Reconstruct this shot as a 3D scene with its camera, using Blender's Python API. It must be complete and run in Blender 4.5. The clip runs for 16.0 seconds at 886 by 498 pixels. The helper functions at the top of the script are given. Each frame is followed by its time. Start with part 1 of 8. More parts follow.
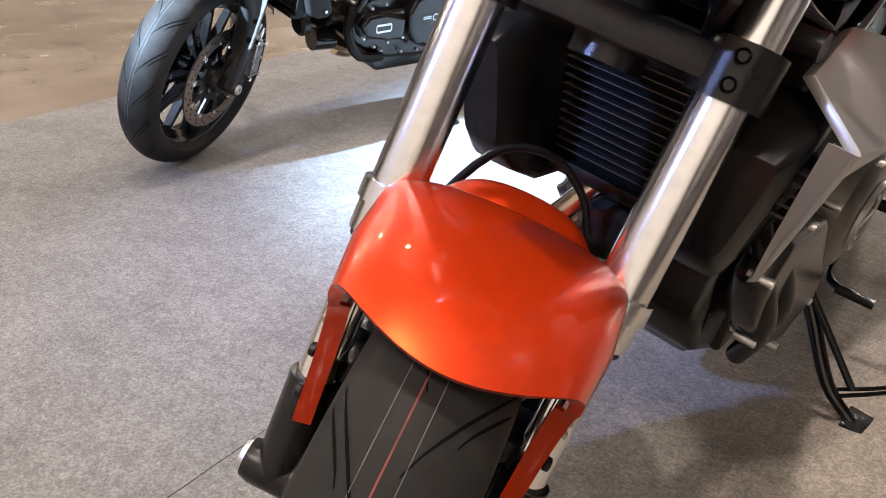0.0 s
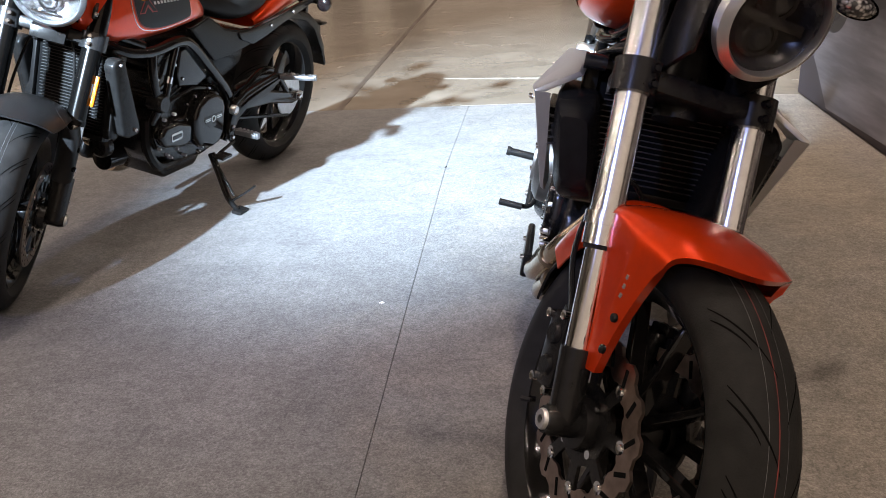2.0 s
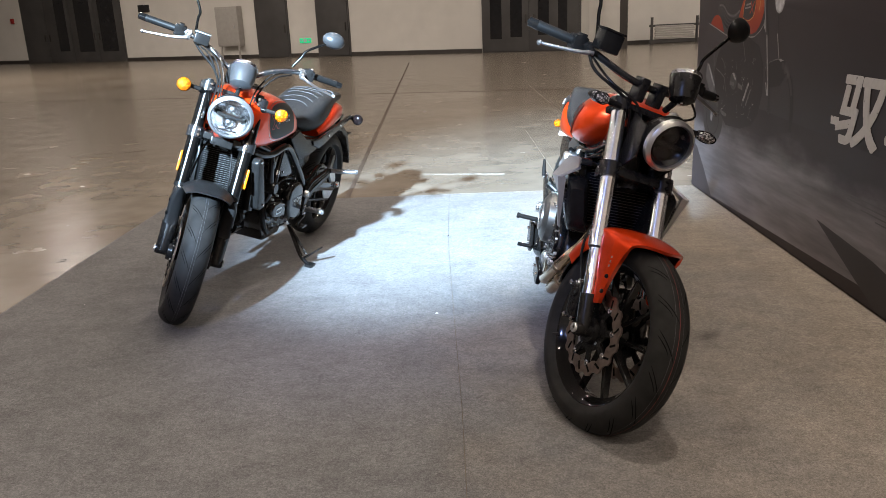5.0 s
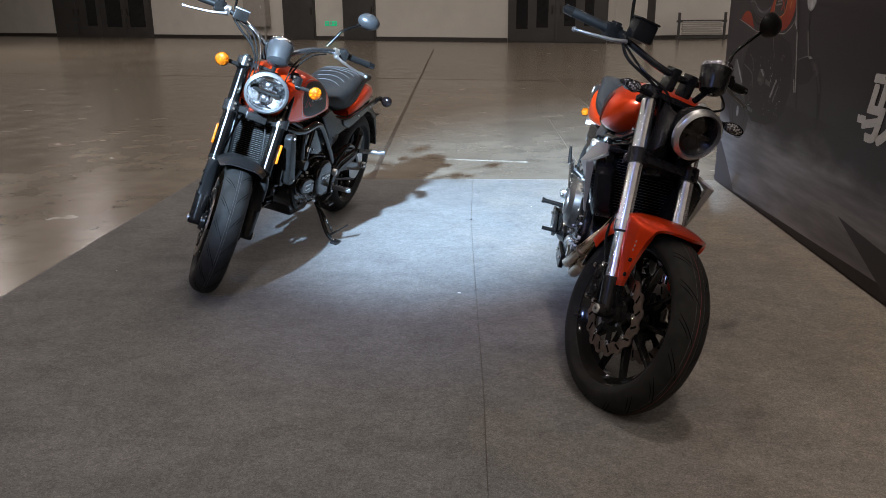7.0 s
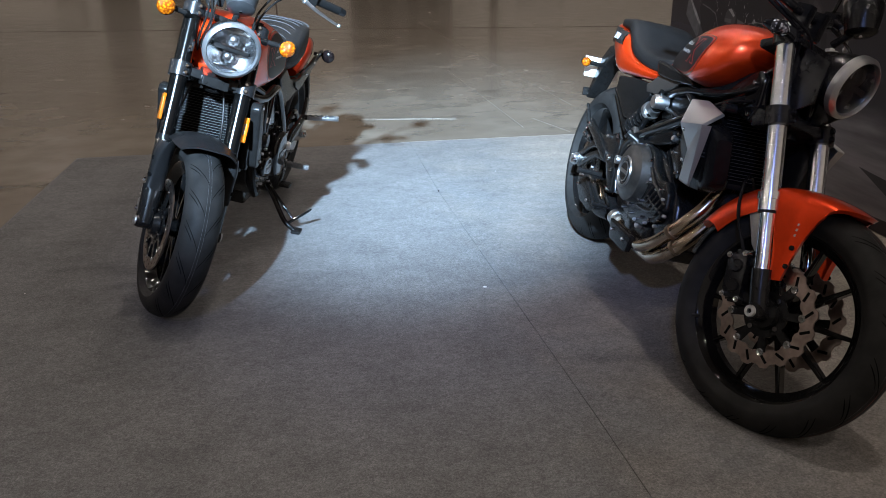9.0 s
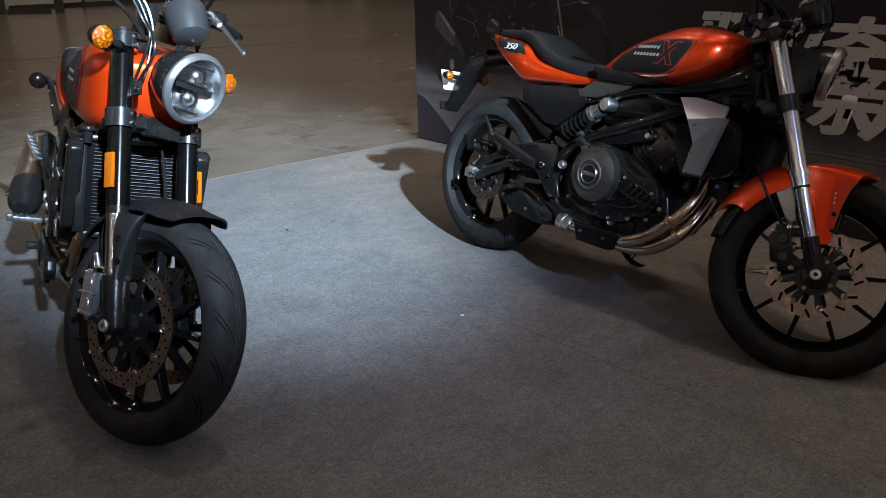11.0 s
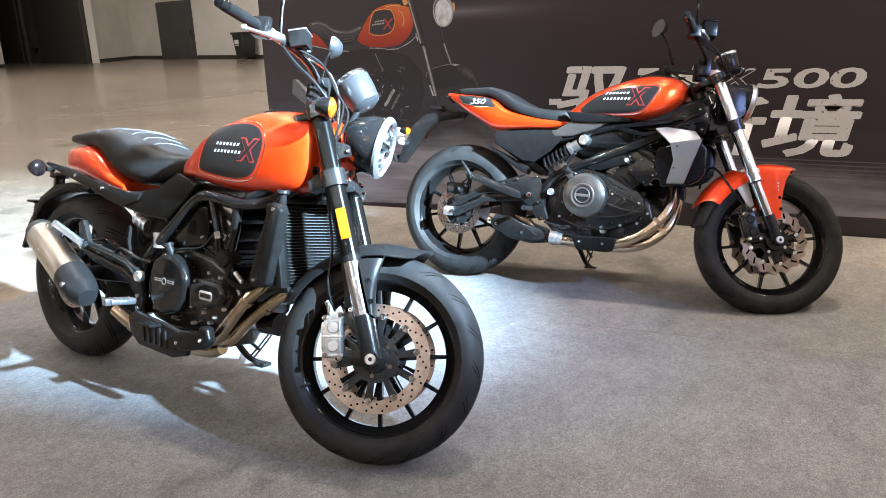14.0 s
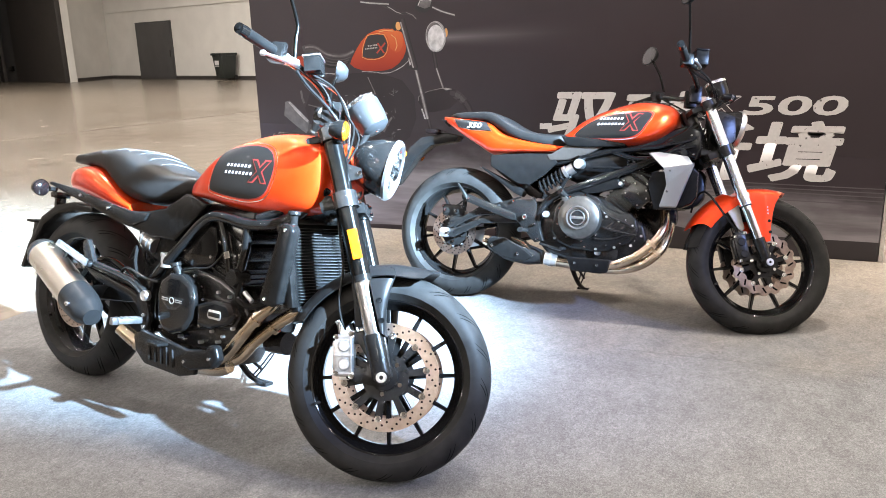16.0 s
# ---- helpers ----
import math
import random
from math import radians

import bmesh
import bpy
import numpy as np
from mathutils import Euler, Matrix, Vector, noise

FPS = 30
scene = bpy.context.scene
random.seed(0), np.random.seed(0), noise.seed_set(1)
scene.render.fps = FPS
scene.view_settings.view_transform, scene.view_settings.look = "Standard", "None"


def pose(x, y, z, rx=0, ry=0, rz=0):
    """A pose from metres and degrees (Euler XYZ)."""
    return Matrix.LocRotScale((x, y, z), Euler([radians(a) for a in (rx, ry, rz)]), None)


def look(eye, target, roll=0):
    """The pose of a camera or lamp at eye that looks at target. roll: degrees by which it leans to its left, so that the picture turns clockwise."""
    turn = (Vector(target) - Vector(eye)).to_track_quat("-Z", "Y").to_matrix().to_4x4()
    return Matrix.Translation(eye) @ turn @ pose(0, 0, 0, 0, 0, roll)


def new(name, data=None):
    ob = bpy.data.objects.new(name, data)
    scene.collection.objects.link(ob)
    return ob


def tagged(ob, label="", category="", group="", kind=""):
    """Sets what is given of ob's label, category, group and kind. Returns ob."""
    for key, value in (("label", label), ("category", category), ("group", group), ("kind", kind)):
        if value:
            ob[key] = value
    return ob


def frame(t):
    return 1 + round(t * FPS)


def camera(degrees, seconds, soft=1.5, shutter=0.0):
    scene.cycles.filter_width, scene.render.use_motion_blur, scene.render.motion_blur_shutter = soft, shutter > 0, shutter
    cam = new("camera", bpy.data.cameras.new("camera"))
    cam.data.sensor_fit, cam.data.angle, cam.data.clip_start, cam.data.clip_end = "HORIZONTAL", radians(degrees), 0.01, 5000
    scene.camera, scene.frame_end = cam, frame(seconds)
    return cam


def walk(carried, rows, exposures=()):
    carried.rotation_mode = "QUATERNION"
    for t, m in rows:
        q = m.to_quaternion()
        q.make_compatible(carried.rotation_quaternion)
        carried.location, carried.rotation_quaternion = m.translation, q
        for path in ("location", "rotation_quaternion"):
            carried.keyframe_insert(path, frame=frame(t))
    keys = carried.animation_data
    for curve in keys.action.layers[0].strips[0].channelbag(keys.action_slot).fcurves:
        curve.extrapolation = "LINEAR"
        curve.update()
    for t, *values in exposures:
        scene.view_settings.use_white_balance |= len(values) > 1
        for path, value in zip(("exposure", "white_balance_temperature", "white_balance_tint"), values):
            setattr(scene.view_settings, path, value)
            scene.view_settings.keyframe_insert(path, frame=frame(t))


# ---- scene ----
cam = camera(58.6, 16.0, soft=0.7)

PATH = [
    (0, (0.956, -1.291, 0.809), (-0.183, 0.095, -0.076), -1.2),
    (0.5, (0.826, -1.439, 0.861), (-0.047, 0.108, -0.058), -3.4),
    (1, (0.686, -1.584, 0.9), (-0.035, 0.062, 0.022), -4.6),
    (1.5, (0.567, -1.755, 0.926), (0.101, 0.007, 0.103), -4.6),
    (2, (0.45, -1.877, 0.954), (0.185, -0.053, 0.179), -3.9),
    (2.5, (0.322, -2.04, 0.996), (0.205, -0.198, 0.228), -3.7),
    (3, (0.231, -2.242, 1.061), (0.181, -0.359, 0.388), -4.0),
    (3.2, (0.198, -2.342, 1.087), (0.185, -0.455, 0.424), -4.2),
    (5.3, (0.13, -3.177, 1.187), (0.062, -1.256, 0.635), -2.1),
    (5.5, (0.13, -3.2, 1.186), (0.055, -1.282, 0.626), -1.9),
    (6, (0.127, -3.226, 1.181), (0.035, -1.311, 0.609), -1.2),
    (6.5, (0.113, -3.221, 1.178), (0.012, -1.309, 0.599), -0.6),
    (7, (0.092, -3.196, 1.174), (-0.004, -1.285, 0.59), -0.4),
    (7.5, (0.018, -3.09, 1.151), (-0.025, -1.185, 0.543), 0.1),
    (8, (-0.13, -2.936, 1.153), (-0.132, -1.039, 0.521), 0.2),
    (8.5, (-0.351, -2.759, 1.129), (-0.282, -0.868, 0.482), 0.5),
    (8.7, (-0.429, -2.673, 1.123), (-0.275, -0.797, 0.447), -0.0),
    (10.8, (-1.557, -1.875, 1.123), (-0.41, -0.384, 0.443), -1.0),
    (11, (-1.628, -1.83, 1.122), (-0.413, -0.393, 0.445), -1.1),
    (11.5, (-1.887, -1.66, 1.134), (-0.467, -0.408, 0.489), -1.3),
    (12, (-2.12, -1.498, 1.153), (-0.585, -0.393, 0.503), -1.3),
    (12.5, (-2.344, -1.338, 1.16), (-0.725, -0.354, 0.52), -1.7),
    (13, (-2.537, -1.242, 1.186), (-0.862, -0.327, 0.589), -2.2),
    (13.5, (-2.707, -1.126, 1.19), (-0.977, -0.303, 0.616), -2.3),
    (14, (-2.805, -1.019, 1.19), (-1.065, -0.205, 0.633), -2.5),
    (14.5, (-2.848, -0.963, 1.196), (-1.108, -0.143, 0.648), -2.4),
    (15, (-2.879, -0.952, 1.198), (-1.133, -0.131, 0.673), -2.4),
    (15.5, (-2.895, -0.955, 1.205), (-1.132, -0.161, 0.692), -1.9),
    (16, (-2.886, -0.958, 1.204), (-1.109, -0.193, 0.698), -1.8),
]
EXPOSURES = [(0.0, 1.15, 6500, 12), (0.5, 0.88, 6500, 12), (1.0, 0.22, 6650, 12), (1.5, -0.16, 6900, 14), (2.5, -0.05, 7100, 16), (5.5, -0.13, 6450, 10.5), (6.0, -0.33, 6350, 11), (7.0, -0.79, 6300, 11), (7.5, -1.06, 6300, 11), (8.0, -1.06, 6250, 10), (8.5, -0.93, 6200, 10), (11.0, -1.7, 6750, 14), (11.5, -1.0, 6850, 13), (12.0, -0.82, 6850, 13), (12.5, -0.4, 6700, 11), (13.0, 0.26, 6500, 9.5), (14.0, 0.79, 6300, 8), (15.0, 1.0, 6150, 8), (15.5, 0.99, 6100, 8), (16.0, 1.35, 6150, 8)]
walk(cam, [(t, look(e, g, r)) for t, e, g, r in PATH], EXPOSURES)

# ---- light ----
world = bpy.data.worlds.new("hall_air")
scene.world = world
world.use_nodes = True
world.node_tree.nodes["Background"].inputs[0].default_value = (1.0, 0.93, 0.84, 1)
world.node_tree.nodes["Background"].inputs[1].default_value = 0.05


def lamp(name, kind, m, power, colour, **more):
    data = bpy.data.lights.new(name, kind)
    data.energy, data.color = power, colour
    for key, value in more.items():
        if key == "size":
            data.size = value
        elif key == "spot":
            data.spot_size = radians(value)
        elif key == "blend":
            data.spot_blend = value
        elif key == "soft":
            data.shadow_soft_size = value
        elif key == "shape":
            data.shape = value
    ob = new(name, data)
    ob.matrix_world = m
    return tagged(ob, kind="structure")


# the stage spotlight that stands in front of the bikes
lamp("stage_spot", "SPOT", look((-1.9, -5.6, 3.9), (0.33, 2.48, 0.0)), 47000, (0.55, 0.78, 1.0), spot=21.0, blend=1.0, soft=0.09)
# the blue fringe and spill of the same lamp
lamp("stage_spot_spill", "SPOT", look((-1.9, -5.6, 3.9), (0.25, 1.6, 0.0)), 2300, (0.32, 0.45, 1.0), spot=24.5, blend=1.0, soft=0.09)

LAMP_W = 92

# ---- materials ----
MATS = {}


def mat(name, col, rough=0.5, metal=0.0, var=0.12, scale=30.0, bump=0.0, bscale=400.0, coat=0.0, rvar=0.1, spec=0.5,
        emit=0.0, second=None, sscale=4.0, smix=0.5, trans=0.0):
    """Principled material with colour, gloss and relief broken up at two scales."""
    m = bpy.data.materials.new(name)
    m.use_nodes = True
    nt = m.node_tree
    p = nt.nodes["Principled BSDF"]
    tc = nt.nodes.new("ShaderNodeTexCoord")
    n1 = nt.nodes.new("ShaderNodeTexNoise")
    n1.inputs["Scale"].default_value, n1.inputs["Detail"].default_value = scale, 6
    nt.links.new(tc.outputs["Object"], n1.inputs["Vector"])
    ramp = nt.nodes.new("ShaderNodeMapRange")
    ramp.inputs[1].default_value, ramp.inputs[2].default_value = 0.3, 0.7
    ramp.inputs[3].default_value, ramp.inputs[4].default_value = 1 - var, 1 + var
    nt.links.new(n1.outputs["Fac"], ramp.inputs[0])
    mul = nt.nodes.new("ShaderNodeMix")
    mul.data_type, mul.blend_type = "RGBA", "MULTIPLY"
    mul.inputs["Factor"].default_value = 1.0
    mul.inputs[6].default_value = (*col, 1)
    comb = nt.nodes.new("ShaderNodeCombineColor")
    for i in range(3):
        nt.links.new(ramp.outputs[0], comb.inputs[i])
    nt.links.new(comb.outputs[0], mul.inputs[7])
    last = mul.outputs[2]
    if second:
        n2 = nt.nodes.new("ShaderNodeTexNoise")
        n2.inputs["Scale"].default_value, n2.inputs["Detail"].default_value = sscale, 5
        nt.links.new(tc.outputs["Object"], n2.inputs["Vector"])
        r2 = nt.nodes.new("ShaderNodeMapRange")
        r2.inputs[1].default_value, r2.inputs[2].default_value = 0.42, 0.66
        r2.inputs[3].default_value, r2.inputs[4].default_value = 0.0, smix
        nt.links.new(n2.outputs["Fac"], r2.inputs[0])
        mx = nt.nodes.new("ShaderNodeMix")
        mx.data_type = "RGBA"
        nt.links.new(r2.outputs[0], mx.inputs["Factor"])
        nt.links.new(last, mx.inputs[6])
        mx.inputs[7].default_value = (*second, 1)
        last = mx.outputs[2]
    nt.links.new(last, p.inputs["Base Color"])
    rr = nt.nodes.new("ShaderNodeMapRange")
    rr.inputs[3].default_value, rr.inputs[4].default_value = max(0.02, rough * (1 - rvar)), min(1, rough * (1 + rvar))
    nt.links.new(n1.outputs["Fac"], rr.inputs[0])
    nt.links.new(rr.outputs[0], p.inputs["Roughness"])
    p.inputs["Metallic"].default_value = metal
    p.inputs["Specular IOR Level"].default_value = spec
    p.inputs["Coat Weight"].default_value = coat
    p.inputs["Coat Roughness"].default_value = 0.02
    p.inputs["Transmission Weight"].default_value = trans
    if emit:
        p.inputs["Emission Color"].default_value = (*col, 1)
        p.inputs["Emission Strength"].default_value = emit
    if bump:
        n3 = nt.nodes.new("ShaderNodeTexNoise")
        n3.inputs["Scale"].default_value, n3.inputs["Detail"].default_value = bscale, 4
        nt.links.new(tc.outputs["Object"], n3.inputs["Vector"])
        b = nt.nodes.new("ShaderNodeBump")
        b.inputs["Strength"].default_value, b.inputs["Distance"].default_value = bump, 0.004
        nt.links.new(n3.outputs["Fac"], b.inputs["Height"])
        nt.links.new(b.outputs[0], p.inputs["Normal"])
    MATS[name] = m
    return m


PAINT = mat("orange_pearl_paint", (0.72, 0.047, 0.005), 0.31, 0.60, 0.05, 60, coat=1.0, rvar=0.04, spec=0.2)
BLACKP = mat("satin_black_plastic", (0.0085, 0.0082, 0.0080), 0.25, 0.0, 0.2, 40, 0.05, 900, spec=0.16)
MATTE = mat("matte_black_metal", (0.0100, 0.0097, 0.0095), 0.22, 0.0, 0.25, 60, 0.08, 700, spec=0.28)
GLOSSB = mat("gloss_black_enamel", (0.0062, 0.0060, 0.0060), 0.10, 0.0, 0.2, 30, coat=0.2, spec=0.35)
GREYP = mat("dark_grey_plastic", (0.0105, 0.0105, 0.0108), 0.36, 0.0, 0.12, 50, 0.06, 800, spec=0.17)
RUBBER = mat("tyre_rubber", (0.018, 0.0175, 0.017), 0.55, 0.0, 0.25, 25, 0.12, 350, second=(0.034, 0.032, 0.030), sscale=9, smix=0.35, spec=0.09)
GRIPM = mat("black_grip_rubber", (0.008, 0.008, 0.008), 0.5, 0.0, 0.2, 40, spec=0.12)
# near-black for painted shade in grooves, holes and gaps, and for small dark parts
DEEPBLACK = mat("matte_deep_black", (0.004, 0.004, 0.004), 0.9, 0.0, 0.2, 40, spec=0.05)
SCUFF = mat("pale_floor_scuff", (0.27, 0.235, 0.195), 0.6, 0.0, 0.4, 60)
CHALK = mat("white_tyre_line", (0.075, 0.075, 0.08), 0.7, 0.0, 0.6, 60)
REDLINE = mat("red_tyre_line", (0.15, 0.024, 0.018), 0.7, 0.0, 0.6, 60)
STEEL = mat("brushed_fork_steel", (0.68, 0.68, 0.69), 0.18, 1.0, 0.08, 80, 0.04, 1500)
SLIDER = mat("satin_silver_fork_slider", (0.50, 0.50, 0.505), 0.22, 1.0, 0.05, 80)
CHROME = mat("bright_chrome", (0.75, 0.75, 0.76), 0.10, 1.0, 0.05, 60)
ALU = mat("cast_aluminium", (0.62, 0.62, 0.62), 0.38, 1.0, 0.12, 90, 0.08, 600)
CASTG = mat("cast_grey_caliper", (0.27, 0.27, 0.275), 0.34, 0.9, 0.15, 70, 0.10, 500)
CALIP = mat("bright_cast_caliper", (0.46, 0.46, 0.46), 0.36, 0.9, 0.2, 70, 0.15, 400)
SILVERP = mat("silver_painted_plastic", (0.40, 0.39, 0.38), 0.36, 0.75, 0.06, 700)
SILVERG = mat("grey_painted_cup", (0.036, 0.037, 0.039), 0.36, 0.4, 0.06, 300)
BUCKET = mat("dark_grey_lamp_shell", (0.0105, 0.0102, 0.0100), 0.16, 0.15, 0.08, 60, coat=0.2)
DARKCHR = mat("dark_chrome_tube", (0.022, 0.0215, 0.021), 0.16, 0.9, 0.1, 60)
EXHD = mat("dull_bronze_pipe", (0.34, 0.275, 0.20), 0.32, 1.0, 0.25, 14, 0.03, 300)
YOKEM = mat("satin_dark_yoke", (0.060, 0.060, 0.062), 0.22, 0.85, 0.1, 60)
BARM = mat("satin_steel_bar", (0.11, 0.11, 0.113), 0.20, 0.9, 0.1, 60)
EXH = mat("heat_tinted_exhaust", (0.60, 0.50, 0.38), 0.20, 1.0, 0.2, 12, second=(0.36, 0.27, 0.18), sscale=9, smix=0.6)
DISC = mat("brake_disc_steel", (0.41, 0.345, 0.31), 0.30, 1.0, 0.2, 60, second=(0.34, 0.245, 0.195), sscale=14, smix=0.5)
DISCB = mat("wave_disc_steel", (0.31, 0.24, 0.205), 0.34, 1.0, 0.3, 40)
TAUPE = mat("taupe_plastic", (0.050, 0.042, 0.036), 0.45, 0.0, 0.12, 50, 0.05, 800, spec=0.2)
MUFF = mat("warm_brushed_steel", (0.58, 0.54, 0.48), 0.28, 1.0, 0.05, 14, 0.02, 1500)
ENG = mat("engine_black_casting", (0.0090, 0.0088, 0.0086), 0.20, 0.05, 0.2, 70, 0.10, 500)
ENGG = mat("engine_grey_cover", (0.034, 0.032, 0.030), 0.26, 0.7, 0.12, 60, 0.06, 600)
CASEM = mat("satin_grey_engine_cover", (0.118, 0.112, 0.104), 0.36, 0.85, 0.15, 60, 0.08, 600)
CASER = mat("turned_grey_cover_ring", (0.34, 0.33, 0.32), 0.30, 0.9, 0.1, 60)
SEATM = mat("black_seat_vinyl", (0.0125, 0.0118, 0.0115), 0.45, 0.0, 0.15, 30, 0.25, 500, spec=0.15)
STITCH = mat("pale_seat_stitching", (0.085, 0.086, 0.09), 0.7, 0.0, 0.1, 80)
AMBER = mat("amber_lens", (0.62, 0.18, 0.003), 0.15, 0.0, 0.85, 170, 1.0, 170, coat=0.6)


def facets(m, dark, bright, scale):
    """Moulded prism pattern of a lamp lens: bright cells with dark edges."""
    nt = m.node_tree
    v = nt.nodes.new("ShaderNodeTexVoronoi")
    v.inputs["Scale"].default_value = scale
    tc = nt.nodes.new("ShaderNodeTexCoord")
    nt.links.new(tc.outputs["Object"], v.inputs["Vector"])
    mx = nt.nodes.new("ShaderNodeMix")
    mx.data_type = "RGBA"
    mx.inputs[6].default_value, mx.inputs[7].default_value = (*bright, 1), (*dark, 1)
    r = nt.nodes.new("ShaderNodeMapRange")
    r.inputs[1].default_value, r.inputs[2].default_value = 0.25, 0.6
    nt.links.new(v.outputs["Distance"], r.inputs[0])
    nt.links.new(r.outputs[0], mx.inputs["Factor"])
    nt.links.new(mx.outputs[2], nt.nodes["Principled BSDF"].inputs["Base Color"])


AMBERP = mat("amber_reflector", (0.44, 0.10, 0.003), 0.18, 0.0, 0.15, 300, 0.3, 600, coat=0.5)
facets(AMBER, (0.20, 0.036, 0.001), (0.58, 0.17, 0.003), 120.0)
CLEARL = mat("clear_signal_lens", (0.3, 0.3, 0.31), 0.12, 0.5, 0.3, 120, coat=0.6)
facets(CLEARL, (0.05, 0.05, 0.052), (0.55, 0.54, 0.53), 150.0)
LENS = mat("headlight_lens", (0.008, 0.008, 0.009), 0.25, 0.0, 0.3, 60, spec=0.25)
REFLR = mat("headlight_reflector", (0.48, 0.48, 0.49), 0.24, 1.0, 0.05, 30)
RING = mat("satin_silver_light_ring", (0.22, 0.221, 0.225), 0.32, 0.75, 0.06, 60)
RINGB = mat("silver_headlight_ring", (0.52, 0.52, 0.515), 0.30, 0.9, 0.06, 60)
FIN = mat("radiator_fin", (0.020, 0.019, 0.018), 0.55, 0.0, 0.2, 60)
WHITEP = mat("white_print", (0.52, 0.52, 0.51), 0.45, 0.0, 0.05, 90)
REDP = mat("red_print", (0.28, 0.018, 0.016), 0.4, 0.0, 0.05, 90)
PANEL = mat("black_tank_panel", (0.011, 0.0108, 0.0108), 0.45, 0.0, 0.15, 200, coat=0.08, spec=0.25)
PLATEW = mat("white_plate", (0.78, 0.78, 0.78), 0.4, 0.0, 0.05, 30)
REDLENS = mat("dark_smoked_lens", (0.006, 0.004, 0.004), 0.16, 0.0, 0.1, 30, coat=0.3, spec=0.3)


def carpet_mat():
    """Needle felt: fibre grain, coarser mottling and broad worn drifts."""
    m = mat("grey_needle_felt_carpet", (0.150, 0.148, 0.148), 0.95, 0.0, 0.0, 60, spec=0.12)
    nt = m.node_tree
    p = nt.nodes["Principled BSDF"]
    tc = nt.nodes.new("ShaderNodeTexCoord")
    total = None
    for scale, amount, detail in ((420.0, 0.13, 2), (190.0, 0.15, 2), (70.0, 0.10, 3), (22.0, 0.07, 4), (5.0, 0.05, 5), (1.2, 0.04, 3)):
        n = nt.nodes.new("ShaderNodeTexNoise")
        n.inputs["Scale"].default_value, n.inputs["Detail"].default_value = scale, detail
        nt.links.new(tc.outputs["Object"], n.inputs["Vector"])
        r = nt.nodes.new("ShaderNodeMapRange")
        r.inputs[1].default_value, r.inputs[2].default_value = 0.38, 0.62
        r.inputs[3].default_value, r.inputs[4].default_value = 1 - amount, 1 + amount
        nt.links.new(n.outputs["Fac"], r.inputs[0])
        if total is None:
            total = r.outputs[0]
            fine = n.outputs["Fac"]
        else:
            k = nt.nodes.new("ShaderNodeMath")
            k.operation = "MULTIPLY"
            nt.links.new(total, k.inputs[0])
            nt.links.new(r.outputs[0], k.inputs[1])
            total = k.outputs[0]
    # single tufts, lighter and darker
    v = nt.nodes.new("ShaderNodeTexVoronoi")
    v.inputs["Scale"].default_value = 205.0
    nt.links.new(tc.outputs["Object"], v.inputs["Vector"])
    sep = nt.nodes.new("ShaderNodeSeparateColor")
    nt.links.new(v.outputs["Color"], sep.inputs[0])
    r = nt.nodes.new("ShaderNodeMapRange")
    r.inputs[3].default_value, r.inputs[4].default_value = 0.87, 1.13
    nt.links.new(sep.outputs[0], r.inputs[0])
    k = nt.nodes.new("ShaderNodeMath")
    k.operation = "MULTIPLY"
    nt.links.new(total, k.inputs[0])
    nt.links.new(r.outputs[0], k.inputs[1])
    total = k.outputs[0]
    # ragged beige dust; its rise towards the backdrop wall paints in warm hall light
    sp = nt.nodes.new("ShaderNodeSeparateXYZ")
    nt.links.new(tc.outputs["Object"], sp.inputs[0])
    dn = nt.nodes.new("ShaderNodeTexNoise")
    dn.inputs["Scale"].default_value, dn.inputs["Detail"].default_value, dn.inputs["Roughness"].default_value = 1.7, 7, 0.62
    nt.links.new(tc.outputs["Object"], dn.inputs["Vector"])
    dr = nt.nodes.new("ShaderNodeMath")
    dr.operation = "MULTIPLY_ADD"
    dr.inputs[1].default_value, dr.inputs[2].default_value = 0.42, 0.0
    nt.links.new(sp.outputs[0], dr.inputs[0])
    ad = nt.nodes.new("ShaderNodeMath")
    ad.operation = "ADD"
    nt.links.new(dr.outputs[0], ad.inputs[0])
    nt.links.new(dn.outputs["Fac"], ad.inputs[1])
    dm = nt.nodes.new("ShaderNodeMapRange")
    dm.inputs[1].default_value, dm.inputs[2].default_value = 0.50, 1.20
    nt.links.new(ad.outputs[0], dm.inputs[0])
    warm_dust = nt.nodes.new("ShaderNodeMix")
    warm_dust.data_type = "RGBA"
    warm_dust.inputs[6].default_value, warm_dust.inputs[7].default_value = (0.1490, 0.1483, 0.148, 1), (0.262, 0.226, 0.186, 1)
    nt.links.new(dm.outputs[0], warm_dust.inputs["Factor"])
    mx = nt.nodes.new("ShaderNodeVectorMath")
    mx.operation = "SCALE"
    nt.links.new(warm_dust.outputs[2], mx.inputs[0])
    nt.links.new(total, mx.inputs["Scale"])
    nt.links.new(mx.outputs[0], p.inputs["Base Color"])
    b = nt.nodes.new("ShaderNodeBump")
    b.inputs["Strength"].default_value, b.inputs["Distance"].default_value = 0.4, 0.004
    nt.links.new(fine, b.inputs["Height"])
    nt.links.new(b.outputs[0], p.inputs["Normal"])
    return m


CARPET = carpet_mat()
CONCR = mat("polished_concrete", (0.196, 0.168, 0.134), 0.24, 0.0, 0.16, 3.5, 0.06, 30, second=(0.135, 0.107, 0.080), sscale=0.55, smix=0.7, rvar=0.35, spec=0.45)


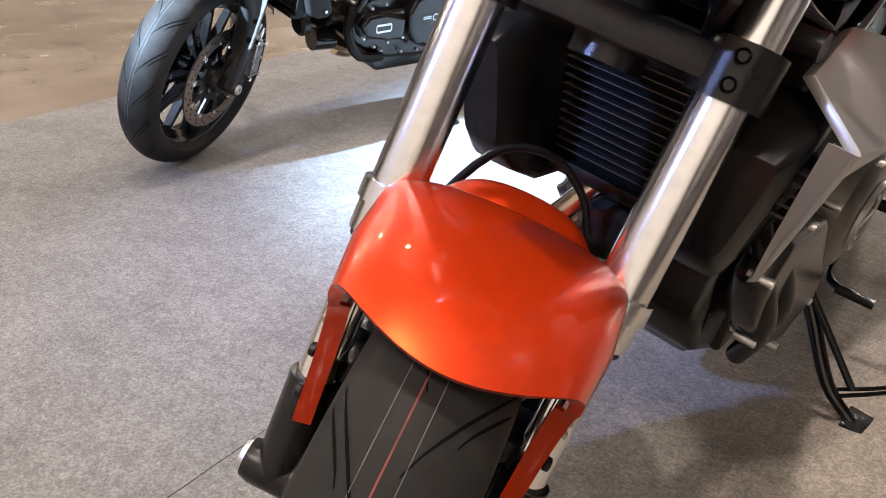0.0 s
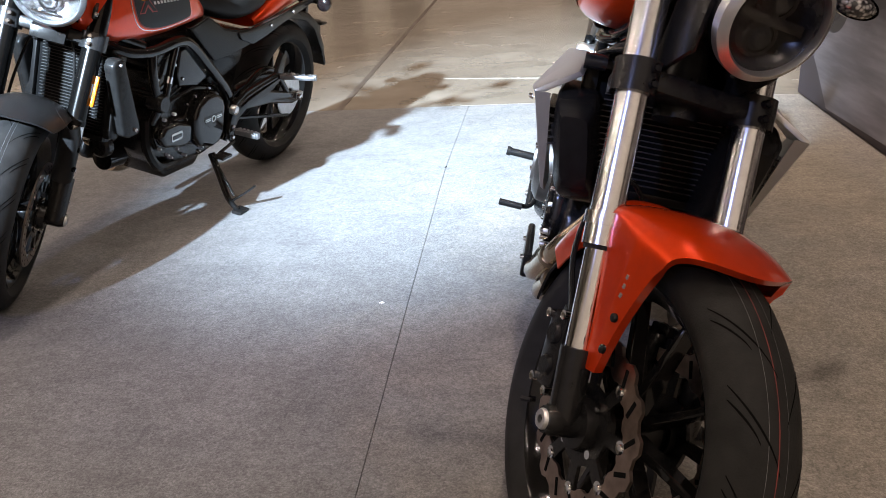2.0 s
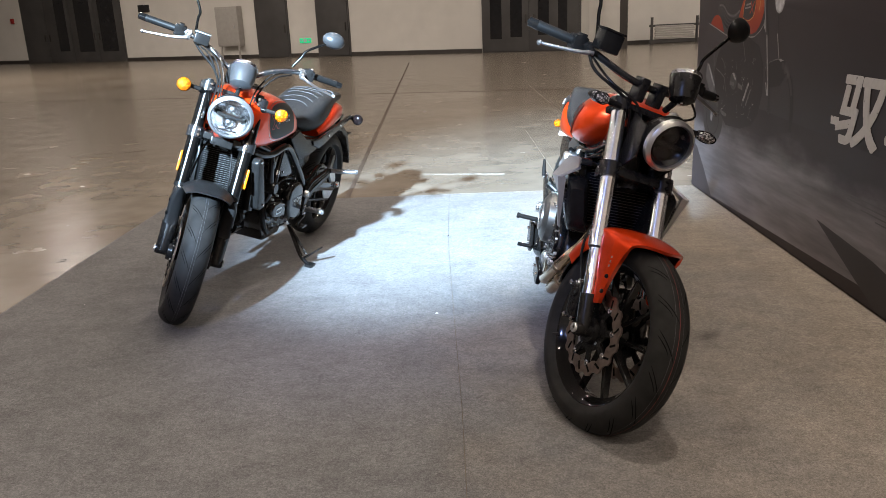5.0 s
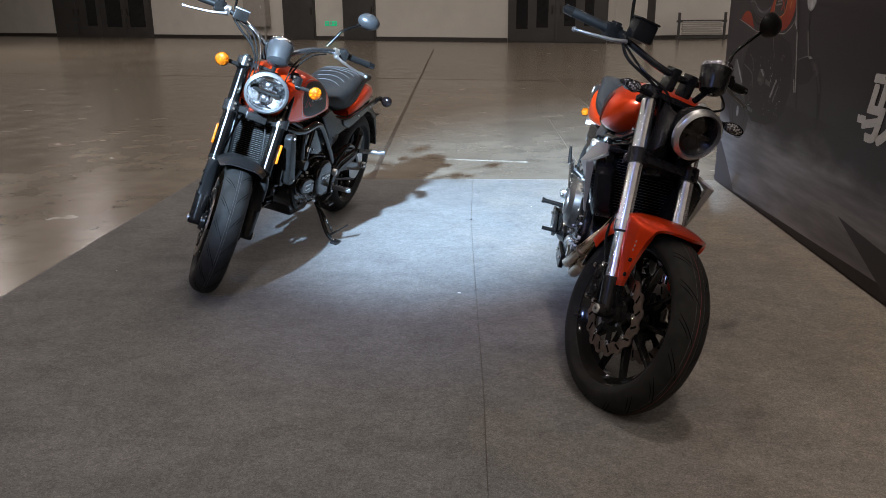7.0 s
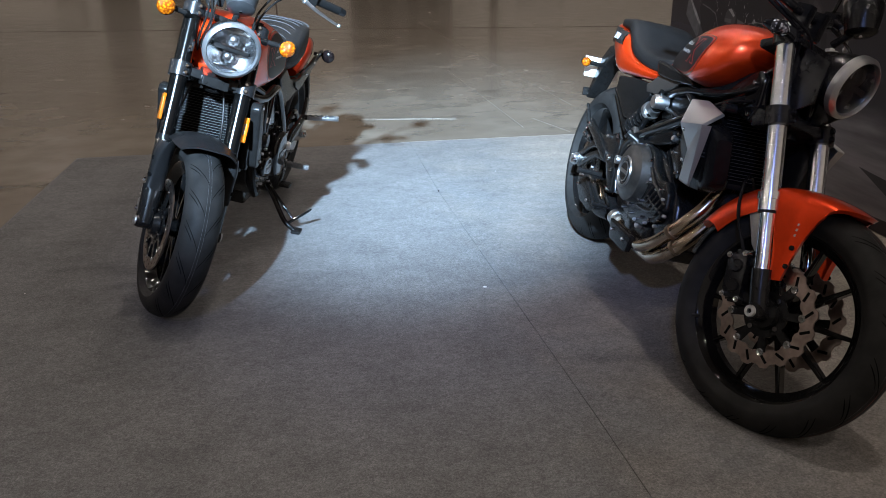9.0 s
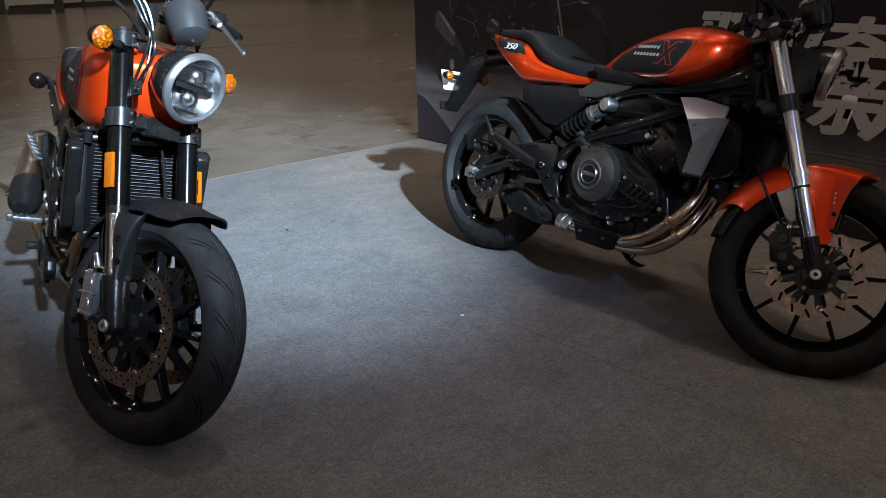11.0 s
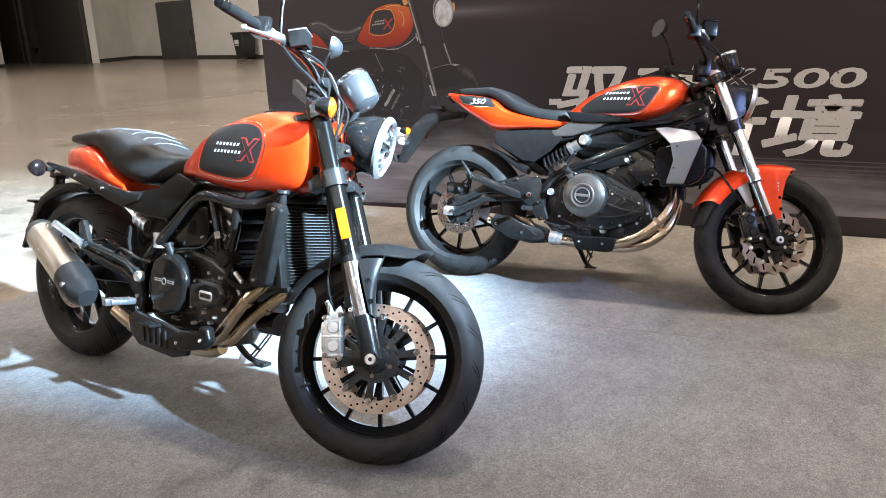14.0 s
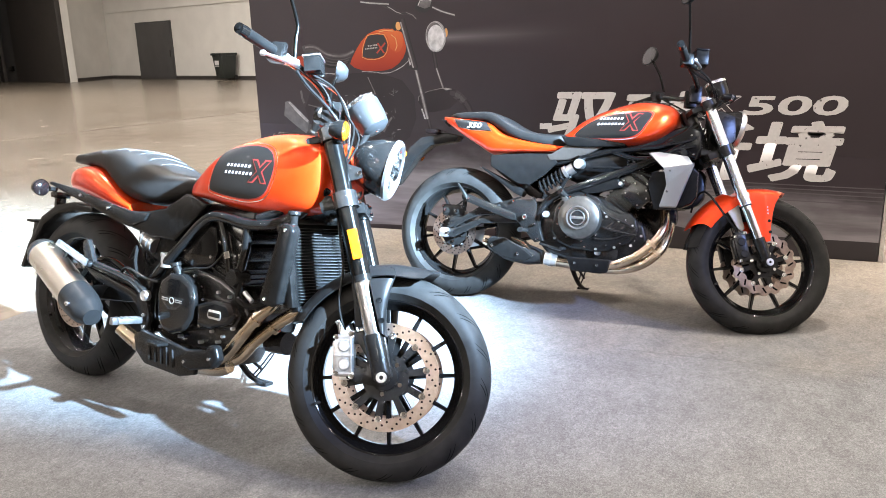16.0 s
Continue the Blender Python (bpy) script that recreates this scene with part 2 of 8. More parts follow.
def smudges(m, scale, lo, hi, amount):
    """Soft dark scuffs, drawn out along one way, over a material's colour."""
    nt = m.node_tree
    p = nt.nodes["Principled BSDF"]
    old = p.inputs["Base Color"].links[0].from_socket
    tc, mp, n = nt.nodes.new("ShaderNodeTexCoord"), nt.nodes.new("ShaderNodeMapping"), nt.nodes.new("ShaderNodeTexNoise")
    mp.inputs["Scale"].default_value = (1.0, 1.7, 1.0)
    mp.inputs["Rotation"].default_value = (0, 0, 0.5)
    n.inputs["Scale"].default_value, n.inputs["Detail"].default_value, n.inputs["Roughness"].default_value = scale, 8, 0.6
    nt.links.new(tc.outputs["Object"], mp.inputs["Vector"])
    nt.links.new(mp.outputs[0], n.inputs["Vector"])
    r = nt.nodes.new("ShaderNodeMapRange")
    r.inputs[1].default_value, r.inputs[2].default_value = lo, hi
    r.inputs[3].default_value, r.inputs[4].default_value = 1.0, 1.0 - amount
    nt.links.new(n.outputs["Fac"], r.inputs[0])
    mx = nt.nodes.new("ShaderNodeVectorMath")
    mx.operation = "SCALE"
    nt.links.new(old, mx.inputs[0])
    nt.links.new(r.outputs[0], mx.inputs["Scale"])
    nt.links.new(mx.outputs[0], p.inputs["Base Color"])


smudges(CONCR, 2.6, 0.56, 0.74, 0.45)
smudges(CARPET, 3.4, 0.50, 0.78, 0.22)
CHALKL = mat("faded_chalk_line", (0.178, 0.152, 0.121), 0.5, 0.0, 0.35, 25, second=(0.17, 0.14, 0.108), sscale=6, smix=0.9)
JOINT = mat("floor_joint_filler", (0.07, 0.052, 0.038), 0.7, 0.0, 0.3, 8)
WALLW = mat("white_wall_paint", (0.62, 0.60, 0.56), 0.7, 0.0, 0.05, 1.5, 0.04, 60, second=(0.55, 0.53, 0.50), sscale=0.3, smix=0.5)
WALLD = mat("dark_grey_door_paint", (0.060, 0.058, 0.058), 0.45, 0.0, 0.15, 2.0, 0.03, 40)
SKIRT = mat("dark_skirting", (0.035, 0.030, 0.027), 0.6, 0.0, 0.2, 3)
CEIL = mat("hall_ceiling_paint", (0.35, 0.34, 0.33), 0.8, 0.0, 0.1, 1)
SIGNG = mat("green_exit_sign", (0.02, 0.55, 0.25), 0.4, 0.0, 0.1, 10, emit=0.7)
BINM = mat("dark_green_bin_plastic", (0.013, 0.016, 0.014), 0.5, 0.0, 0.15, 9)

# ---- mesh tools ----


def bm_mesh(verts, faces):
    bm = bmesh.new()
    vs = [bm.verts.new(v) for v in verts]
    for f in faces:
        try:
            bm.faces.new([vs[i] for i in f])
        except ValueError:
            pass
    bmesh.ops.recalc_face_normals(bm, faces=bm.faces)
    return bm


def bevel(bm, w, seg=2, angle=0.5):
    if w > 0:
        es = [e for e in bm.edges if len(e.link_faces) == 2 and e.calc_face_angle(0) > angle]
        bmesh.ops.bevel(bm, geom=es, offset=w, segments=seg, profile=0.6, affect="EDGES", clamp_overlap=True)
    return bm


def box(x0, x1, y0, y1, z0, z1, bev=0.0):
    v = [(x, y, z) for x in (x0, x1) for y in (y0, y1) for z in (z0, z1)]
    f = [(0, 1, 3, 2), (4, 6, 7, 5), (0, 4, 5, 1), (2, 3, 7, 6), (0, 2, 6, 4), (1, 5, 7, 3)]
    return bevel(bm_mesh(v, f), bev)


def plate(pts, y0, y1, bev=0.0, seg=2):
    """A flat side profile, x and z, with thickness from y0 to y1."""
    n = len(pts)
    v = [(x, y0, z) for x, z in pts] + [(x, y1, z) for x, z in pts]
    f = [tuple(range(n)), tuple(range(2 * n - 1, n - 1, -1))]
    f += [(i, (i + 1) % n, n + (i + 1) % n, n + i) for i in range(n)]
    return bevel(bm_mesh(v, f), bev, seg)


def curve_pts(pts, per=6):
    """Catmull-Rom through the points."""
    ps = [Vector(p) for p in pts]
    if len(ps) < 3:
        return ps
    ext = [2 * ps[0] - ps[1]] + ps + [2 * ps[-1] - ps[-2]]
    out = []
    for i in range(1, len(ext) - 2):
        a, b, c, d = ext[i - 1:i + 3]
        for k in range(per):
            t = k / per
            out.append(0.5 * (2 * b + (c - a) * t + (2 * a - 5 * b + 4 * c - d) * t * t + (3 * b - a - 3 * c + d) * t ** 3))
    return out + [ps[-1]]


def tube(pts, r, n=12, per=6, caps=True):
    ps = curve_pts(pts, per)
    m = len(ps)
    rs = [r] * m if isinstance(r, (int, float)) else [float(np.interp(i / (m - 1), np.linspace(0, 1, len(r)), r)) for i in range(m)]
    verts, faces = [], []
    prev = None
    for i, p in enumerate(ps):
        d = (ps[min(i + 1, m - 1)] - ps[max(i - 1, 0)]).normalized()
        if prev is None:
            up = Vector((0, 1, 0)) if abs(d.y) < 0.9 else Vector((1, 0, 0))
            side = d.cross(up).normalized()
        else:
            side = (prev - d * prev.dot(d)).normalized()
        prev = side
        other = d.cross(side)
        for k in range(n):
            a = 2 * math.pi * k / n
            verts.append(p + (side * math.cos(a) + other * math.sin(a)) * rs[i])
    for i in range(m - 1):
        for k in range(n):
            faces.append((i * n + k, i * n + (k + 1) % n, (i + 1) * n + (k + 1) % n, (i + 1) * n + k))
    if caps:
        faces += [tuple(range(n - 1, -1, -1)), tuple(range((m - 1) * n, m * n))]
    return bm_mesh(verts, faces)


def rod(a, b, r, n=14, r2=None):
    return tube([a, b], r if r2 is None else [r, r2], n)


def lathe(profile, c=(0, 0, 0), n=48, axis="y", closed=False, scallop=0, depth=0.0):
    """Turns (radius, along) pairs about an axis through c."""
    verts, faces = [], []
    m = len(profile)
    for k in range(n):
        a = 2 * math.pi * k / n
        for r, h in profile:
            q = r + (depth * math.cos(scallop * a) if scallop and r == max(p[0] for p in profile) else 0)
            u, w = q * math.cos(a), q * math.sin(a)
            verts.append({"y": (c[0] + u, c[1] + h, c[2] + w), "z": (c[0] + u, c[1] + w, c[2] + h), "x": (c[0] + h, c[1] + u, c[2] + w)}[axis])
    for k in range(n):
        k2 = (k + 1) % n
        for i in range(m - 1 + closed):
            j = (i + 1) % m
            faces.append((k * m + i, k * m + j, k2 * m + j, k2 * m + i))
    bm = bm_mesh(verts, faces)
    bmesh.ops.remove_doubles(bm, verts=bm.verts, dist=1e-6)
    bmesh.ops.recalc_face_normals(bm, faces=bm.faces)
    return bm


def loft(stations, n=28, p=0.75, mid=0.5):
    """Skin over rounded sections: x, lowest z, highest z, half width, optional centre y and squareness; mid: how high the widest line runs."""
    verts, faces = [], []
    for s in stations:
        x, z0, z1, w = s[:4]
        yc = s[4] if len(s) > 4 else 0.0
        q = s[5] if len(s) > 5 else p
        for k in range(n):
            a = 2 * math.pi * k / n
            ca, sa = math.cos(a), math.sin(a)
            rise = (z1 - z0) * (1 - mid if sa > 0 else mid)
            verts.append((x, yc + w * math.copysign(abs(ca) ** q, ca), z0 + (z1 - z0) * mid + rise * math.copysign(abs(sa) ** q, sa)))
    m = len(stations)
    for i in range(m - 1):
        for k in range(n):
            faces.append((i * n + k, i * n + (k + 1) % n, (i + 1) * n + (k + 1) % n, (i + 1) * n + k))
    faces += [tuple(range(n)), tuple(range((m - 1) * n, m * n))]
    return bm_mesh(verts, faces)


def dense(stations, per=5):
    """Smooth stations between the given ones."""
    full = [tuple(s) + (0.0,) * (5 - len(s)) for s in stations]
    out = []
    m = len(full)
    for i in range(m - 1):
        a, b, c, d = full[max(i - 1, 0)], full[i], full[i + 1], full[min(i + 2, m - 1)]
        for k in range(per):
            t = k / per
            out.append(tuple(0.5 * (2 * b[j] + (c[j] - a[j]) * t + (2 * a[j] - 5 * b[j] + 4 * c[j] - d[j]) * t * t + (3 * b[j] - a[j] - 3 * c[j] + d[j]) * t ** 3) for j in range(5)))
    return out + [full[-1]]


def merge(*bms):
    out = bms[0]
    for b in bms[1:]:
        tmp = bpy.data.meshes.new("tmp")
        b.to_mesh(tmp)
        b.free()
        out.from_mesh(tmp)
        bpy.data.meshes.remove(tmp)
    return out


def turned(bm, m):
    bm.transform(m)
    return bm


def mesh_of(name, bm, material, angle=38):
    me = bpy.data.meshes.new(name)
    bm.to_mesh(me)
    bm.free()
    me.materials.append(material)
    me.shade_smooth()
    me.set_sharp_from_angle(angle=radians(angle))
    return me


def part(name, bm, material, parent=None, label="", angle=38):
    ob = new(name, mesh_of(name, bm, material, angle))
    ob.parent = parent
    return tagged(ob, label) if label else ob


def thing(name, label, category, m=None, group="", kind=""):
    ob = new(name)
    ob.empty_display_size = 0.1
    if m is not None:
        ob.matrix_world = m
    return tagged(ob, label, category, group, kind)


def letters(name, text, size, m, material, parent=None, depth=0.001, shear=0.0, width=1.0, label=""):
    """Raised lettering as a mesh, in its own x and y plane."""
    cu = bpy.data.curves.new(name, "FONT")
    cu.body, cu.size, cu.extrude, cu.shear, cu.align_x, cu.align_y = text, size, depth, shear, "CENTER", "CENTER"
    tmp = new(name, cu)
    me = bpy.data.meshes.new_from_object(tmp.evaluated_get(bpy.context.evaluated_depsgraph_get()))
    bpy.data.objects.remove(tmp)
    me.transform(Matrix.Diagonal((width, 1, 1, 1)))
    me.materials.clear()
    me.materials.append(material)
    ob = new(name, me)
    ob.parent = parent
    ob.matrix_local = m
    return tagged(ob, label) if label else ob

# ---- motorcycles ----


class Bike:
    """Local axes: x forward, y to the rider's left, z up; the rear tyre touches the ground at the origin."""

    def __init__(self, label, pos, heading, lean, pitch, steer, wb, rf, rake):
        self.wb, self.rf, self.rr, self.rake = wb, rf, 0.312, radians(rake)
        self.u = Vector((-math.sin(self.rake), 0, math.cos(self.rake)))
        self.n = Vector((math.cos(self.rake), 0, math.sin(self.rake)))
        self.axle = Vector((wb, 0, rf))
        base = self.axle - 0.035 * self.n
        self.S = Matrix.Translation(base) @ Matrix.Rotation(radians(steer), 4, self.u) @ Matrix.Translation(-base)
        m = Matrix.Translation((*pos, 0.003)) @ Matrix.Rotation(radians(heading), 4, "Z") @ Matrix.Rotation(-radians(lean), 4, "X") @ Matrix.Rotation(radians(pitch), 4, "Y")
        self.root = thing("motorcycle", label, "motorcycle", m, group="motorcycles on display")

    def p(self, name, bm, material, parent=None, label="", angle=38):
        return part(name, bm, material, parent or self.root, label, angle)

    def f(self, name, bm, material, parent=None, label="", angle=38):
        return part(name, turned(bm, self.S), material, parent or self.root, label, angle)

    def leg(self, s, y, fwd=0.0):
        """A place on the fork: s up the leg from the axle."""
        q = self.axle + self.u * s + self.n * fwd
        return Vector((q.x, y, q.z))


def each(put, name, bms, material, parent=None, label=""):
    for one in bms:
        put(name, one, material, parent, label)


def bolt(c, r=0.006, h=0.005, axis="y", sign=-1):
    return lathe([(0, sign * h), (r * 0.5, sign * h), (r * 0.55, sign * h * 0.5), (r * 0.9, sign * h), (r, sign * h * 0.7), (r, -sign * h)], c, 10, axis)


def wheel(b, front, spokes, width, disc_r, wave, lines):
    put = b.f if front else b.p
    R = b.rf if front else b.rr
    c = Vector(b.axle) if front else Vector((0, 0, R))
    w = width / 2
    hub = put("front_wheel" if front else "rear_wheel",
              lathe([(0.012, -0.055), (0.030, -0.055), (0.036, -0.04), (0.030, -0.025), (0.030, 0.025), (0.036, 0.04), (0.030, 0.055), (0.012, 0.055)], c, 32, closed=True), MATTE)
    # tyre cross section from bead to bead
    prof = []
    for i in range(25):
        a = -2.05 + 4.1 * i / 24
        prof.append((R - w * 0.86 + w * 0.86 * math.cos(a), w * math.sin(a) / math.sin(1.5708)))
    prof = [(0.218, -w * 0.72)] + [q for q in prof if q[0] > 0.232] + [(0.218, w * 0.72)]
    put("tyre", lathe(prof, c, 96), RUBBER, hub)
    # raised edge ring and lettering band on the tyre wall
    put("tyre_wall_band", merge(*[lathe([(0.2405, s * (w * 0.955)), (0.2445, s * (w * 0.975)), (0.2485, s * (w * 0.99)), (0.2405, s * (w * 0.93))], c, 72, closed=True) for s in (-1, 1)]), RUBBER, hub)
    # tread grooves: slanting near-black strips laid on the tyre, their shade painted in
    def surf(a, v, lift=0.0005):
        rr = R - w * 0.86 + (w * 0.86 + lift) * math.cos(v)
        return (c.x + rr * math.cos(a), c.y + (w + lift) * math.sin(v), c.z + rr * math.sin(a))
    gv, gf = [], []
    count = 17 if front else 19
    for k in range(count):
        a0 = 2 * math.pi * k / count
        for side in (-1, 1):
            off = 0.0 if side > 0 else math.pi / count
            for v0, v1, da, wd in ((0.06, 1.10, 0.34, 0.0085), (0.50, 1.14, 0.17, 0.0080)):
                st = len(gv)
                for j in range(10):
                    q = j / 9
                    v = side * (v0 + (v1 - v0) * q)
                    a = a0 + off + da * q ** 0.8 + (0.11 if v0 > 0.3 else 0)
                    hw = wd * (0.35 + 0.65 * math.sin(math.pi * min(1, q * 0.85 + 0.1)))
                    gv += [surf(a - hw, v), surf(a + hw, v)]
                for j in range(9):
                    gf.append((st + 2 * j, st + 2 * j + 1, st + 2 * j + 3, st + 2 * j + 2))
    tagged(put("tread_groove", bm_mesh(gv, gf), DEEPBLACK, hub), kind="stuff")
    for v, half, material in lines:
        ring = [(R - w * 0.86 + (w * 0.86 + 0.0004) * math.cos(q), (w + 0.0004) * math.sin(q)) for q in (v - half, v + half)]
        put("tyre_line", lathe(ring, c, 96), material, hub)
    # rim
    e = w * 0.72
    put("rim", lathe([(0.2185, -e), (0.229, -e - 0.002), (0.231, -e + 0.006), (0.222, -e + 0.012), (0.206, -e * 0.5), (0.196, -0.008), (0.196, 0.008), (0.206, e * 0.5), (0.222, e - 0.012), (0.231, e - 0.006), (0.229, e + 0.002), (0.2185, e),
                      (0.212, e - 0.004), (0.203, e * 0.6), (0.189, 0.012), (0.189, -0.012), (0.203, -e * 0.6), (0.212, -e + 0.004)], c, 80, closed=True), GLOSSB, hub)
    for k in range(spokes):
        a = 2 * math.pi * (k + 0.35) / spokes
        sp = bevel(bm_mesh([(x, y * (1 - 0.25 * x / 0.2), z * (1 - 0.42 * (x - 0.03) / 0.17)) for x in (0.028, 0.202) for y in (-0.017, 0.017) for z in (-0.0088, 0.0088)],
                           [(0, 1, 3, 2), (4, 6, 7, 5), (0, 4, 5, 1), (2, 3, 7, 6), (0, 2, 6, 4), (1, 5, 7, 3)]), 0.003, 1)
        put("spoke", turned(sp, Matrix.Translation(c) @ Matrix.Rotation(-a, 4, "Y")), GLOSSB, hub)
    valve = turned(rod((0.20, -e - 0.004, 0), (0.217, -e - 0.014, 0), 0.004, 8), Matrix.Translation(c) @ Matrix.Rotation(radians(150), 4, "Y"))
    put("valve", valve, RUBBER, hub)
    # brake discs
    for side in ((-1, 1) if front else (-1,)):
        y = side * (0.066 if front else 0.070)
        dm = DISCB if wave else DISC
        inner = disc_r - 0.036
        if wave:
            n, vs, fs = 160, [], []
            for k in range(n):
                a = 2 * math.pi * k / n
                tooth = 0.006 * max(-0.7, min(0.7, 1.4 * math.sin(16 * a))) if front else 0.004 * math.sin(12 * a)
                for r, h in ((inner + tooth * 0.6, -0.0025), (disc_r + tooth, -0.0025), (disc_r + tooth, 0.0025), (inner + tooth * 0.6, 0.0025)):
                    vs.append((c.x + r * math.cos(a), y + h, c.z + r * math.sin(a)))
            for k in range(n):
                k2 = (k + 1) % n
                fs += [(k * 4 + i, k * 4 + (i + 1) % 4, k2 * 4 + (i + 1) % 4, k2 * 4 + i) for i in range(4)]
            d = put("brake_disc", bm_mesh(vs, fs), dm, hub)
        else:
            d = put("brake_disc", lathe([(inner, y - 0.0025), (disc_r, y - 0.0025), (disc_r, y + 0.0025), (inner, y + 0.0025)], c, 96, closed=True), dm, hub)
        # holes or slots: solid near-black plugs whose colour stands in for their shade
        hv = []
        for k in range(16 if wave else 60):
            a = 2 * math.pi * k / (16 if wave else 60)
            if wave:
                s = box(-0.013, 0.013, -0.0032, 0.0032, -0.0036, 0.0036, 0.001)
                hv.append(turned(s, Matrix.Translation((c.x + (disc_r - 0.018) * math.cos(a + 0.1), y, c.z + (disc_r - 0.018) * math.sin(a + 0.1))) @ Matrix.Rotation(-a - 0.7, 4, "Y")))
            else:
                rr = disc_r - (0.008, 0.018, 0.027)[k % 3]
                hv.append(lathe([(0, -0.0028), (0.0033, -0.0028), (0.0033, 0.0028), (0, 0.0028)], (c.x + rr * math.cos(a), y, c.z + rr * math.sin(a)), 8))
        tagged(put("disc_hole", merge(*hv), DEEPBLACK, hub), kind="stuff")
        # carrier with arms and bobbins
        cnt = 10 if not wave else 8
        vs, fs, n = [], [], 20 * cnt
        for k in range(n):
            an = 2 * math.pi * k / n
            arm = max(0.0, math.cos(cnt * (an - math.pi / cnt))) ** 0.6
            ro = (0.058 if wave else 0.066) + (inner + 0.002 - (0.058 if wave else 0.066)) * (1 if arm > 0.62 else 0)
            for r, h in ((0.034, -0.003), (ro, -0.003), (ro, 0.003), (0.034, 0.003)):
                vs.append((c.x + r * math.cos(an), y + h, c.z + r * math.sin(an)))
        for k in range(n):
            k2 = (k + 1) % n
            fs += [(k * 4 + q, k * 4 + (q + 1) % 4, k2 * 4 + (q + 1) % 4, k2 * 4 + q) for q in range(4)]
        put("disc_carrier", bm_mesh(vs, fs), MATTE, hub)
        for k in range(cnt):
            a = 2 * math.pi * (k + 0.5) / cnt
            put("disc_bobbin", lathe([(0, side * 0.005), (0.004, side * 0.005), (0.005, side * 0.003), (0.0095, side * 0.004), (0.0095, -side * 0.003)], (c.x + (inner + 0.002) * math.cos(a), y, c.z + (inner + 0.002) * math.sin(a)), 12), CHROME, hub)
            if k % 2:
                put("disc_bolt", lathe([(0, side * 0.009), (0.0065, side * 0.009), (0.0065, 0)], (c.x + 0.047 * math.cos(a), y, c.z + 0.047 * math.sin(a)), 8), CHROME, hub)
    return hub


def cylinder_head_light(b, c, r, depth, ring, ring_w, dark, rim=0.014, shell=None):
    """Round headlight on the fork; c is the middle of the lens, which faces forward and a little down."""
    m = Matrix.Translation(c) @ Matrix.Rotation(radians(8), 4, "Y")
    body = b.f("headlight", turned(lathe([(0, -depth), (r * 0.45, -depth * 0.97), (r * 0.75, -depth * 0.75), (r * 0.93, -depth * 0.4), (r * 0.99, -0.012), (r * 0.99, 0.0)], (0, 0, 0), 48, "x"), m), shell or MATTE)
    b.f("light_ring", turned(lathe([(r - ring_w, 0.004), (r - ring_w * 0.7, 0.012), (r - 0.004, 0.010), (r + 0.003, 0.002), (r + 0.003, -rim), (r - ring_w, -0.008)], (0, 0, 0), 56, "x", closed=True), m), ring, body)
    b.f("reflector", turned(lathe([(0, -0.045), (r * 0.3, -0.042), (r * 0.6, -0.03), (r - ring_w, -0.004)], (0, 0, 0), 40, "x"), m), LENS if dark else REFLR, body)
    for z, q in ((0.30, 0.24), (-0.32, 0.24)):
        b.f("projector", turned(lathe([(0, 0.004), (q * r * 0.6, 0.0), (q * r, -0.012), (q * r, -0.03)], (-0.012, 0, z * r), 24, "x"), m), GLOSSB if dark else REFLR, body)
        b.f("projector_rim", turned(lathe([(q * r, -0.010), (q * r + 0.003, -0.006), (q * r + 0.006, -0.010), (q * r + 0.006, -0.03)], (-0.012, 0, z * r), 24, "x"), m), CHROME, body)
    b.f("light_bar", turned(box(-0.026, -0.012, -r * 0.62, r * 0.62, -0.007, 0.007, 0.003), m), GLOSSB if dark else MATTE, body)
    if not dark:
        for z in (0.62, -0.66, 0.12):
            b.f("reflector_vane", turned(plate([(-0.03, -0.004), (-0.008, -0.002), (-0.008, 0.002), (-0.03, 0.006)], -r * 0.42, r * 0.42), m @ Matrix.Translation((0, 0, z * r))), CHROME, body)
    glass = b.f("lens", turned(lathe([(0, 0.016), (r * 0.4, 0.014), (r * 0.7, 0.009), (r - ring_w, 0.002)], (0, 0, 0), 40, "x"), m), GLASS, body)
    glass.visible_shadow = False
    return body


def glass_mat():
    m = mat("clear_glass", (1, 1, 1), 0.02, 0.0, 0.0, 10, trans=1.0)
    m.node_tree.nodes["Principled BSDF"].inputs["IOR"].default_value = 1.3
    return m


GLASS = glass_mat()


def turn_signal(put, c, side, r=0.028, smoked=False, clear=False):
    c = Vector(c)
    if clear:
        wide = Matrix.Translation(c) @ Matrix.Rotation(radians(-side * 20), 4, "Z") @ Matrix.Diagonal((1.1, 1.75, 0.9, 1)) @ Matrix.Translation(-c)
        body = put("turn_signal", turned(lathe([(0, -0.045), (r * 0.5, -0.042), (r * 0.85, -0.025), (r, -0.004), (r, 0.0)], c, 24, "x"), wide), BLACKP)
        put("lens", turned(lathe([(0, 0.014), (r * 0.5, 0.011), (r * 0.85, 0.003), (r * 0.98, -0.008), (r, -0.018)], c, 24, "x"), wide), CLEARL, body, "clear faceted lens")
        put("stalk", rod(c + Vector((-0.02, -side * 0.02, 0)), c + Vector((-0.03, -side * 0.085, -0.005)), 0.010), BLACKP, body)
        return body
    body = put("turn_signal", lathe([(0, -0.045), (r * 0.5, -0.042), (r * 0.85, -0.025), (r, -0.004), (r, 0.0)], c, 24, "x"), BLACKP)
    put("lens", lathe([(0, 0.012), (r * 0.5, 0.010), (r * 0.85, 0.004), (r * 0.97, -0.002)], c, 24, "x"), REDLENS if smoked else AMBER, body, "" if smoked else "amber faceted lens")
    put("stalk", rod(c + Vector((-0.02, 0, 0)), c + Vector((-0.03, -side * 0.075, -0.005)), 0.009), BLACKP, body)
    return body


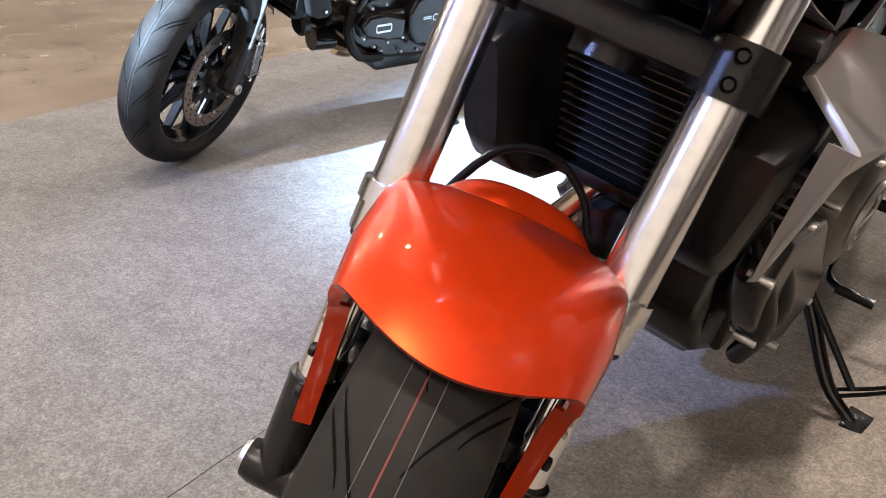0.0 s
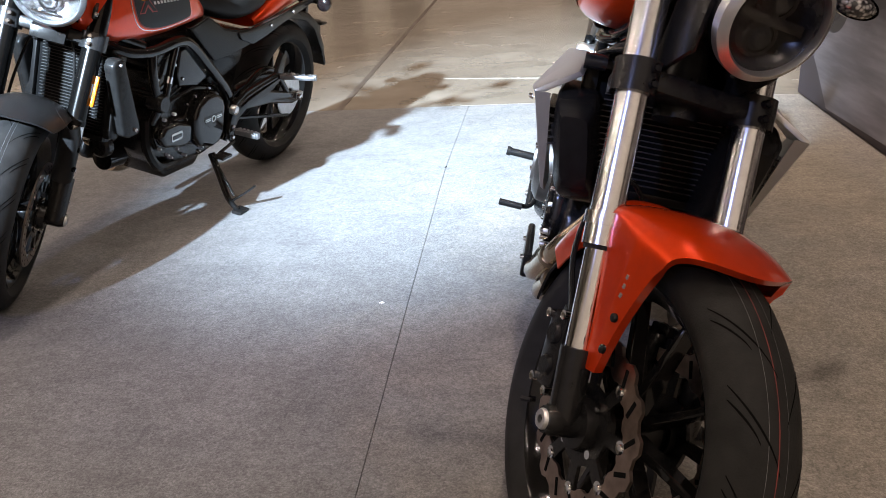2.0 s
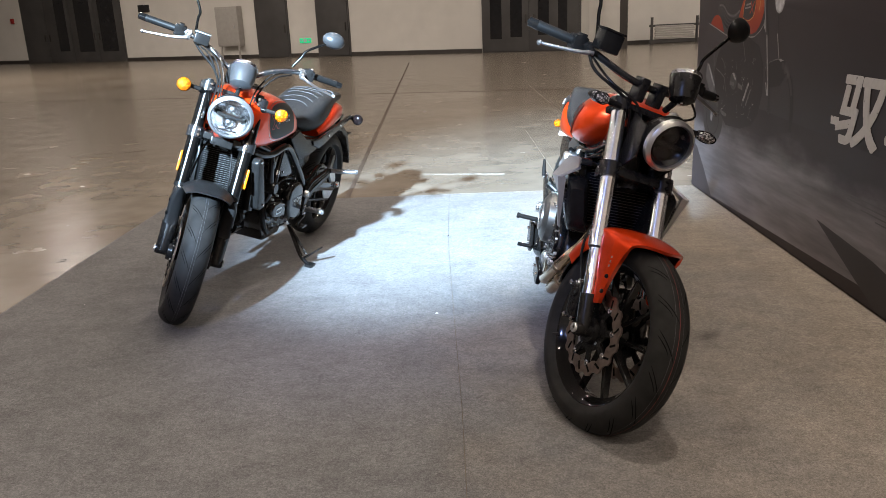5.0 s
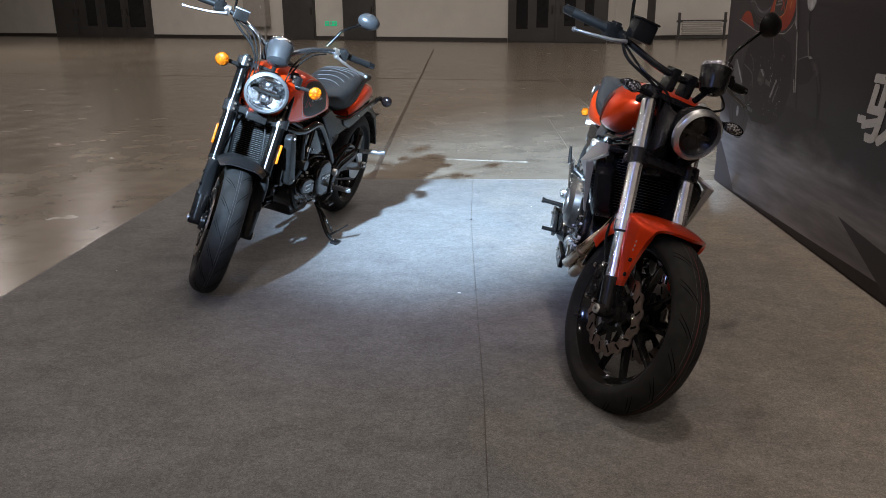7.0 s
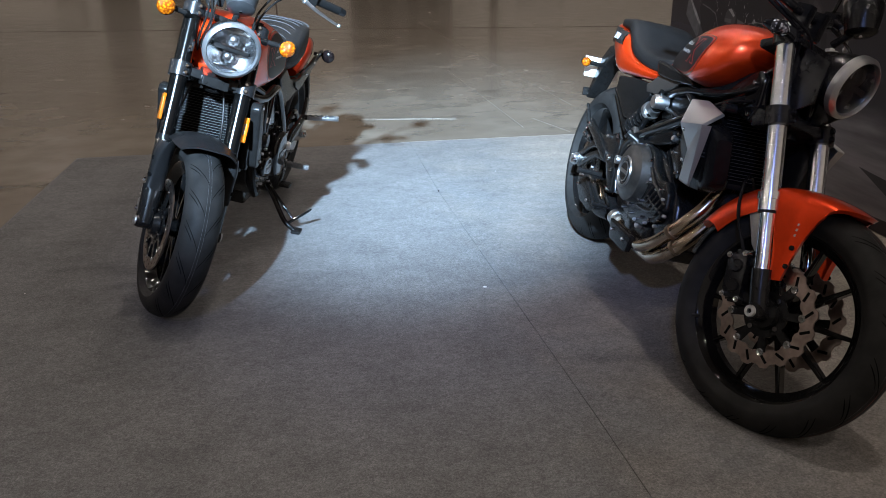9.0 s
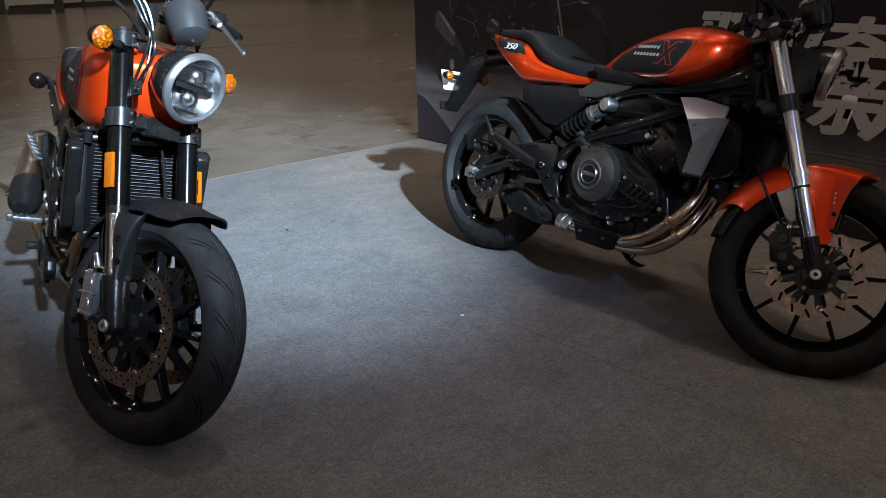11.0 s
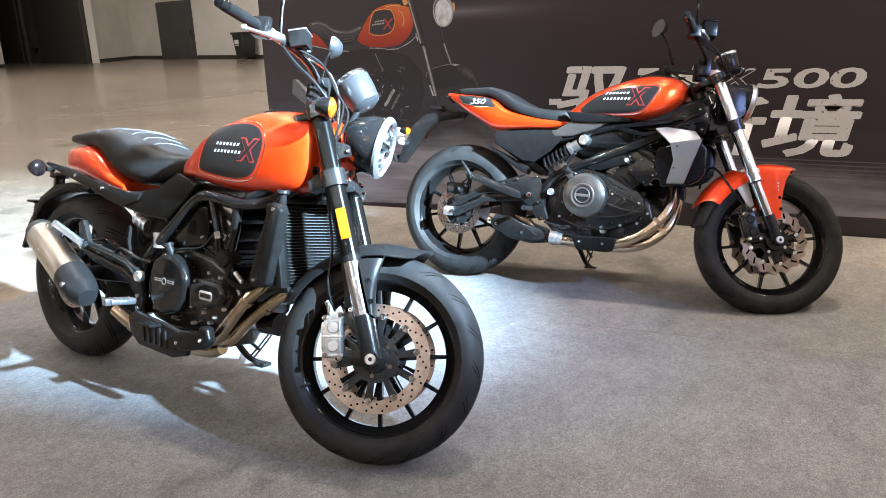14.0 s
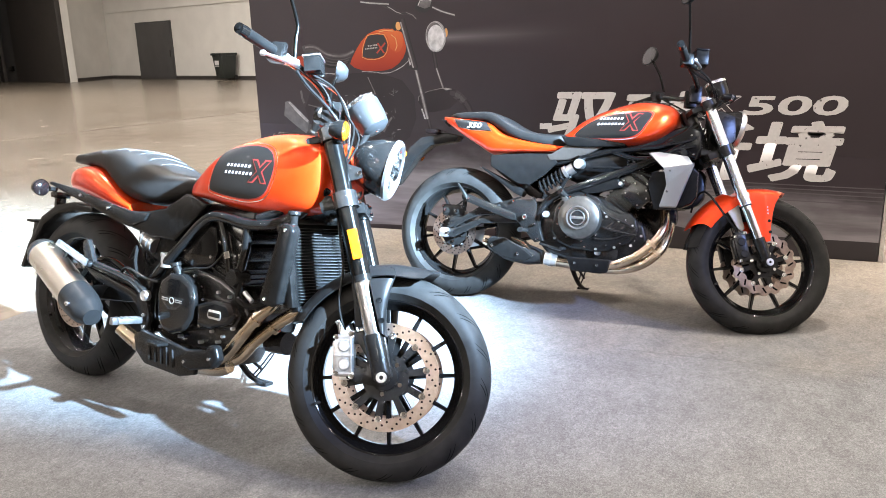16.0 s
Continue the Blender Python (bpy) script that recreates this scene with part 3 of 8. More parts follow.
def fork(b, half, upper, lower, s_foot, s_joint, s_top, s_low, r_up, r_lo, collar):
    for y in (-half, half):
        leg = b.f("fork_leg", rod(b.leg(s_joint, y), b.leg(s_top, y), r_up, 28), upper)
        b.f("fork_slider", rod(b.leg(s_foot, y), b.leg(s_joint, y), r_lo, 24), lower, leg)
        if collar:
            b.f("fork_collar", merge(rod(b.leg(s_joint - 0.012, y), b.leg(s_joint + 0.016, y), r_up + 0.002, 28), rod(b.leg(s_joint + 0.016, y), b.leg(s_joint + 0.034, y), r_up + 0.0055, 28)), upper, leg)
            b.f("dust_seal", rod(b.leg(s_joint - 0.018, y), b.leg(s_joint - 0.011, y), r_up - 0.001, 24), RUBBER, leg)
        else:
            b.f("dust_seal", rod(b.leg(s_joint - 0.006, y), b.leg(s_joint + 0.012, y), r_up + 0.001, 24), BLACKP, leg)
        s = 1 if y > 0 else -1
        b.f("fork_foot", merge(rod(b.leg(-0.005, y), b.leg(s_foot + 0.02, y), r_lo + 0.003, 20, r_lo + 0.0055),
                               turned(lathe([(0, -0.03), (0.019, -0.03), (0.022, -0.02), (0.022, 0.02), (0.019, 0.03), (0, 0.03)], (0, 0, 0), 20), Matrix.Translation(b.leg(0, y)))), MATTE, leg)
        ax = b.leg(0, y + s * 0.030)
        b.f("axle_nut", turned(lathe([(0.006, s * 0.006), (0.013, s * 0.006), (0.015, s * 0.003), (0.015, -s * 0.004), (0.006, -s * 0.001)], (0, 0, 0), 20, closed=True), Matrix.Translation(ax)), ALU, leg)
        b.f("fork_cap", merge(rod(b.leg(s_top, y), b.leg(s_top + 0.012, y), r_up * 0.95, 24), rod(b.leg(s_top + 0.012, y), b.leg(s_top + 0.022, y), r_up * 0.55, 6)), ALU if upper is STEEL else MATTE, leg)
    # lower and upper yokes
    for nm, s, th in (("lower_yoke", s_low, 0.030), ("upper_yoke", s_top - 0.014, 0.022)):
        ring = [rod(b.leg(s - th / 2 - 0.008, y), b.leg(s + th / 2 + 0.008, y), r_up + 0.009, 24) for y in (-half, half)]
        mid = turned(box(-0.075, 0.02, -half, half, -th / 2, th / 2, 0.006), Matrix.Translation(b.leg(s, 0)) @ Matrix.Rotation(-b.rake, 4, "Y"))
        yoke = b.f(nm, mid, MATTE)
        each(b.f, "yoke_clamp", ring, MATTE if upper is STEEL else YOKEM, yoke)
        bl = [turned(lathe([(0, 0.006), (0.004, 0.006), (0.0045, 0.003), (0.0065, 0.006), (0.0065, -0.004)], (0, 0, 0), 10, "x"), Matrix.Translation(b.leg(s + dz, y * 0.93, r_up + 0.009)) @ Matrix.Rotation(-b.rake, 4, "Y")) for y in (-half, half) for dz in (-0.011, 0.011)]
        each(b.f, "clamp_bolt", bl, MATTE if upper is STEEL else CHROME, yoke)
    # steering stem, fixed to the bike
    b.p("steering_head", rod(b.leg(s_low - 0.03, 0, -0.055), b.leg(s_top + 0.01, 0, -0.055), 0.034, 20), MATTE)


def caliper(b, y, c, material, ang, radial):
    """Brake caliper behind the leg; c is its middle in x and z."""
    s = 1 if y > 0 else -1
    m = Matrix.Translation((c[0], y, c[1])) @ Matrix.Rotation(radians(ang), 4, "Y")
    body = b.f("brake_caliper", turned(merge(box(-0.026, 0.026, -0.024, 0.024, -0.058, 0.058, 0.009), box(-0.034, 0.0, -0.017, 0.017, -0.040, 0.040, 0.006),
                                             box(-0.015, 0.03, -0.012, 0.012, -0.068, -0.05, 0.004), box(-0.015, 0.03, -0.012, 0.012, 0.05, 0.068, 0.004)), m), material)
    b.f("caliper_cap", turned(merge(*[lathe([(0, s * 0.03), (0.014, s * 0.03), (0.017, s * 0.026), (0.017, 0)], (0.002, 0, z), 18) for z in (-0.025, 0.025)]), m), material, body)
    each(b.f, "caliper_bolt", [turned(lathe([(0, s * 0.029), (0.0045, s * 0.029), (0.0075, s * 0.031), (0.0075, 0)], (x, 0, z), 10), m) for x, z in ((-0.02, -0.05), (-0.02, 0.05), (0.022, -0.058), (0.022, 0.058))], CHROME, body)
    if radial:
        each(b.f, "caliper_rib", [turned(box(-0.029, 0.029, s * 0.024 - 0.004, s * 0.024 + 0.004, z - 0.003, z + 0.003, 0.001), m) for z in (-0.050, 0.0, 0.050)] + [turned(box(0.018, 0.024, s * 0.024 - 0.005, s * 0.024 + 0.005, -0.052, 0.052, 0.002), m)], material, body)
        b.f("bleed_nipple", turned(merge(rod((-0.012, s * 0.012, 0.058), (-0.016, s * 0.014, 0.085), 0.0055, 8), rod((-0.016, s * 0.014, 0.085), (-0.017, s * 0.014, 0.093), 0.0035, 8)), m), CHROME, body)
    for x1, z0, z1 in ((0.085, -0.062, -0.036), (0.075, 0.03, 0.055)):
        b.f("caliper_bracket", turned(box(0.012, x1, -0.008, 0.008, z0, z1, 0.004), m), MATTE, body)
    return body


def arc_fender(b, r, a0, a1, half, thick, sweep=0.0, half2=None, lip=0.0, steps=30, across=16):
    """A mudguard over the front wheel, arched across; angles from the front, in degrees."""
    verts, faces = [], []
    for i in range(steps + 1):
        q = i / steps
        a = radians(a0 + (a1 - a0) * q)
        e = min(1.0, max(0.0, (q - 0.40) / 0.22))
        wdt = (half + ((half2 or half) - half) * e * e * (3 - 2 * e)) * (0.86 + 0.14 * min(1, q / 0.18, (1 - q) / 0.25))
        for j in range(across + 1):
            v = -1 + 2 * j / across
            rr = r - 0.040 * abs(v) ** 2.6 + lip * max(0.0, 1 - q / 0.14) ** 2
            aa = a + sweep * (1 - v * v) * (1 if q > 0.5 else -1) * abs(2 * q - 1) ** 2
            verts.append((b.axle.x + rr * math.cos(aa), v * wdt, b.axle.z + rr * math.sin(aa)))
    n = across + 1
    for i in range(steps):
        for j in range(across):
            faces.append((i * n + j, i * n + j + 1, (i + 1) * n + j + 1, (i + 1) * n + j))
    bm = bm_mesh(verts, faces)
    if sum((f.normal.dot(f.calc_center_median() - b.axle) for f in bm.faces)) < 0:
        bmesh.ops.reverse_faces(bm, faces=bm.faces)
    bmesh.ops.solidify(bm, geom=bm.faces[:], thickness=thick)
    return bm


def radiator(b, x, half, z0, z1, tilt, fins):
    m = Matrix.Translation((x, 0, (z0 + z1) / 2)) @ Matrix.Rotation(radians(tilt), 4, "Y")
    h = (z1 - z0) / 2
    # core in near-black: the shade deep between the fins is put into its colour
    core = b.p("radiator", turned(box(-0.018, 0.0, -half, half, -h, h, 0.004), m), DEEPBLACK)
    rows = [box(-0.002, 0.0085, -half + 0.020, half - 0.020, -h + 0.014 + 2 * (h - 0.014) * k / fins - 0.0007, -h + 0.014 + 2 * (h - 0.014) * k / fins + 0.0007) for k in range(fins + 1)]
    each(b.p, "radiator_fin", [turned(r, m) for r in rows], FIN, core)
    b.p("radiator_tank", turned(merge(box(-0.024, 0.014, -half - 0.022, -half + 0.004, -h, h, 0.006), box(-0.024, 0.014, half - 0.004, half + 0.022, -h, h, 0.006), box(-0.02, 0.014, -half, half, -h - 0.012, -h + 0.004, 0.004), box(-0.02, 0.014, -half, half, h - 0.004, h + 0.012, 0.004)), m), BLACKP, core)
    return core


def handlebar(b, pts, grip_len, r=0.011, material=None, perch_mat=None, lever_mat=None):
    bar = b.f("handlebar", tube(pts, r, 12, 6), material or DARKCHR)
    for side in (0, -1):
        e, i = Vector(pts[side]), Vector(pts[1 if side == 0 else -2])
        d = (i - e).normalized()
        g0, g1 = e - d * 0.004, e + d * grip_len
        waves = [0.0145 + 0.0010 * (k % 2) for k in range(22)]
        grip = b.f("grip", tube([g0 + (g1 - g0) * k / 21 for k in range(22)], waves, 18, 1), GRIPM, bar)
        b.f("bar_end", merge(rod(e - d * 0.03, e, 0.014, 16, 0.0155), rod(e - d * 0.034, e - d * 0.03, 0.006, 8)), GLOSSB, bar)
        # switch block, perch and lever
        fwd = Vector((0.92, 0, -0.28)).normalized()
        sb = g1 + d * 0.02
        b.f("switch_block", merge(turned(box(-0.022, 0.022, -0.024, 0.024, -0.024, 0.022, 0.006), Matrix.Translation(sb)), turned(box(-0.012, 0.024, -0.008, 0.012, 0.0, 0.030, 0.003), Matrix.Translation(sb))), BLACKP, bar)
        perch = sb + d * 0.035
        b.f("lever_perch", merge(rod(perch - d * 0.015, perch + d * 0.015, 0.016, 14), rod(perch, perch + fwd * 0.045, 0.012, 10)), perch_mat or BLACKP, bar)
        l0 = perch + fwd * 0.045
        l1 = e + fwd * 0.058 + Vector((0, 0, -0.030))
        lever = b.f("lever", merge(tube([l0, l0 + (l1 - l0) * 0.3 + fwd * 0.012, l0 + (l1 - l0) * 0.7 + fwd * 0.008, l1], [0.0075, 0.0062, 0.005, 0.0046], 10), lathe([(0, 0.009), (0.006, 0.007), (0.009, 0), (0.006, -0.007), (0, -0.009)], l1, 12)), lever_mat or DARKCHR, bar, "bright metal lever" if lever_mat else "dark metal lever")
    return bar


def mirror(b, foot, elbow, c, turn_z, rx=0.058, rz=0.042, shell=None):
    stem = b.f("mirror", tube([foot, Vector(foot) + (Vector(elbow) - Vector(foot)) * 0.6, elbow, c], 0.0055, 10, 5), DARKCHR)
    m = Matrix.Translation(c) @ Matrix.Rotation(radians(turn_z), 4, "Z") @ Matrix.Diagonal((1, rx / 0.05, rz / 0.05, 1))
    b.f("mirror_housing", turned(lathe([(0, 0.032), (0.02, 0.030), (0.038, 0.018), (0.049, 0.002), (0.050, -0.006), (0.046, -0.008)], (0, 0, 0), 32, "x"), m), shell or GREYP, stem)
    b.f("mirror_glass", turned(lathe([(0, -0.007), (0.046, -0.007)], (0, 0, 0), 32, "x"), m), CHROME, stem)
    return stem


def tank_panel(outline, y_of, side, inset=0.0, lift=0.002):
    """Flat graphic laid on the tank's flank: outline in x and z, pressed to the flank's form."""
    verts, faces = [], []
    if len(outline) > 6:
        for _ in range(2):
            outline = [((1 - w) * p[0] + w * q[0], (1 - w) * p[1] + w * q[1]) for p, q in zip(outline, outline[1:] + outline[:1]) for w in (0.25, 0.75)]
    cx = sum(p[0] for p in outline) / len(outline)
    cz = sum(p[1] for p in outline) / len(outline)
    rings = 7
    pts = [(Vector((x, 0, z))) for x, z in outline]
    dense_pts = []
    for i in range(len(pts)):
        a, c = pts[i], pts[(i + 1) % len(pts)]
        dense_pts += [a + (c - a) * k / 2 for k in range(2)] if len(pts) > 12 else [a + (c - a) * k / 4 for k in range(4)]
    n = len(dense_pts)
    verts.append((cx, side * (y_of(cx, cz) + lift), cz))
    for k in range(1, rings + 1):
        for q in dense_pts:
            x, z = cx + (q.x - cx) * k / rings * (1 - inset), cz + (q.z - cz) * k / rings * (1 - inset)
            verts.append((x, side * (y_of(x, z) + lift), z))
    for i in range(n):
        faces.append((0, 1 + i, 1 + (i + 1) % n))
    for k in range(rings - 1):
        for i in range(n):
            o = 1 + k * n
            faces.append((o + i, o + n + i, o + n + (i + 1) % n, o + (i + 1) % n))
    bm = bm_mesh(verts, faces)
    bm.normal_update()
    if sum(f.normal.y for f in bm.faces) * side < 0:
        bmesh.ops.reverse_faces(bm, faces=bm.faces)
    return bm


def flank(stations, p, mid=0.5):
    """Half width of a lofted body at x, z."""
    ss = dense(stations)
    xs = [s[0] for s in ss]

    def y_of(x, z):
        z0 = float(np.interp(x, xs, [s[1] for s in ss]))
        z1 = float(np.interp(x, xs, [s[2] for s in ss]))
        w = float(np.interp(x, xs, [s[3] for s in ss]))
        zc = z0 + (z1 - z0) * mid
        t = min(0.995, abs((z - zc) / max(1e-4, (z1 - z0) * (1 - mid if z > zc else mid))))
        sa = t ** (1 / p)
        return w * max(0.0, 1 - sa * sa) ** (p / 2)
    return y_of


def logo(b, y_of, side, cx, cz, w, parent):
    """The tank emblem as plain shapes: two white bars and a crossed red mark."""
    def on(pts, material, name, lift=0.0035):
        b.p(name, tank_panel(pts, y_of, side, 0, lift), material, parent)
    s = -side  # keeps the mark to the front on both flanks
    for dz, ww, count in ((0.075 * w, 0.60 * w, 7), (-0.050 * w, 0.68 * w, 8)):
        z, h = cz + dz, 0.025 * w
        step = ww / count
        for k in range(count):
            x = cx - 0.20 * w - ww / 2 + step * k
            on([(x, z - h), (x + step * 0.60, z - h), (x + step * 0.60 + h * 0.9, z + h), (x + h * 0.9, z + h)], WHITEP, "emblem_bar")
    x, h = cx + 0.24 * w, 0.20 * w
    t = 0.07 * w
    for a, c in ((-1, 1), (1, -1)):
        on([(x - a * 0.15 * w - t, cz - h), (x - a * 0.15 * w + t, cz - h), (x + a * 0.15 * w + t + 0.08 * w, cz + h), (x + a * 0.15 * w - t + 0.08 * w, cz + h)] if a > 0 else
           [(x + 0.15 * w - t, cz - h), (x + 0.15 * w + t, cz - h), (x - 0.15 * w + t + 0.08 * w, cz + h), (x - 0.15 * w - t + 0.08 * w, cz + h)], REDP, "emblem_cross", 0.003)
        on([(x - a * 0.15 * w - t * 0.6, cz - h * 0.9), (x - a * 0.15 * w + t * 0.6, cz - h * 0.9), (x + a * 0.15 * w + t * 0.6 + 0.08 * w, cz + h * 0.9), (x + a * 0.15 * w - t * 0.6 + 0.08 * w, cz + h * 0.9)] if a > 0 else
           [(x + 0.15 * w - t * 0.6, cz - h * 0.9), (x + 0.15 * w + t * 0.6, cz - h * 0.9), (x - 0.15 * w + t * 0.6 + 0.08 * w, cz + h * 0.9), (x - 0.15 * w - t * 0.6 + 0.08 * w, cz + h * 0.9)], PANEL, "emblem_field", 0.004)


def coil_shock(b, a, c, y, r, spring_mat):
    a, c = Vector((a[0], y, a[1])), Vector((c[0], y, c[1]))
    d = (c - a)
    body = b.p("shock_absorber", merge(rod(a, a + d * 0.42, r * 0.72, 20), rod(a + d * 0.4, c, r * 0.4, 16)), MATTE)
    side = d.cross(Vector((0, 1, 0))).normalized()
    pts = []
    for k in range(72):
        t = 0.36 + 0.6 * k / 71
        an = 2 * math.pi * 6.0 * k / 71
        pts.append(a + d * t + side * math.cos(an) * r * 0.86 + Vector((0, 1, 0)) * math.sin(an) * r * 0.86)
    b.p("spring", tube(pts, 0.0055, 8, 1), spring_mat, body)
    b.p("spring_collar", merge(rod(a + d * 0.30, a + d * 0.37, r * 1.0, 24), rod(a + d * 0.14, a + d * 0.30, r * 0.80, 24)), CASER, body)
    b.p("shock_cap", turned(lathe([(0, -0.028), (0.019, -0.028), (0.023, -0.022), (0.023, 0.02), (0, 0.02)], (0, 0, 0), 24), Matrix.Translation(a)), ALU, body)
    return body


def foot_peg(b, c, side, length, material=None, toward=None):
    """A ribbed peg from c outwards, or toward a given direction."""
    turn = Vector((0, side, 0)).rotation_difference(Vector(toward or (0, side, 0.03))).to_matrix().to_4x4()
    m = Matrix.Translation(c) @ turn @ Matrix.Translation((0, side * length / 2, 0))
    peg = b.p("foot_peg", turned(merge(box(-0.016, 0.016, -length / 2, length / 2, -0.010, 0.008, 0.005), box(-0.010, 0.010, side * length / 2 - 0.018, side * length / 2 + 0.006, -0.012, 0.012, 0.005)), m), material or CASTG)
    ribs = [turned(box(-0.0165, 0.0165, -0.0022, 0.0022, 0.005, 0.0115, 0.001), m @ Matrix.Translation((0, length * ((k + 0.7) / 11 - 0.5), 0)) @ Matrix.Rotation(radians(25 if k % 2 else -25), 4, "Z")) for k in range(10)]
    b.p("peg_rib", merge(*ribs), material or CASTG, peg)
    return peg


def side_stand(b, pivot, foot):
    pivot, foot = Vector(pivot), Vector(foot)
    st = b.p("side_stand", tube([pivot, pivot + (foot - pivot) * 0.32 + Vector((0.0, -0.006, -0.004)), pivot + (foot - pivot) * 0.68 + Vector((0.002, -0.004, -0.022)), foot], [0.014, 0.012, 0.011, 0.009], 12, 4), GLOSSB)
    b.p("stand_foot", turned(box(-0.034, 0.022, -0.014, 0.026, -0.007, 0.006, 0.003), Matrix.Translation(foot)), MATTE, st)
    p = pivot + (foot - pivot) * 0.80 + Vector((0, 0, -0.008))
    b.p("stand_tang", tube([p, p + Vector((0.002, 0.038, 0.036)), p + Vector((0.0, 0.076, 0.073)), p + Vector((-0.008, 0.081, 0.079)), p + Vector((-0.016, 0.076, 0.073)), p + Vector((-0.016, 0.036, 0.034)), p + Vector((-0.014, -0.012, -0.004))], 0.0035, 8, 4), GLOSSB, st)
    b.p("stand_spring", rod(pivot + Vector((0.015, 0.012, 0.0)), p + Vector((0.012, 0.012, 0.03)), 0.006, 10), MATTE, st)
    return st


def fender_leg(b, pts, y, thick, material, name, parent, holes=()):
    leg = b.f(name, plate(pts, min(y, y + thick), max(y, y + thick), abs(thick) * 0.42, 3), material, parent)
    for x, z in holes:
        s = 1 if y > 0 else -1
        b.f("leg_screw", lathe([(0, s * 0.0005), (0.0045, s * 0.0005), (0.006, s * 0.002), (0.0065, 0)], (x, y if s * thick < 0 else y + thick, z), 12), BLACKP, parent)
    return leg


def fork_guard(b, s, half, s0, reach=0.321):
    """Channel in front of a fork slider, deep at the top where it grows out of the mudguard's crown, narrow at its foot."""
    verts, n, m = [], 21, 17
    for i in range(m):
        t = i / (m - 1)
        w = max(0.0, (t - 0.6) / 0.4) ** 2
        rad, front = 0.029 + 0.004 * w, 0.036 + 0.060 * t ** 1.7
        for k in range(n):
            an = math.pi / 2 * (-1 + 2 * k / (n - 1))
            back = 0.023 if an > 0 else 0.004
            fwd = back + (front - back) * max(0.0, math.cos(an)) ** 0.6
            side = math.copysign(abs(math.sin(an)) ** 0.8, an)
            top = reach - 0.004 - 0.046 * min(1.0, (half - 0.016 + 0.033 * side) / 0.112) ** 3
            foot = s0 + 0.012 * (1 - math.cos(an))
            end = back + (0.096 - back) * max(0.0, math.cos(an)) ** 0.6
            verts.append(b.leg(foot + (math.sqrt(top ** 2 - end ** 2) - foot) * t, s * (half - 0.016 * w + rad * side), fwd))
    faces = [(i * n + k, i * n + k + 1, (i + 1) * n + k + 1, (i + 1) * n + k) for i in range(m - 1) for k in range(n - 1)]
    bm = bm_mesh(verts, faces)
    bm.normal_update()
    if sum(f.normal.x * f.calc_area() for f in bm.faces) < 0:
        bmesh.ops.reverse_faces(bm, faces=bm.faces)
    bmesh.ops.solidify(bm, geom=bm.faces[:], thickness=0.003)
    return bm


def legged_fender(b, r, a0, a1, half, half2, foot_front, foot_rear, y_foot, hump=0.026, sweep=0.16, step=0.012):
    """Mudguard in one shell: a rounded crown, humped behind the fork, whose sides run down into two legs."""
    ax = b.axle
    smooth = lambda w: w * w * (3 - 2 * w)
    clamp = lambda w: min(1.0, max(0.0, w))

    def crown(q, v):
        wdt = (half + (half2 - half) * smooth(clamp((q - 0.43) / 0.10))) * (0.90 + 0.10 * min(1, q / 0.18, (1 - q) / 0.25))
        g = math.exp(-((q - 0.37) / 0.12) ** 2)
        drop = 0.046 * (1 - 0.5 * g) * (1 - (1 - abs(v) ** 2.5) ** 0.4)
        rr = r - drop + 0.0015 * (1 - abs(v)) + (hump * smooth(clamp((q - 0.49) / 0.09)) - step * smooth(clamp((q - 0.435) / 0.035))) * (1 - v ** 4)
        a = radians(a0 + (a1 - a0) * q) + sweep * (1 - v * v) * (1 if q > 0.5 else -1) * abs(2 * q - 1) ** 2
        return Vector((ax.x + rr * math.cos(a), v * wdt, ax.z + rr * math.sin(a)))

    def hem(q, s):
        top = crown(q, s)
        rim = top + (ax - Vector((top.x, 0, top.z))).normalized() * 0.016
        f0, f1 = Vector((foot_front[0], s * y_foot, foot_front[1])), Vector((foot_rear[0], s * y_foot, foot_rear[1]))
        if q < 0.32:
            return f0.lerp(f1, q / 0.32)
        if q < 0.44:
            low = f1.lerp(rim, smooth((q - 0.32) / 0.12))
            return Vector((low.x, s * (abs(top.y) + (y_foot - abs(top.y)) * clamp((0.44 - q) / 0.12)), low.z))
        return rim

    rows, mid, wall = [], 28, 12
    for i in range(-1, 91):
        q = max(0, i) / 90
        line = []
        for s in (-1, 1):
            side = []
            top, low = crown(q, s), hem(q, s)
            for k in range(1, wall + 1):
                t = k / wall
                p = top.lerp(low, t)
                p.x = top.x + (low.x - top.x) * t ** (1 - 0.55 * clamp(1 - q / 0.30)) - 0.006 * math.sin(math.pi * t) * clamp(1 - q / 0.32)
                p.y = s * (abs(top.y) + (abs(low.y) - abs(top.y)) * smooth(t))
                if i < 0:
                    p += Vector((-0.004, -s * 0.016, 0))
                side.append(p)
            line.append(side)
        arch = []
        for j in range(mid + 1):
            p = crown(q, math.sin((-1 + 2 * j / mid) * math.pi / 2))
            if i < 0:
                d = (ax - Vector((p.x, 0, p.z))).normalized()
                p = p + d * 0.010 + Vector((-0.004, -0.016 * (p.y / half) ** 5, 0))
            arch.append(p)
        rows.append(line[0][::-1] + arch + line[1])
    n = len(rows[0])
    faces = [(i * n + j, i * n + j + 1, (i + 1) * n + j + 1, (i + 1) * n + j) for i in range(len(rows) - 1) for j in range(n - 1)]
    bm = bm_mesh([p for row in rows for p in row], faces)
    bm.normal_update()
    if sum(f.normal.z * f.calc_area() for f in bm.faces) < 0:
        bmesh.ops.reverse_faces(bm, faces=bm.faces)
    bmesh.ops.solidify(bm, geom=bm.faces[:], thickness=0.003)
    return bm


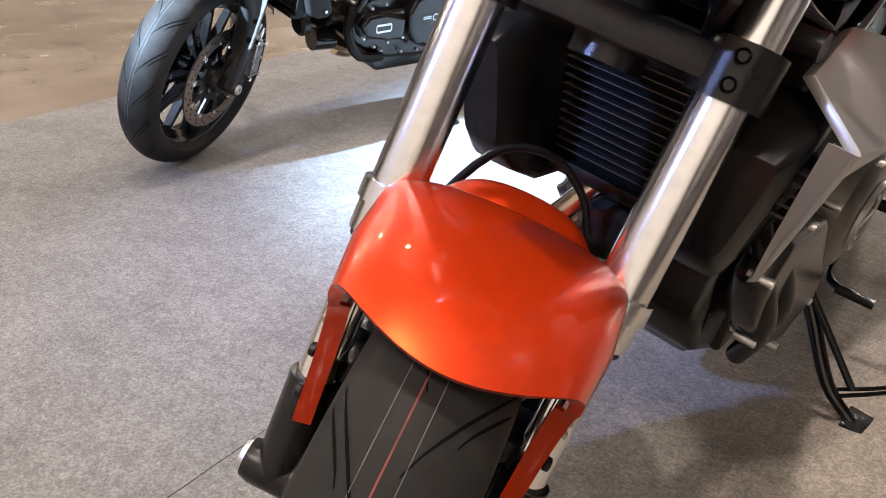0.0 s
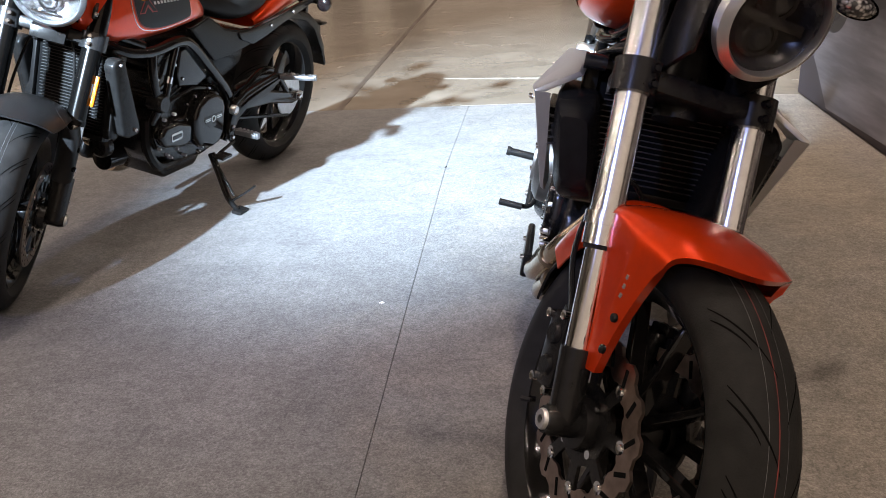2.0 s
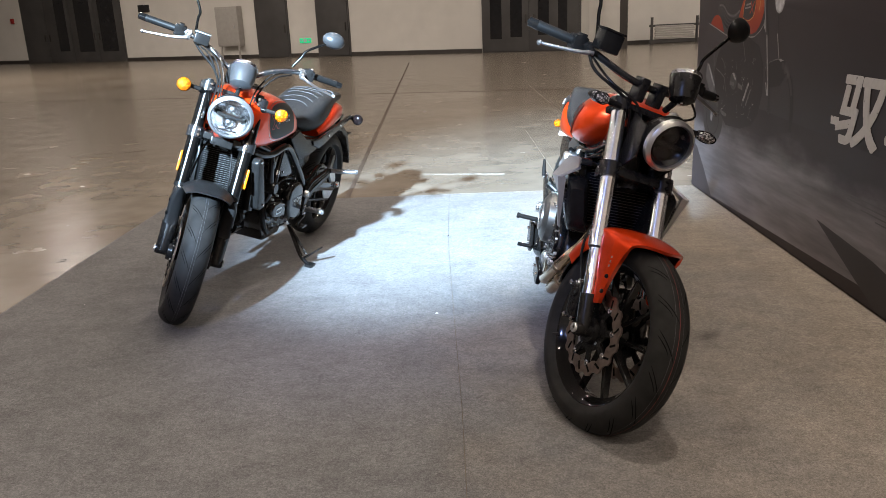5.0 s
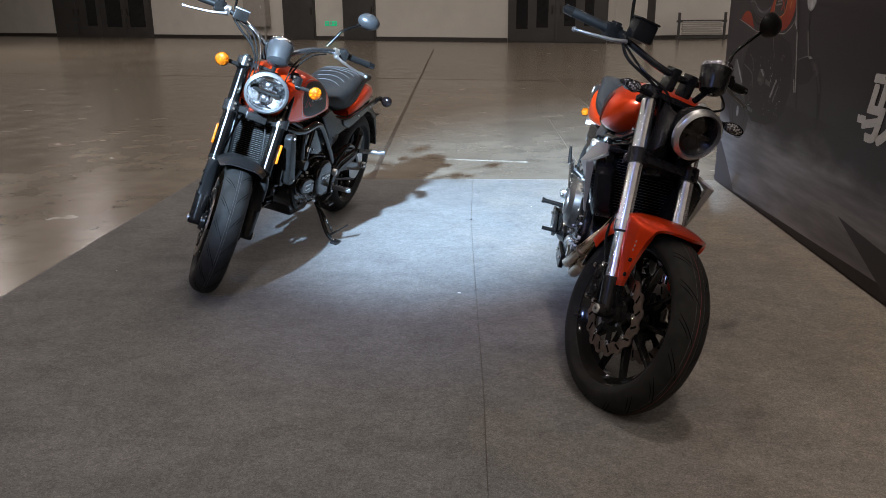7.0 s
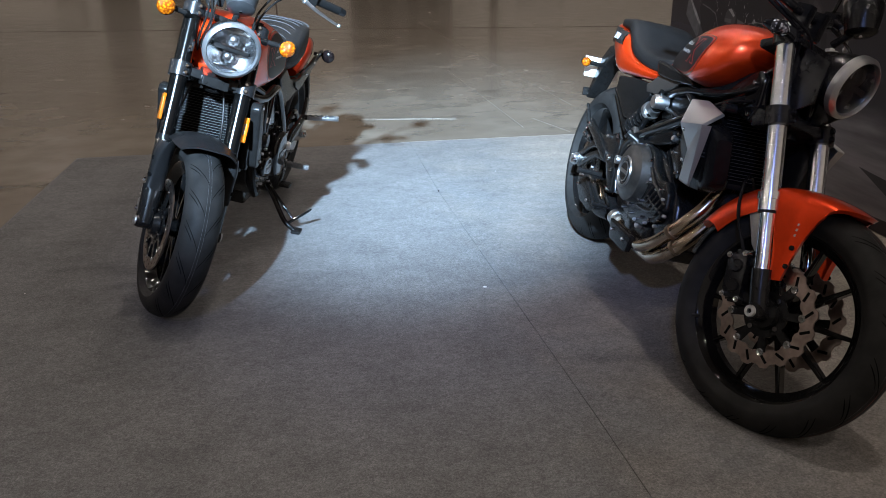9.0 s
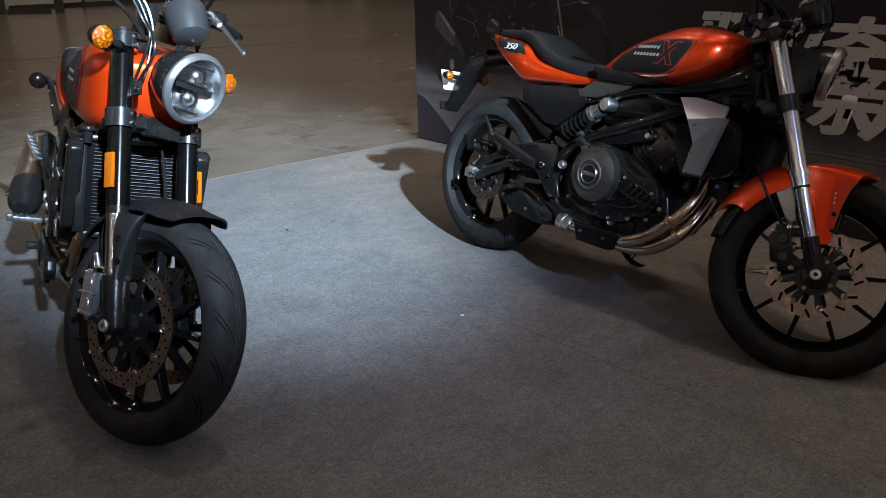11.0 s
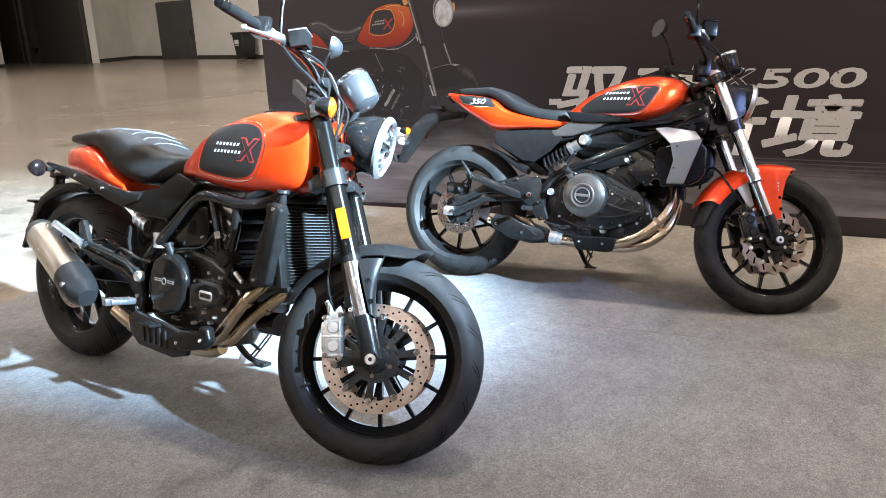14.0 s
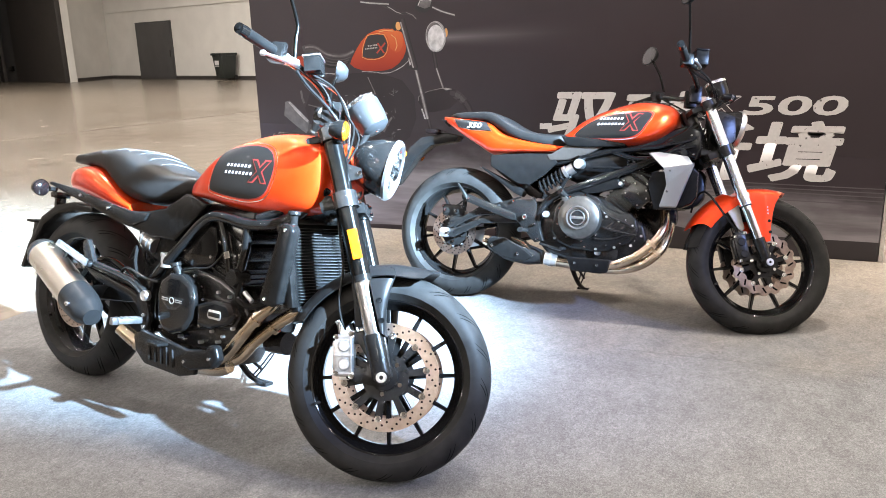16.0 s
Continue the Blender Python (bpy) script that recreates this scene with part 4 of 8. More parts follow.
def dial(b, c, r, h, tilt, body_mat):
    """Round instrument: cup, knurled bright rim, dark face."""
    m = Matrix.Translation(c) @ Matrix.Rotation(radians(tilt), 4, "Y")
    cup = b.f("instrument", turned(lathe([(0, -h * 0.62), (r * 0.55, -h * 0.60), (r * 0.82, -h * 0.50), (r * 0.95, -h * 0.1), (r, h * 0.35), (r * 0.96, h * 0.40), (0, h * 0.38)], (0, 0, 0), 40, "z"), m), body_mat)
    b.f("instrument_rim", turned(lathe([(r * 0.86, h * 0.40), (r * 0.90, h * 0.52), (r * 0.99, h * 0.50), (r * 1.02, h * 0.38), (r * 0.98, h * 0.34)], (0, 0, 0), 72, "z", scallop=24, depth=0.0012), m), STEEL, cup)
    b.f("instrument_face", turned(lathe([(0, h * 0.43), (r * 0.86, h * 0.42)], (0, 0, 0), 32, "z"), m), GLOSSB, cup)
    b.f("instrument_screw", turned(lathe([(0, -h * 0.64), (0.005, -h * 0.64), (0.006, -h * 0.58)], (0, 0, 0), 10, "z"), m), CHROME, cup)
    b.f("instrument_bracket", turned(rod((-0.01, 0, -h * 0.4), (-0.07, 0, -h * 0.75), 0.010, 10), m), MATTE, cup)
    return cup


def cable(put, pts, r=0.0042, material=None, name="cable"):
    return put(name, tube(pts, r, 8, 5), material or BLACKP)


# ---- the bike with the 350 badge ----
b = Bike("orange naked motorcycle with silver fork leaning on its side stand", (0.537, 0.460), -92.3, 12.7, 1.22, 25.6, 1.366, 0.296, 24.8)
wheel(b, True, 10, 0.118, 0.128, True, ((-0.12, 0.012, REDLINE), (0.10, 0.006, CHALK), (-0.34, 0.006, CHALK)))
wheel(b, False, 10, 0.158, 0.112, False, ())
fork(b, 0.104, STEEL, CHROME, 0.085, 0.262, 0.705, 0.487, 0.0236, 0.0190, True)
cylinder_head_light(b, Vector((1.240, 0.004, 0.868)), 0.077, 0.110, RINGB, 0.012, True)
dial(b, Vector((1.15, 0.03, 1.040)), 0.047, 0.082, -24, MATTE)
handlebar(b, [(0.876, -0.366, 1.054), (0.935, -0.235, 1.050), (1.02, -0.10, 1.010), (1.035, 0.0, 1.000), (1.02, 0.10, 1.010), (0.935, 0.235, 1.050), (0.876, 0.366, 1.054)], 0.115, material=MATTE, lever_mat=CASTG)
b.f("bar_clamp", merge(box(1.01, 1.06, -0.05, -0.02, 0.95, 1.025, 0.006), box(1.01, 1.06, 0.02, 0.05, 0.95, 1.025, 0.006)), MATTE)
b.f("brake_reservoir", merge(turned(box(-0.026, 0.026, -0.036, 0.036, -0.036, 0.024, 0.006), Matrix.Translation((1.0, -0.185, 1.088))), turned(box(-0.028, 0.028, -0.038, 0.038, 0.024, 0.031, 0.003), Matrix.Translation((1.0, -0.185, 1.088)))), BLACKP)
mirror(b, (0.955, -0.195, 1.07), (0.935, -0.235, 1.20), (0.90, -0.315, 1.300), 12)
mirror(b, (0.955, 0.195, 1.07), (0.935, 0.225, 1.16), (0.905, 0.325, 1.280), 22)
for s in (-1, 1):
    turn_signal(b.f, (1.13, s * 0.205, 0.925), s, 0.020, clear=True)
cable(b.f, [(0.97, -0.22, 1.04), (1.04, -0.21, 0.99), (1.10, -0.10, 0.94), (1.09, -0.05, 0.86)], 0.005)
cable(b.f, [(0.96, -0.20, 1.03), (1.07, -0.17, 0.98), (1.12, -0.06, 0.93), (1.11, -0.03, 0.80)], 0.004)
cable(b.f, [(0.96, 0.20, 1.03), (1.08, 0.17, 0.97), (1.12, 0.06, 0.92), (1.09, 0.03, 0.80)], 0.004)
cable(b.f, [(1.09, 0.07, 0.50), (1.095, 0.045, 0.545), (1.105, 0.0, 0.575), (1.125, -0.05, 0.56), (1.18, -0.088, 0.48), (1.25, -0.088, 0.40)], 0.0045, name="brake_hose")
b.f("headlight_bracket", merge(plate([(1.12, 0.92), (1.20, 0.90), (1.21, 0.80), (1.14, 0.74)], -0.075, -0.066, 0.002), plate([(1.12, 0.92), (1.20, 0.90), (1.21, 0.80), (1.14, 0.74)], 0.066, 0.075, 0.002), box(1.07, 1.16, -0.07, 0.07, 0.72, 0.745, 0.004)), MATTE)

# front mudguard
FB = b.f("front_fender", legged_fender(b, 0.319, 84, 152, 0.107, 0.082, (1.374, 0.388), (1.348, 0.378), 0.101), PAINT)
b.f("inner_fender", arc_fender(b, 0.312, 120, 172, 0.070, 0.004, sweep=0.05), BLACKP, FB)
for s in (-1, 1):
    each(b.f, "leg_screw", [lathe([(0, s * 0.003), (0.0045, s * 0.003), (0.006, s * 0.002), (0.0065, -s * 0.002)], (x, s * 0.1035, z), 12) for x, z in ((1.362, 0.470), (1.370, 0.425))], BLACKP, FB)
    fender_leg(b, [(1.20, 0.545), (1.235, 0.545), (1.275, 0.43), (1.262, 0.418), (1.245, 0.43), (1.195, 0.50)], s * 0.070, s * 0.006, SILVERP, "fender_brace", FB)
    for k in range(3):
        b.f("fender_print", box(1.352 - 0.002 * k, 1.356 - 0.002 * k, s * 0.1045 - 0.0010, s * 0.1045 + 0.0010, 0.497 + 0.013 * k, 0.503 + 0.013 * k), SILVERP, FB)
    caliper(b, s * 0.080, (1.262, 0.345), MATTE, -18, False)
    b.f("hub_cover", lathe([(0.018, s * 0.088), (0.036, s * 0.086), (0.040, s * 0.070), (0.034, s * 0.055)], b.axle, 24), MATTE)

# tank, seat and tail
TB = [(0.482, 0.774, 0.788, 0.06), (0.52, 0.766, 0.812, 0.086), (0.58, 0.758, 0.864, 0.106), (0.67, 0.756, 0.908, 0.132), (0.78, 0.752, 0.944, 0.162), (0.85, 0.758, 0.953, 0.174), (0.925, 0.792, 0.948, 0.166), (0.972, 0.830, 0.932, 0.132), (0.992, 0.856, 0.908, 0.09)]
TK = b.p("fuel_tank", loft(dense(TB), 56, 0.74, 0.27), PAINT)
yb = flank(TB, 0.74, 0.27)
for s in (-1, 1):
    po = [(0.555, 0.790), (0.585, 0.822), (0.632, 0.856), (0.708, 0.882), (0.80, 0.894), (0.885, 0.900), (0.905, 0.888), (0.880, 0.845), (0.857, 0.804), (0.809, 0.786), (0.69, 0.782), (0.586, 0.782)]
    cxp = lambda k: [(0.735 + (x - 0.735) * k, 0.852 + (z - 0.852) * (1 + (k - 1) * 2.2)) for x, z in po]
    b.p("panel_outline", tank_panel(cxp(1.058), yb, s, 0, 0.0008), STEEL, TK)
    b.p("panel_gap", tank_panel(cxp(1.042), yb, s, 0, 0.0013), PAINT, TK)
    b.p("panel_red_line", tank_panel(cxp(1.018), yb, s, 0, 0.0018), REDP, TK)
    b.p("tank_badge", tank_panel(po, yb, s, 0, 0.0026), PANEL, TK)
    logo(b, yb, s, 0.765, 0.853, 0.19, TK)
b.p("fuel_cap", turned(merge(lathe([(0, 0.010), (0.030, 0.010), (0.034, 0.006), (0.036, -0.004)], (0, 0, 0), 32, "z"), lathe([(0.040, 0.003), (0.047, 0.003), (0.049, -0.004), (0.038, -0.004)], (0, 0, 0), 32, "z", closed=True)), Matrix.Translation((0.855, 0, 0.951)) @ Matrix.Rotation(radians(3), 4, "Y")), GREYP, TK)
b.p("seat", loft(dense([(-0.075, 0.848, 0.868, 0.055), (-0.03, 0.842, 0.880, 0.085), (0.06, 0.842, 0.885, 0.104), (0.13, 0.836, 0.888, 0.114), (0.19, 0.808, 0.872, 0.124), (0.26, 0.772, 0.836, 0.134), (0.34, 0.748, 0.806, 0.130), (0.42, 0.738, 0.796, 0.118), (0.49, 0.736, 0.798, 0.094), (0.525, 0.745, 0.798, 0.060)]), 32, 0.45), SEATM)
TT = [(-0.108, 0.838, 0.862, 0.055), (-0.06, 0.812, 0.858, 0.088), (0.02, 0.765, 0.852, 0.118), (0.10, 0.722, 0.846, 0.134), (0.165, 0.688, 0.832, 0.142), (0.23, 0.690, 0.790, 0.142), (0.34, 0.700, 0.765, 0.134), (0.44, 0.708, 0.752, 0.116), (0.515, 0.728, 0.744, 0.10)]
TL = b.p("tail_cover", loft(dense(TT), 32, 0.5), PAINT)
yt = flank(TT, 0.5)
for s in (-1, 1):
    b.p("badge_line", tank_panel([(-0.040, 0.847), (0.137, 0.838), (0.178, 0.791), (0.070, 0.793), (-0.004, 0.806)], yt, s, 0, 0.0006), STEEL, TL)
    b.p("badge_field", tank_panel([(-0.034, 0.8445), (0.135, 0.8355), (0.174, 0.7935), (0.070, 0.7955), (-0.002, 0.8085)], yt, s, 0, 0.003), PANEL, TL)
    lean = math.atan2(yt(0.083, 0.803) - yt(0.083, 0.826), 0.023)
    up = Matrix.Rotation(radians(90) - lean, 4, "X")
    letters("badge_number", "350", 0.034, Matrix.Translation((0.083, s * (yt(0.083, 0.8145) + 0.0060), 0.8145)) @ Matrix.Rotation(s * math.atan2(yt(0.13, 0.8145) - yt(0.04, 0.8145), 0.09), 4, "Z") @ (up if s < 0 else Matrix.Rotation(radians(180), 4, "Z") @ up), WHITEP, TL, 0.0012, 0.25, 1.5, "white 350 number")
# covers under the seat
for s in (-1, 1):
    b.p("side_cover", plate([(0.172, 0.684), (0.34, 0.700), (0.466, 0.705), (0.495, 0.668), (0.44, 0.61), (0.372, 0.557), (0.317, 0.560), (0.176, 0.633)], s * 0.098, s * 0.118, 0.006, 3), BLACKP)
    b.p("seat_trim", plate([(0.44, 0.700), (0.466, 0.705), (0.525, 0.745), (0.667, 0.745), (0.730, 0.765), (0.64, 0.715), (0.541, 0.680), (0.458, 0.673)], s * 0.088, s * 0.120, 0.008, 3), TAUPE)
    b.p("tank_skirt", plate([(0.505, 0.785), (0.60, 0.782), (0.78, 0.775), (0.80, 0.752), (0.657, 0.742), (0.535, 0.742)], s * 0.100, s * 0.132, 0.008, 3), BLACKP)
    b.p("chain_guard_arm", plate([(0.116, 0.633), (0.135, 0.617), (0.302, 0.515), (0.345, 0.500), (0.360, 0.525), (0.333, 0.542), (0.182, 0.605)], s * 0.085, s * 0.103, 0.004), BLACKP)
    b.p("tail_light_side", plate([(-0.12, 0.845), (-0.09, 0.842), (-0.06, 0.815), (-0.075, 0.81)], s * 0.05, s * 0.07, 0.003), REDLENS)
# number plate carrier
pc = b.p("plate_carrier", plate([(-0.03, 0.775), (-0.10, 0.785), (-0.24, 0.755), (-0.30, 0.70), (-0.345, 0.60), (-0.375, 0.52), (-0.36, 0.512), (-0.315, 0.575), (-0.26, 0.655), (-0.18, 0.72), (-0.05, 0.745)], -0.035, 0.035, 0.006), BLACKP)
b.p("number_plate", turned(box(-0.002, 0.002, -0.078, 0.078, -0.045, 0.045, 0.001), Matrix.Translation((-0.365, 0, 0.645)) @ Matrix.Rotation(radians(-26), 4, "Y")), PLATEW, pc, "blank white plate")
b.p("plate_lug", turned(box(-0.006, 0.006, -0.05, 0.05, -0.018, 0.018, 0.003), Matrix.Translation((-0.385, 0, 0.535)) @ Matrix.Rotation(radians(-26), 4, "Y")), BLACKP, pc)
b.p("tail_lamp", box(-0.21, -0.14, -0.045, 0.045, 0.775, 0.80, 0.008), REDLENS, pc)
for s in (-1, 1):
    turn_signal(b.p, (-0.290, s * 0.100, 0.667), s, 0.020)
b.p("rear_hugger", plate([(0.235, 0.625), (0.265, 0.63), (0.33, 0.58), (0.43, 0.52), (0.42, 0.50), (0.32, 0.53)], -0.08, 0.08, 0.004), BLACKP)

# swing arm, shock, frame
for s in (-1, 1):
    sw = b.p("swing_arm", merge(plate([(-0.045, 0.322), (-0.045, 0.285), (0.02, 0.285), (0.16, 0.364), (0.44, 0.388), (0.46, 0.43), (0.42, 0.452), (0.17, 0.398), (0.03, 0.335)], s * 0.098, s * 0.120, 0.007, 2), plate([(-0.03, 0.332), (0.0, 0.328), (0.15, 0.412), (0.43, 0.440), (0.42, 0.465), (0.14, 0.442)], s * 0.100, s * 0.120, 0.006, 2)), MATTE)
    b.p("swing_arm_rib", tube([(0.02, s * 0.122, 0.335), (0.15, s * 0.124, 0.402), (0.40, s * 0.124, 0.432)], 0.004, 8), MATTE, sw)
    b.p("chain_adjuster", merge(box(-0.045, -0.005, s * 0.122 - 0.006, s * 0.122 + 0.012, 0.295, 0.328, 0.004)), ALU, sw)
    b.p("axle_bolt", bolt((-0.01, s * 0.136, 0.303), 0.013, 0.007, "y", s), CHROME, sw)
    b.p("main_tube", tube([(1.06, s * 0.05, 0.800), (0.98, s * 0.10, 0.735), (0.90, s * 0.125, 0.690), (0.72, s * 0.135, 0.610), (0.53, s * 0.135, 0.530), (0.455, s * 0.13, 0.47), (0.43, s * 0.125, 0.39), (0.455, s * 0.12, 0.31)], 0.0175, 14), GLOSSB)
    b.p("upper_tube", tube([(1.07, s * 0.04, 0.865), (0.95, s * 0.085, 0.765), (0.75, s * 0.105, 0.735), (0.58, s * 0.10, 0.690), (0.40, s * 0.09, 0.66), (0.10, s * 0.075, 0.735)], 0.0145, 12), GLOSSB)
    b.p("brace_tube", tube([(1.02, s * 0.085, 0.765), (0.88, s * 0.115, 0.70), (0.70, s * 0.10, 0.735)], 0.011, 10), GLOSSB)
    b.p("cross_tube", rod((0.60, s * 0.125, 0.70), (0.52, s * 0.13, 0.545), 0.010, 10), GLOSSB)
    hanger = b.p("peg_hanger", merge(plate([(0.055, 0.490), (0.085, 0.495), (0.24, 0.452), (0.33, 0.425), (0.335, 0.392), (0.30, 0.395), (0.10, 0.455), (0.062, 0.468)], s * 0.132, s * 0.150, 0.005), plate([(0.234, 0.466), (0.30, 0.485), (0.418, 0.495), (0.435, 0.42), (0.455, 0.312), (0.43, 0.300), (0.370, 0.360), (0.334, 0.394), (0.304, 0.423)], s * 0.128, s * 0.142, 0.005)), ENG)
    for x, z in ((0.376, 0.413), (0.410, 0.500), (0.318, 0.480), (0.445, 0.318), (0.425, 0.384), (0.09, 0.475)):
        b.p("hanger_bolt", bolt((x, s * 0.150, z), 0.012 if x == 0.376 else 0.007, 0.005, "y", s), CHROME, hanger)
    b.p("pivot_nut", bolt((0.477, s * 0.155, 0.433), 0.015, 0.008, "y", s), ALU)
    b.p("foot_peg", merge(rod((0.395, s * 0.165, 0.352), (0.395, s * 0.245, 0.356), 0.0095, 12), rod((0.395, s * 0.245, 0.356), (0.395, s * 0.255, 0.357), 0.012, 12)), MATTE)
    b.p("passenger_peg", tube([(0.083, s * 0.15, 0.478), (0.062, s * 0.155, 0.510), (0.038, s * 0.158, 0.540)], [0.010, 0.008, 0.006], 10), MATTE)
    b.p("foot_lever", merge(tube([(0.46, s * 0.155, 0.30), (0.55, s * 0.17, 0.285), (0.585, s * 0.20, 0.29)], 0.006, 8), rod((0.585, s * 0.19, 0.29), (0.585, s * 0.245, 0.292), 0.008, 10)), MATTE)
coil_shock(b, (0.600, 0.665), (0.425, 0.545), -0.120, 0.031, GLOSSB)
b.p("rear_caliper", merge(box(-0.06, 0.05, -0.100, -0.070, 0.385, 0.440, 0.010), box(-0.02, 0.06, -0.095, -0.075, 0.345, 0.39, 0.006), rod((-0.035, -0.09, 0.412), (-0.035, -0.112, 0.412), 0.016, 16), rod((0.02, -0.09, 0.412), (0.02, -0.112, 0.412), 0.016, 16)), MATTE)
each(b.p, "rear_caliper_bolt", [bolt((x, -0.113, z), 0.008, 0.006) for x, z in ((-0.035, 0.412), (0.02, 0.412))] + [bolt((x, -0.101, z), 0.006, 0.006) for x, z in ((-0.055, 0.43), (0.045, 0.43), (0.05, 0.36))], CHROME)
b.p("axle_block", box(-0.046, -0.004, -0.142, -0.120, 0.285, 0.322, 0.005), ALU)
cable(b.p, [(0.02, -0.10, 0.44), (0.08, -0.12, 0.47), (0.20, -0.12, 0.455), (0.34, -0.12, 0.50)], 0.004)
b.p("rear_sprocket", lathe([(0.03, 0.088), (0.088, 0.088), (0.093, 0.091), (0.088, 0.095), (0.03, 0.095)], (0, 0, 0.312), 80, closed=True, scallop=40, depth=0.003), ALU)
b.p("drive_chain", merge(rod((0.0, 0.092, 0.402), (0.47, 0.092, 0.412), 0.008, 6), rod((0.0, 0.092, 0.222), (0.47, 0.092, 0.345), 0.008, 6)), MATTE)

# engine
EN = b.p("engine", plate([(0.44, 0.30), (0.44, 0.42), (0.50, 0.50), (0.60, 0.545), (0.72, 0.52), (0.82, 0.475), (0.90, 0.42), (0.925, 0.35), (0.90, 0.29), (0.82, 0.245), (0.58, 0.235), (0.48, 0.26)], -0.112, 0.112, 0.018, 3), ENG)
b.p("oil_sump", plate([(0.52, 0.25), (0.84, 0.26), (0.80, 0.205), (0.58, 0.200)], -0.08, 0.08, 0.012), ENG, EN)
for s in (-1, 1):
    b.p("case_cover", plate([(0.50, 0.36), (0.505, 0.465), (0.55, 0.53), (0.62, 0.545), (0.70, 0.525), (0.735, 0.485), (0.80, 0.462), (0.845, 0.468), (0.872, 0.44), (0.885, 0.39), (0.862, 0.352), (0.84, 0.33), (0.80, 0.322), (0.77, 0.295), (0.70, 0.285), (0.60, 0.29), (0.53, 0.315)], s * 0.108, s * 0.135, 0.010, 3), ENG, EN)
    b.p("clutch_cover", lathe([(0, s * 0.1820), (0.050, s * 0.1820), (0.075, s * 0.1780), (0.092, s * 0.1660), (0.098, s * 0.130)], (0.628, 0, 0.430), 48), CASEM, EN)
    b.p("cover_ring", lathe([(0.044, s * 0.1820), (0.046, s * 0.1875), (0.050, s * 0.1875), (0.052, s * 0.1820)], (0.628, 0, 0.430), 48), CASER, EN)
    b.p("cover_cap", lathe([(0, s * 0.1860), (0.034, s * 0.1860), (0.038, s * 0.1810)], (0.628, 0, 0.430), 40), ENGG, EN)
    b.p("cap_rim", lathe([(0.029, s * 0.1862), (0.030, s * 0.1875), (0.033, s * 0.1875), (0.034, s * 0.1862)], (0.628, 0, 0.430), 40), CASER, EN)
    b.p("cap_emblem", plate([(0.600, 0.424), (0.656, 0.424), (0.656, 0.436), (0.600, 0.436)], s * 0.1860, s * 0.1875, 0.0005), CASER, EN)
    for k in range(9):
        an = radians(200 + 40 * k)
        b.p("cover_bolt", bolt((0.628 + 0.103 * math.cos(an), s * 0.140, 0.430 + 0.103 * math.sin(an)), 0.006, 0.006, "y", s), CHROME, EN)
    for x, z in ((0.745, 0.445), (0.80, 0.43), (0.86, 0.415), (0.90, 0.375), (0.86, 0.33), (0.79, 0.315), (0.71, 0.30), (0.52, 0.33)):
        b.p("case_bolt", bolt((x, s * 0.138, z), 0.0055, 0.005, "y", s), ALU, EN)
    for k in range(5):
        b.p("case_web", turned(box(-0.004, 0.004, -0.006, 0.006, -0.030, 0.030, 0.002), Matrix.Translation((0.762 + 0.024 * k, s * 0.139, 0.405 - 0.006 * k)) @ Matrix.Rotation(radians(38), 4, "Y")), ENGG, EN)
    b.p("cover_arm", turned(box(-0.045, 0.045, -0.010, 0.010, -0.012, 0.012, 0.006), Matrix.Translation((0.545, s * 0.146, 0.522)) @ Matrix.Rotation(radians(52), 4, "Y")), CASEM, EN)
    b.p("case_rib", tube([(0.735, s * 0.137, 0.40), (0.80, s * 0.139, 0.385), (0.88, s * 0.137, 0.375)], 0.006, 8), ENG, EN)
b.p("stator_cover", plate([(0.60, 0.265), (0.62, 0.33), (0.70, 0.40), (0.79, 0.485), (0.94, 0.515), (0.975, 0.47), (0.93, 0.39), (0.84, 0.305), (0.72, 0.250)], 0.130, 0.172, 0.014, 3), ENGG, EN)
each(b.p, "stator_bolt", [bolt((x, 0.160, z), 0.006, 0.014, "y", 1) for x, z in ((0.625, 0.272), (0.78, 0.497), (0.965, 0.475), (0.90, 0.352), (0.73, 0.246))], ALU, EN)
for x0 in (0.0, 0.052):
    b.p("water_hose", tube([(0.95 - x0, 0.125, 0.54), (0.94 - x0, 0.158, 0.46), (0.90 - x0, 0.172, 0.38), (0.85 - x0, 0.150, 0.29)], 0.0135, 12), BLACKP)
b.p("oil_filler", merge(rod((0.560, -0.13, 0.515), (0.540, -0.165, 0.535), 0.014, 12), rod((0.540, -0.165, 0.535), (0.535, -0.172, 0.54), 0.017, 8)), ENGG, EN)
# inclined cylinders with their cooling ribs, head and cam cover
cyl = Matrix.Translation((0.775, 0, 0.50)) @ Matrix.Rotation(radians(38), 4, "Y")
b.p("cylinder_block", turned(box(-0.055, 0.055, -0.105, 0.105, -0.03, 0.085, 0.008), cyl), ENG, EN)
each(b.p, "cylinder_rib", [turned(box(-0.060, 0.060, -0.110, 0.110, z, z + 0.005, 0.001), cyl) for z in (0.0, 0.018, 0.036, 0.054)], ENG, EN)
b.p("cylinder_head", turned(merge(box(-0.066, 0.062, -0.118, 0.118, 0.085, 0.135, 0.008), box(-0.058, 0.054, -0.125, 0.125, 0.135, 0.172, 0.014)), cyl), ENG, EN)
each(b.p, "head_bolt", [turned(bolt((x, s * 0.122, z), 0.006, 0.006, "y", s), cyl) for s in (-1, 1) for x in (-0.045, 0.04) for z in (0.10, 0.155)], CHROME, EN)
b.p("throttle_body", merge(rod((0.70, -0.05, 0.62), (0.78, -0.05, 0.60), 0.026, 16), rod((0.70, 0.05, 0.62), (0.78, 0.05, 0.60), 0.026, 16)), MATTE)
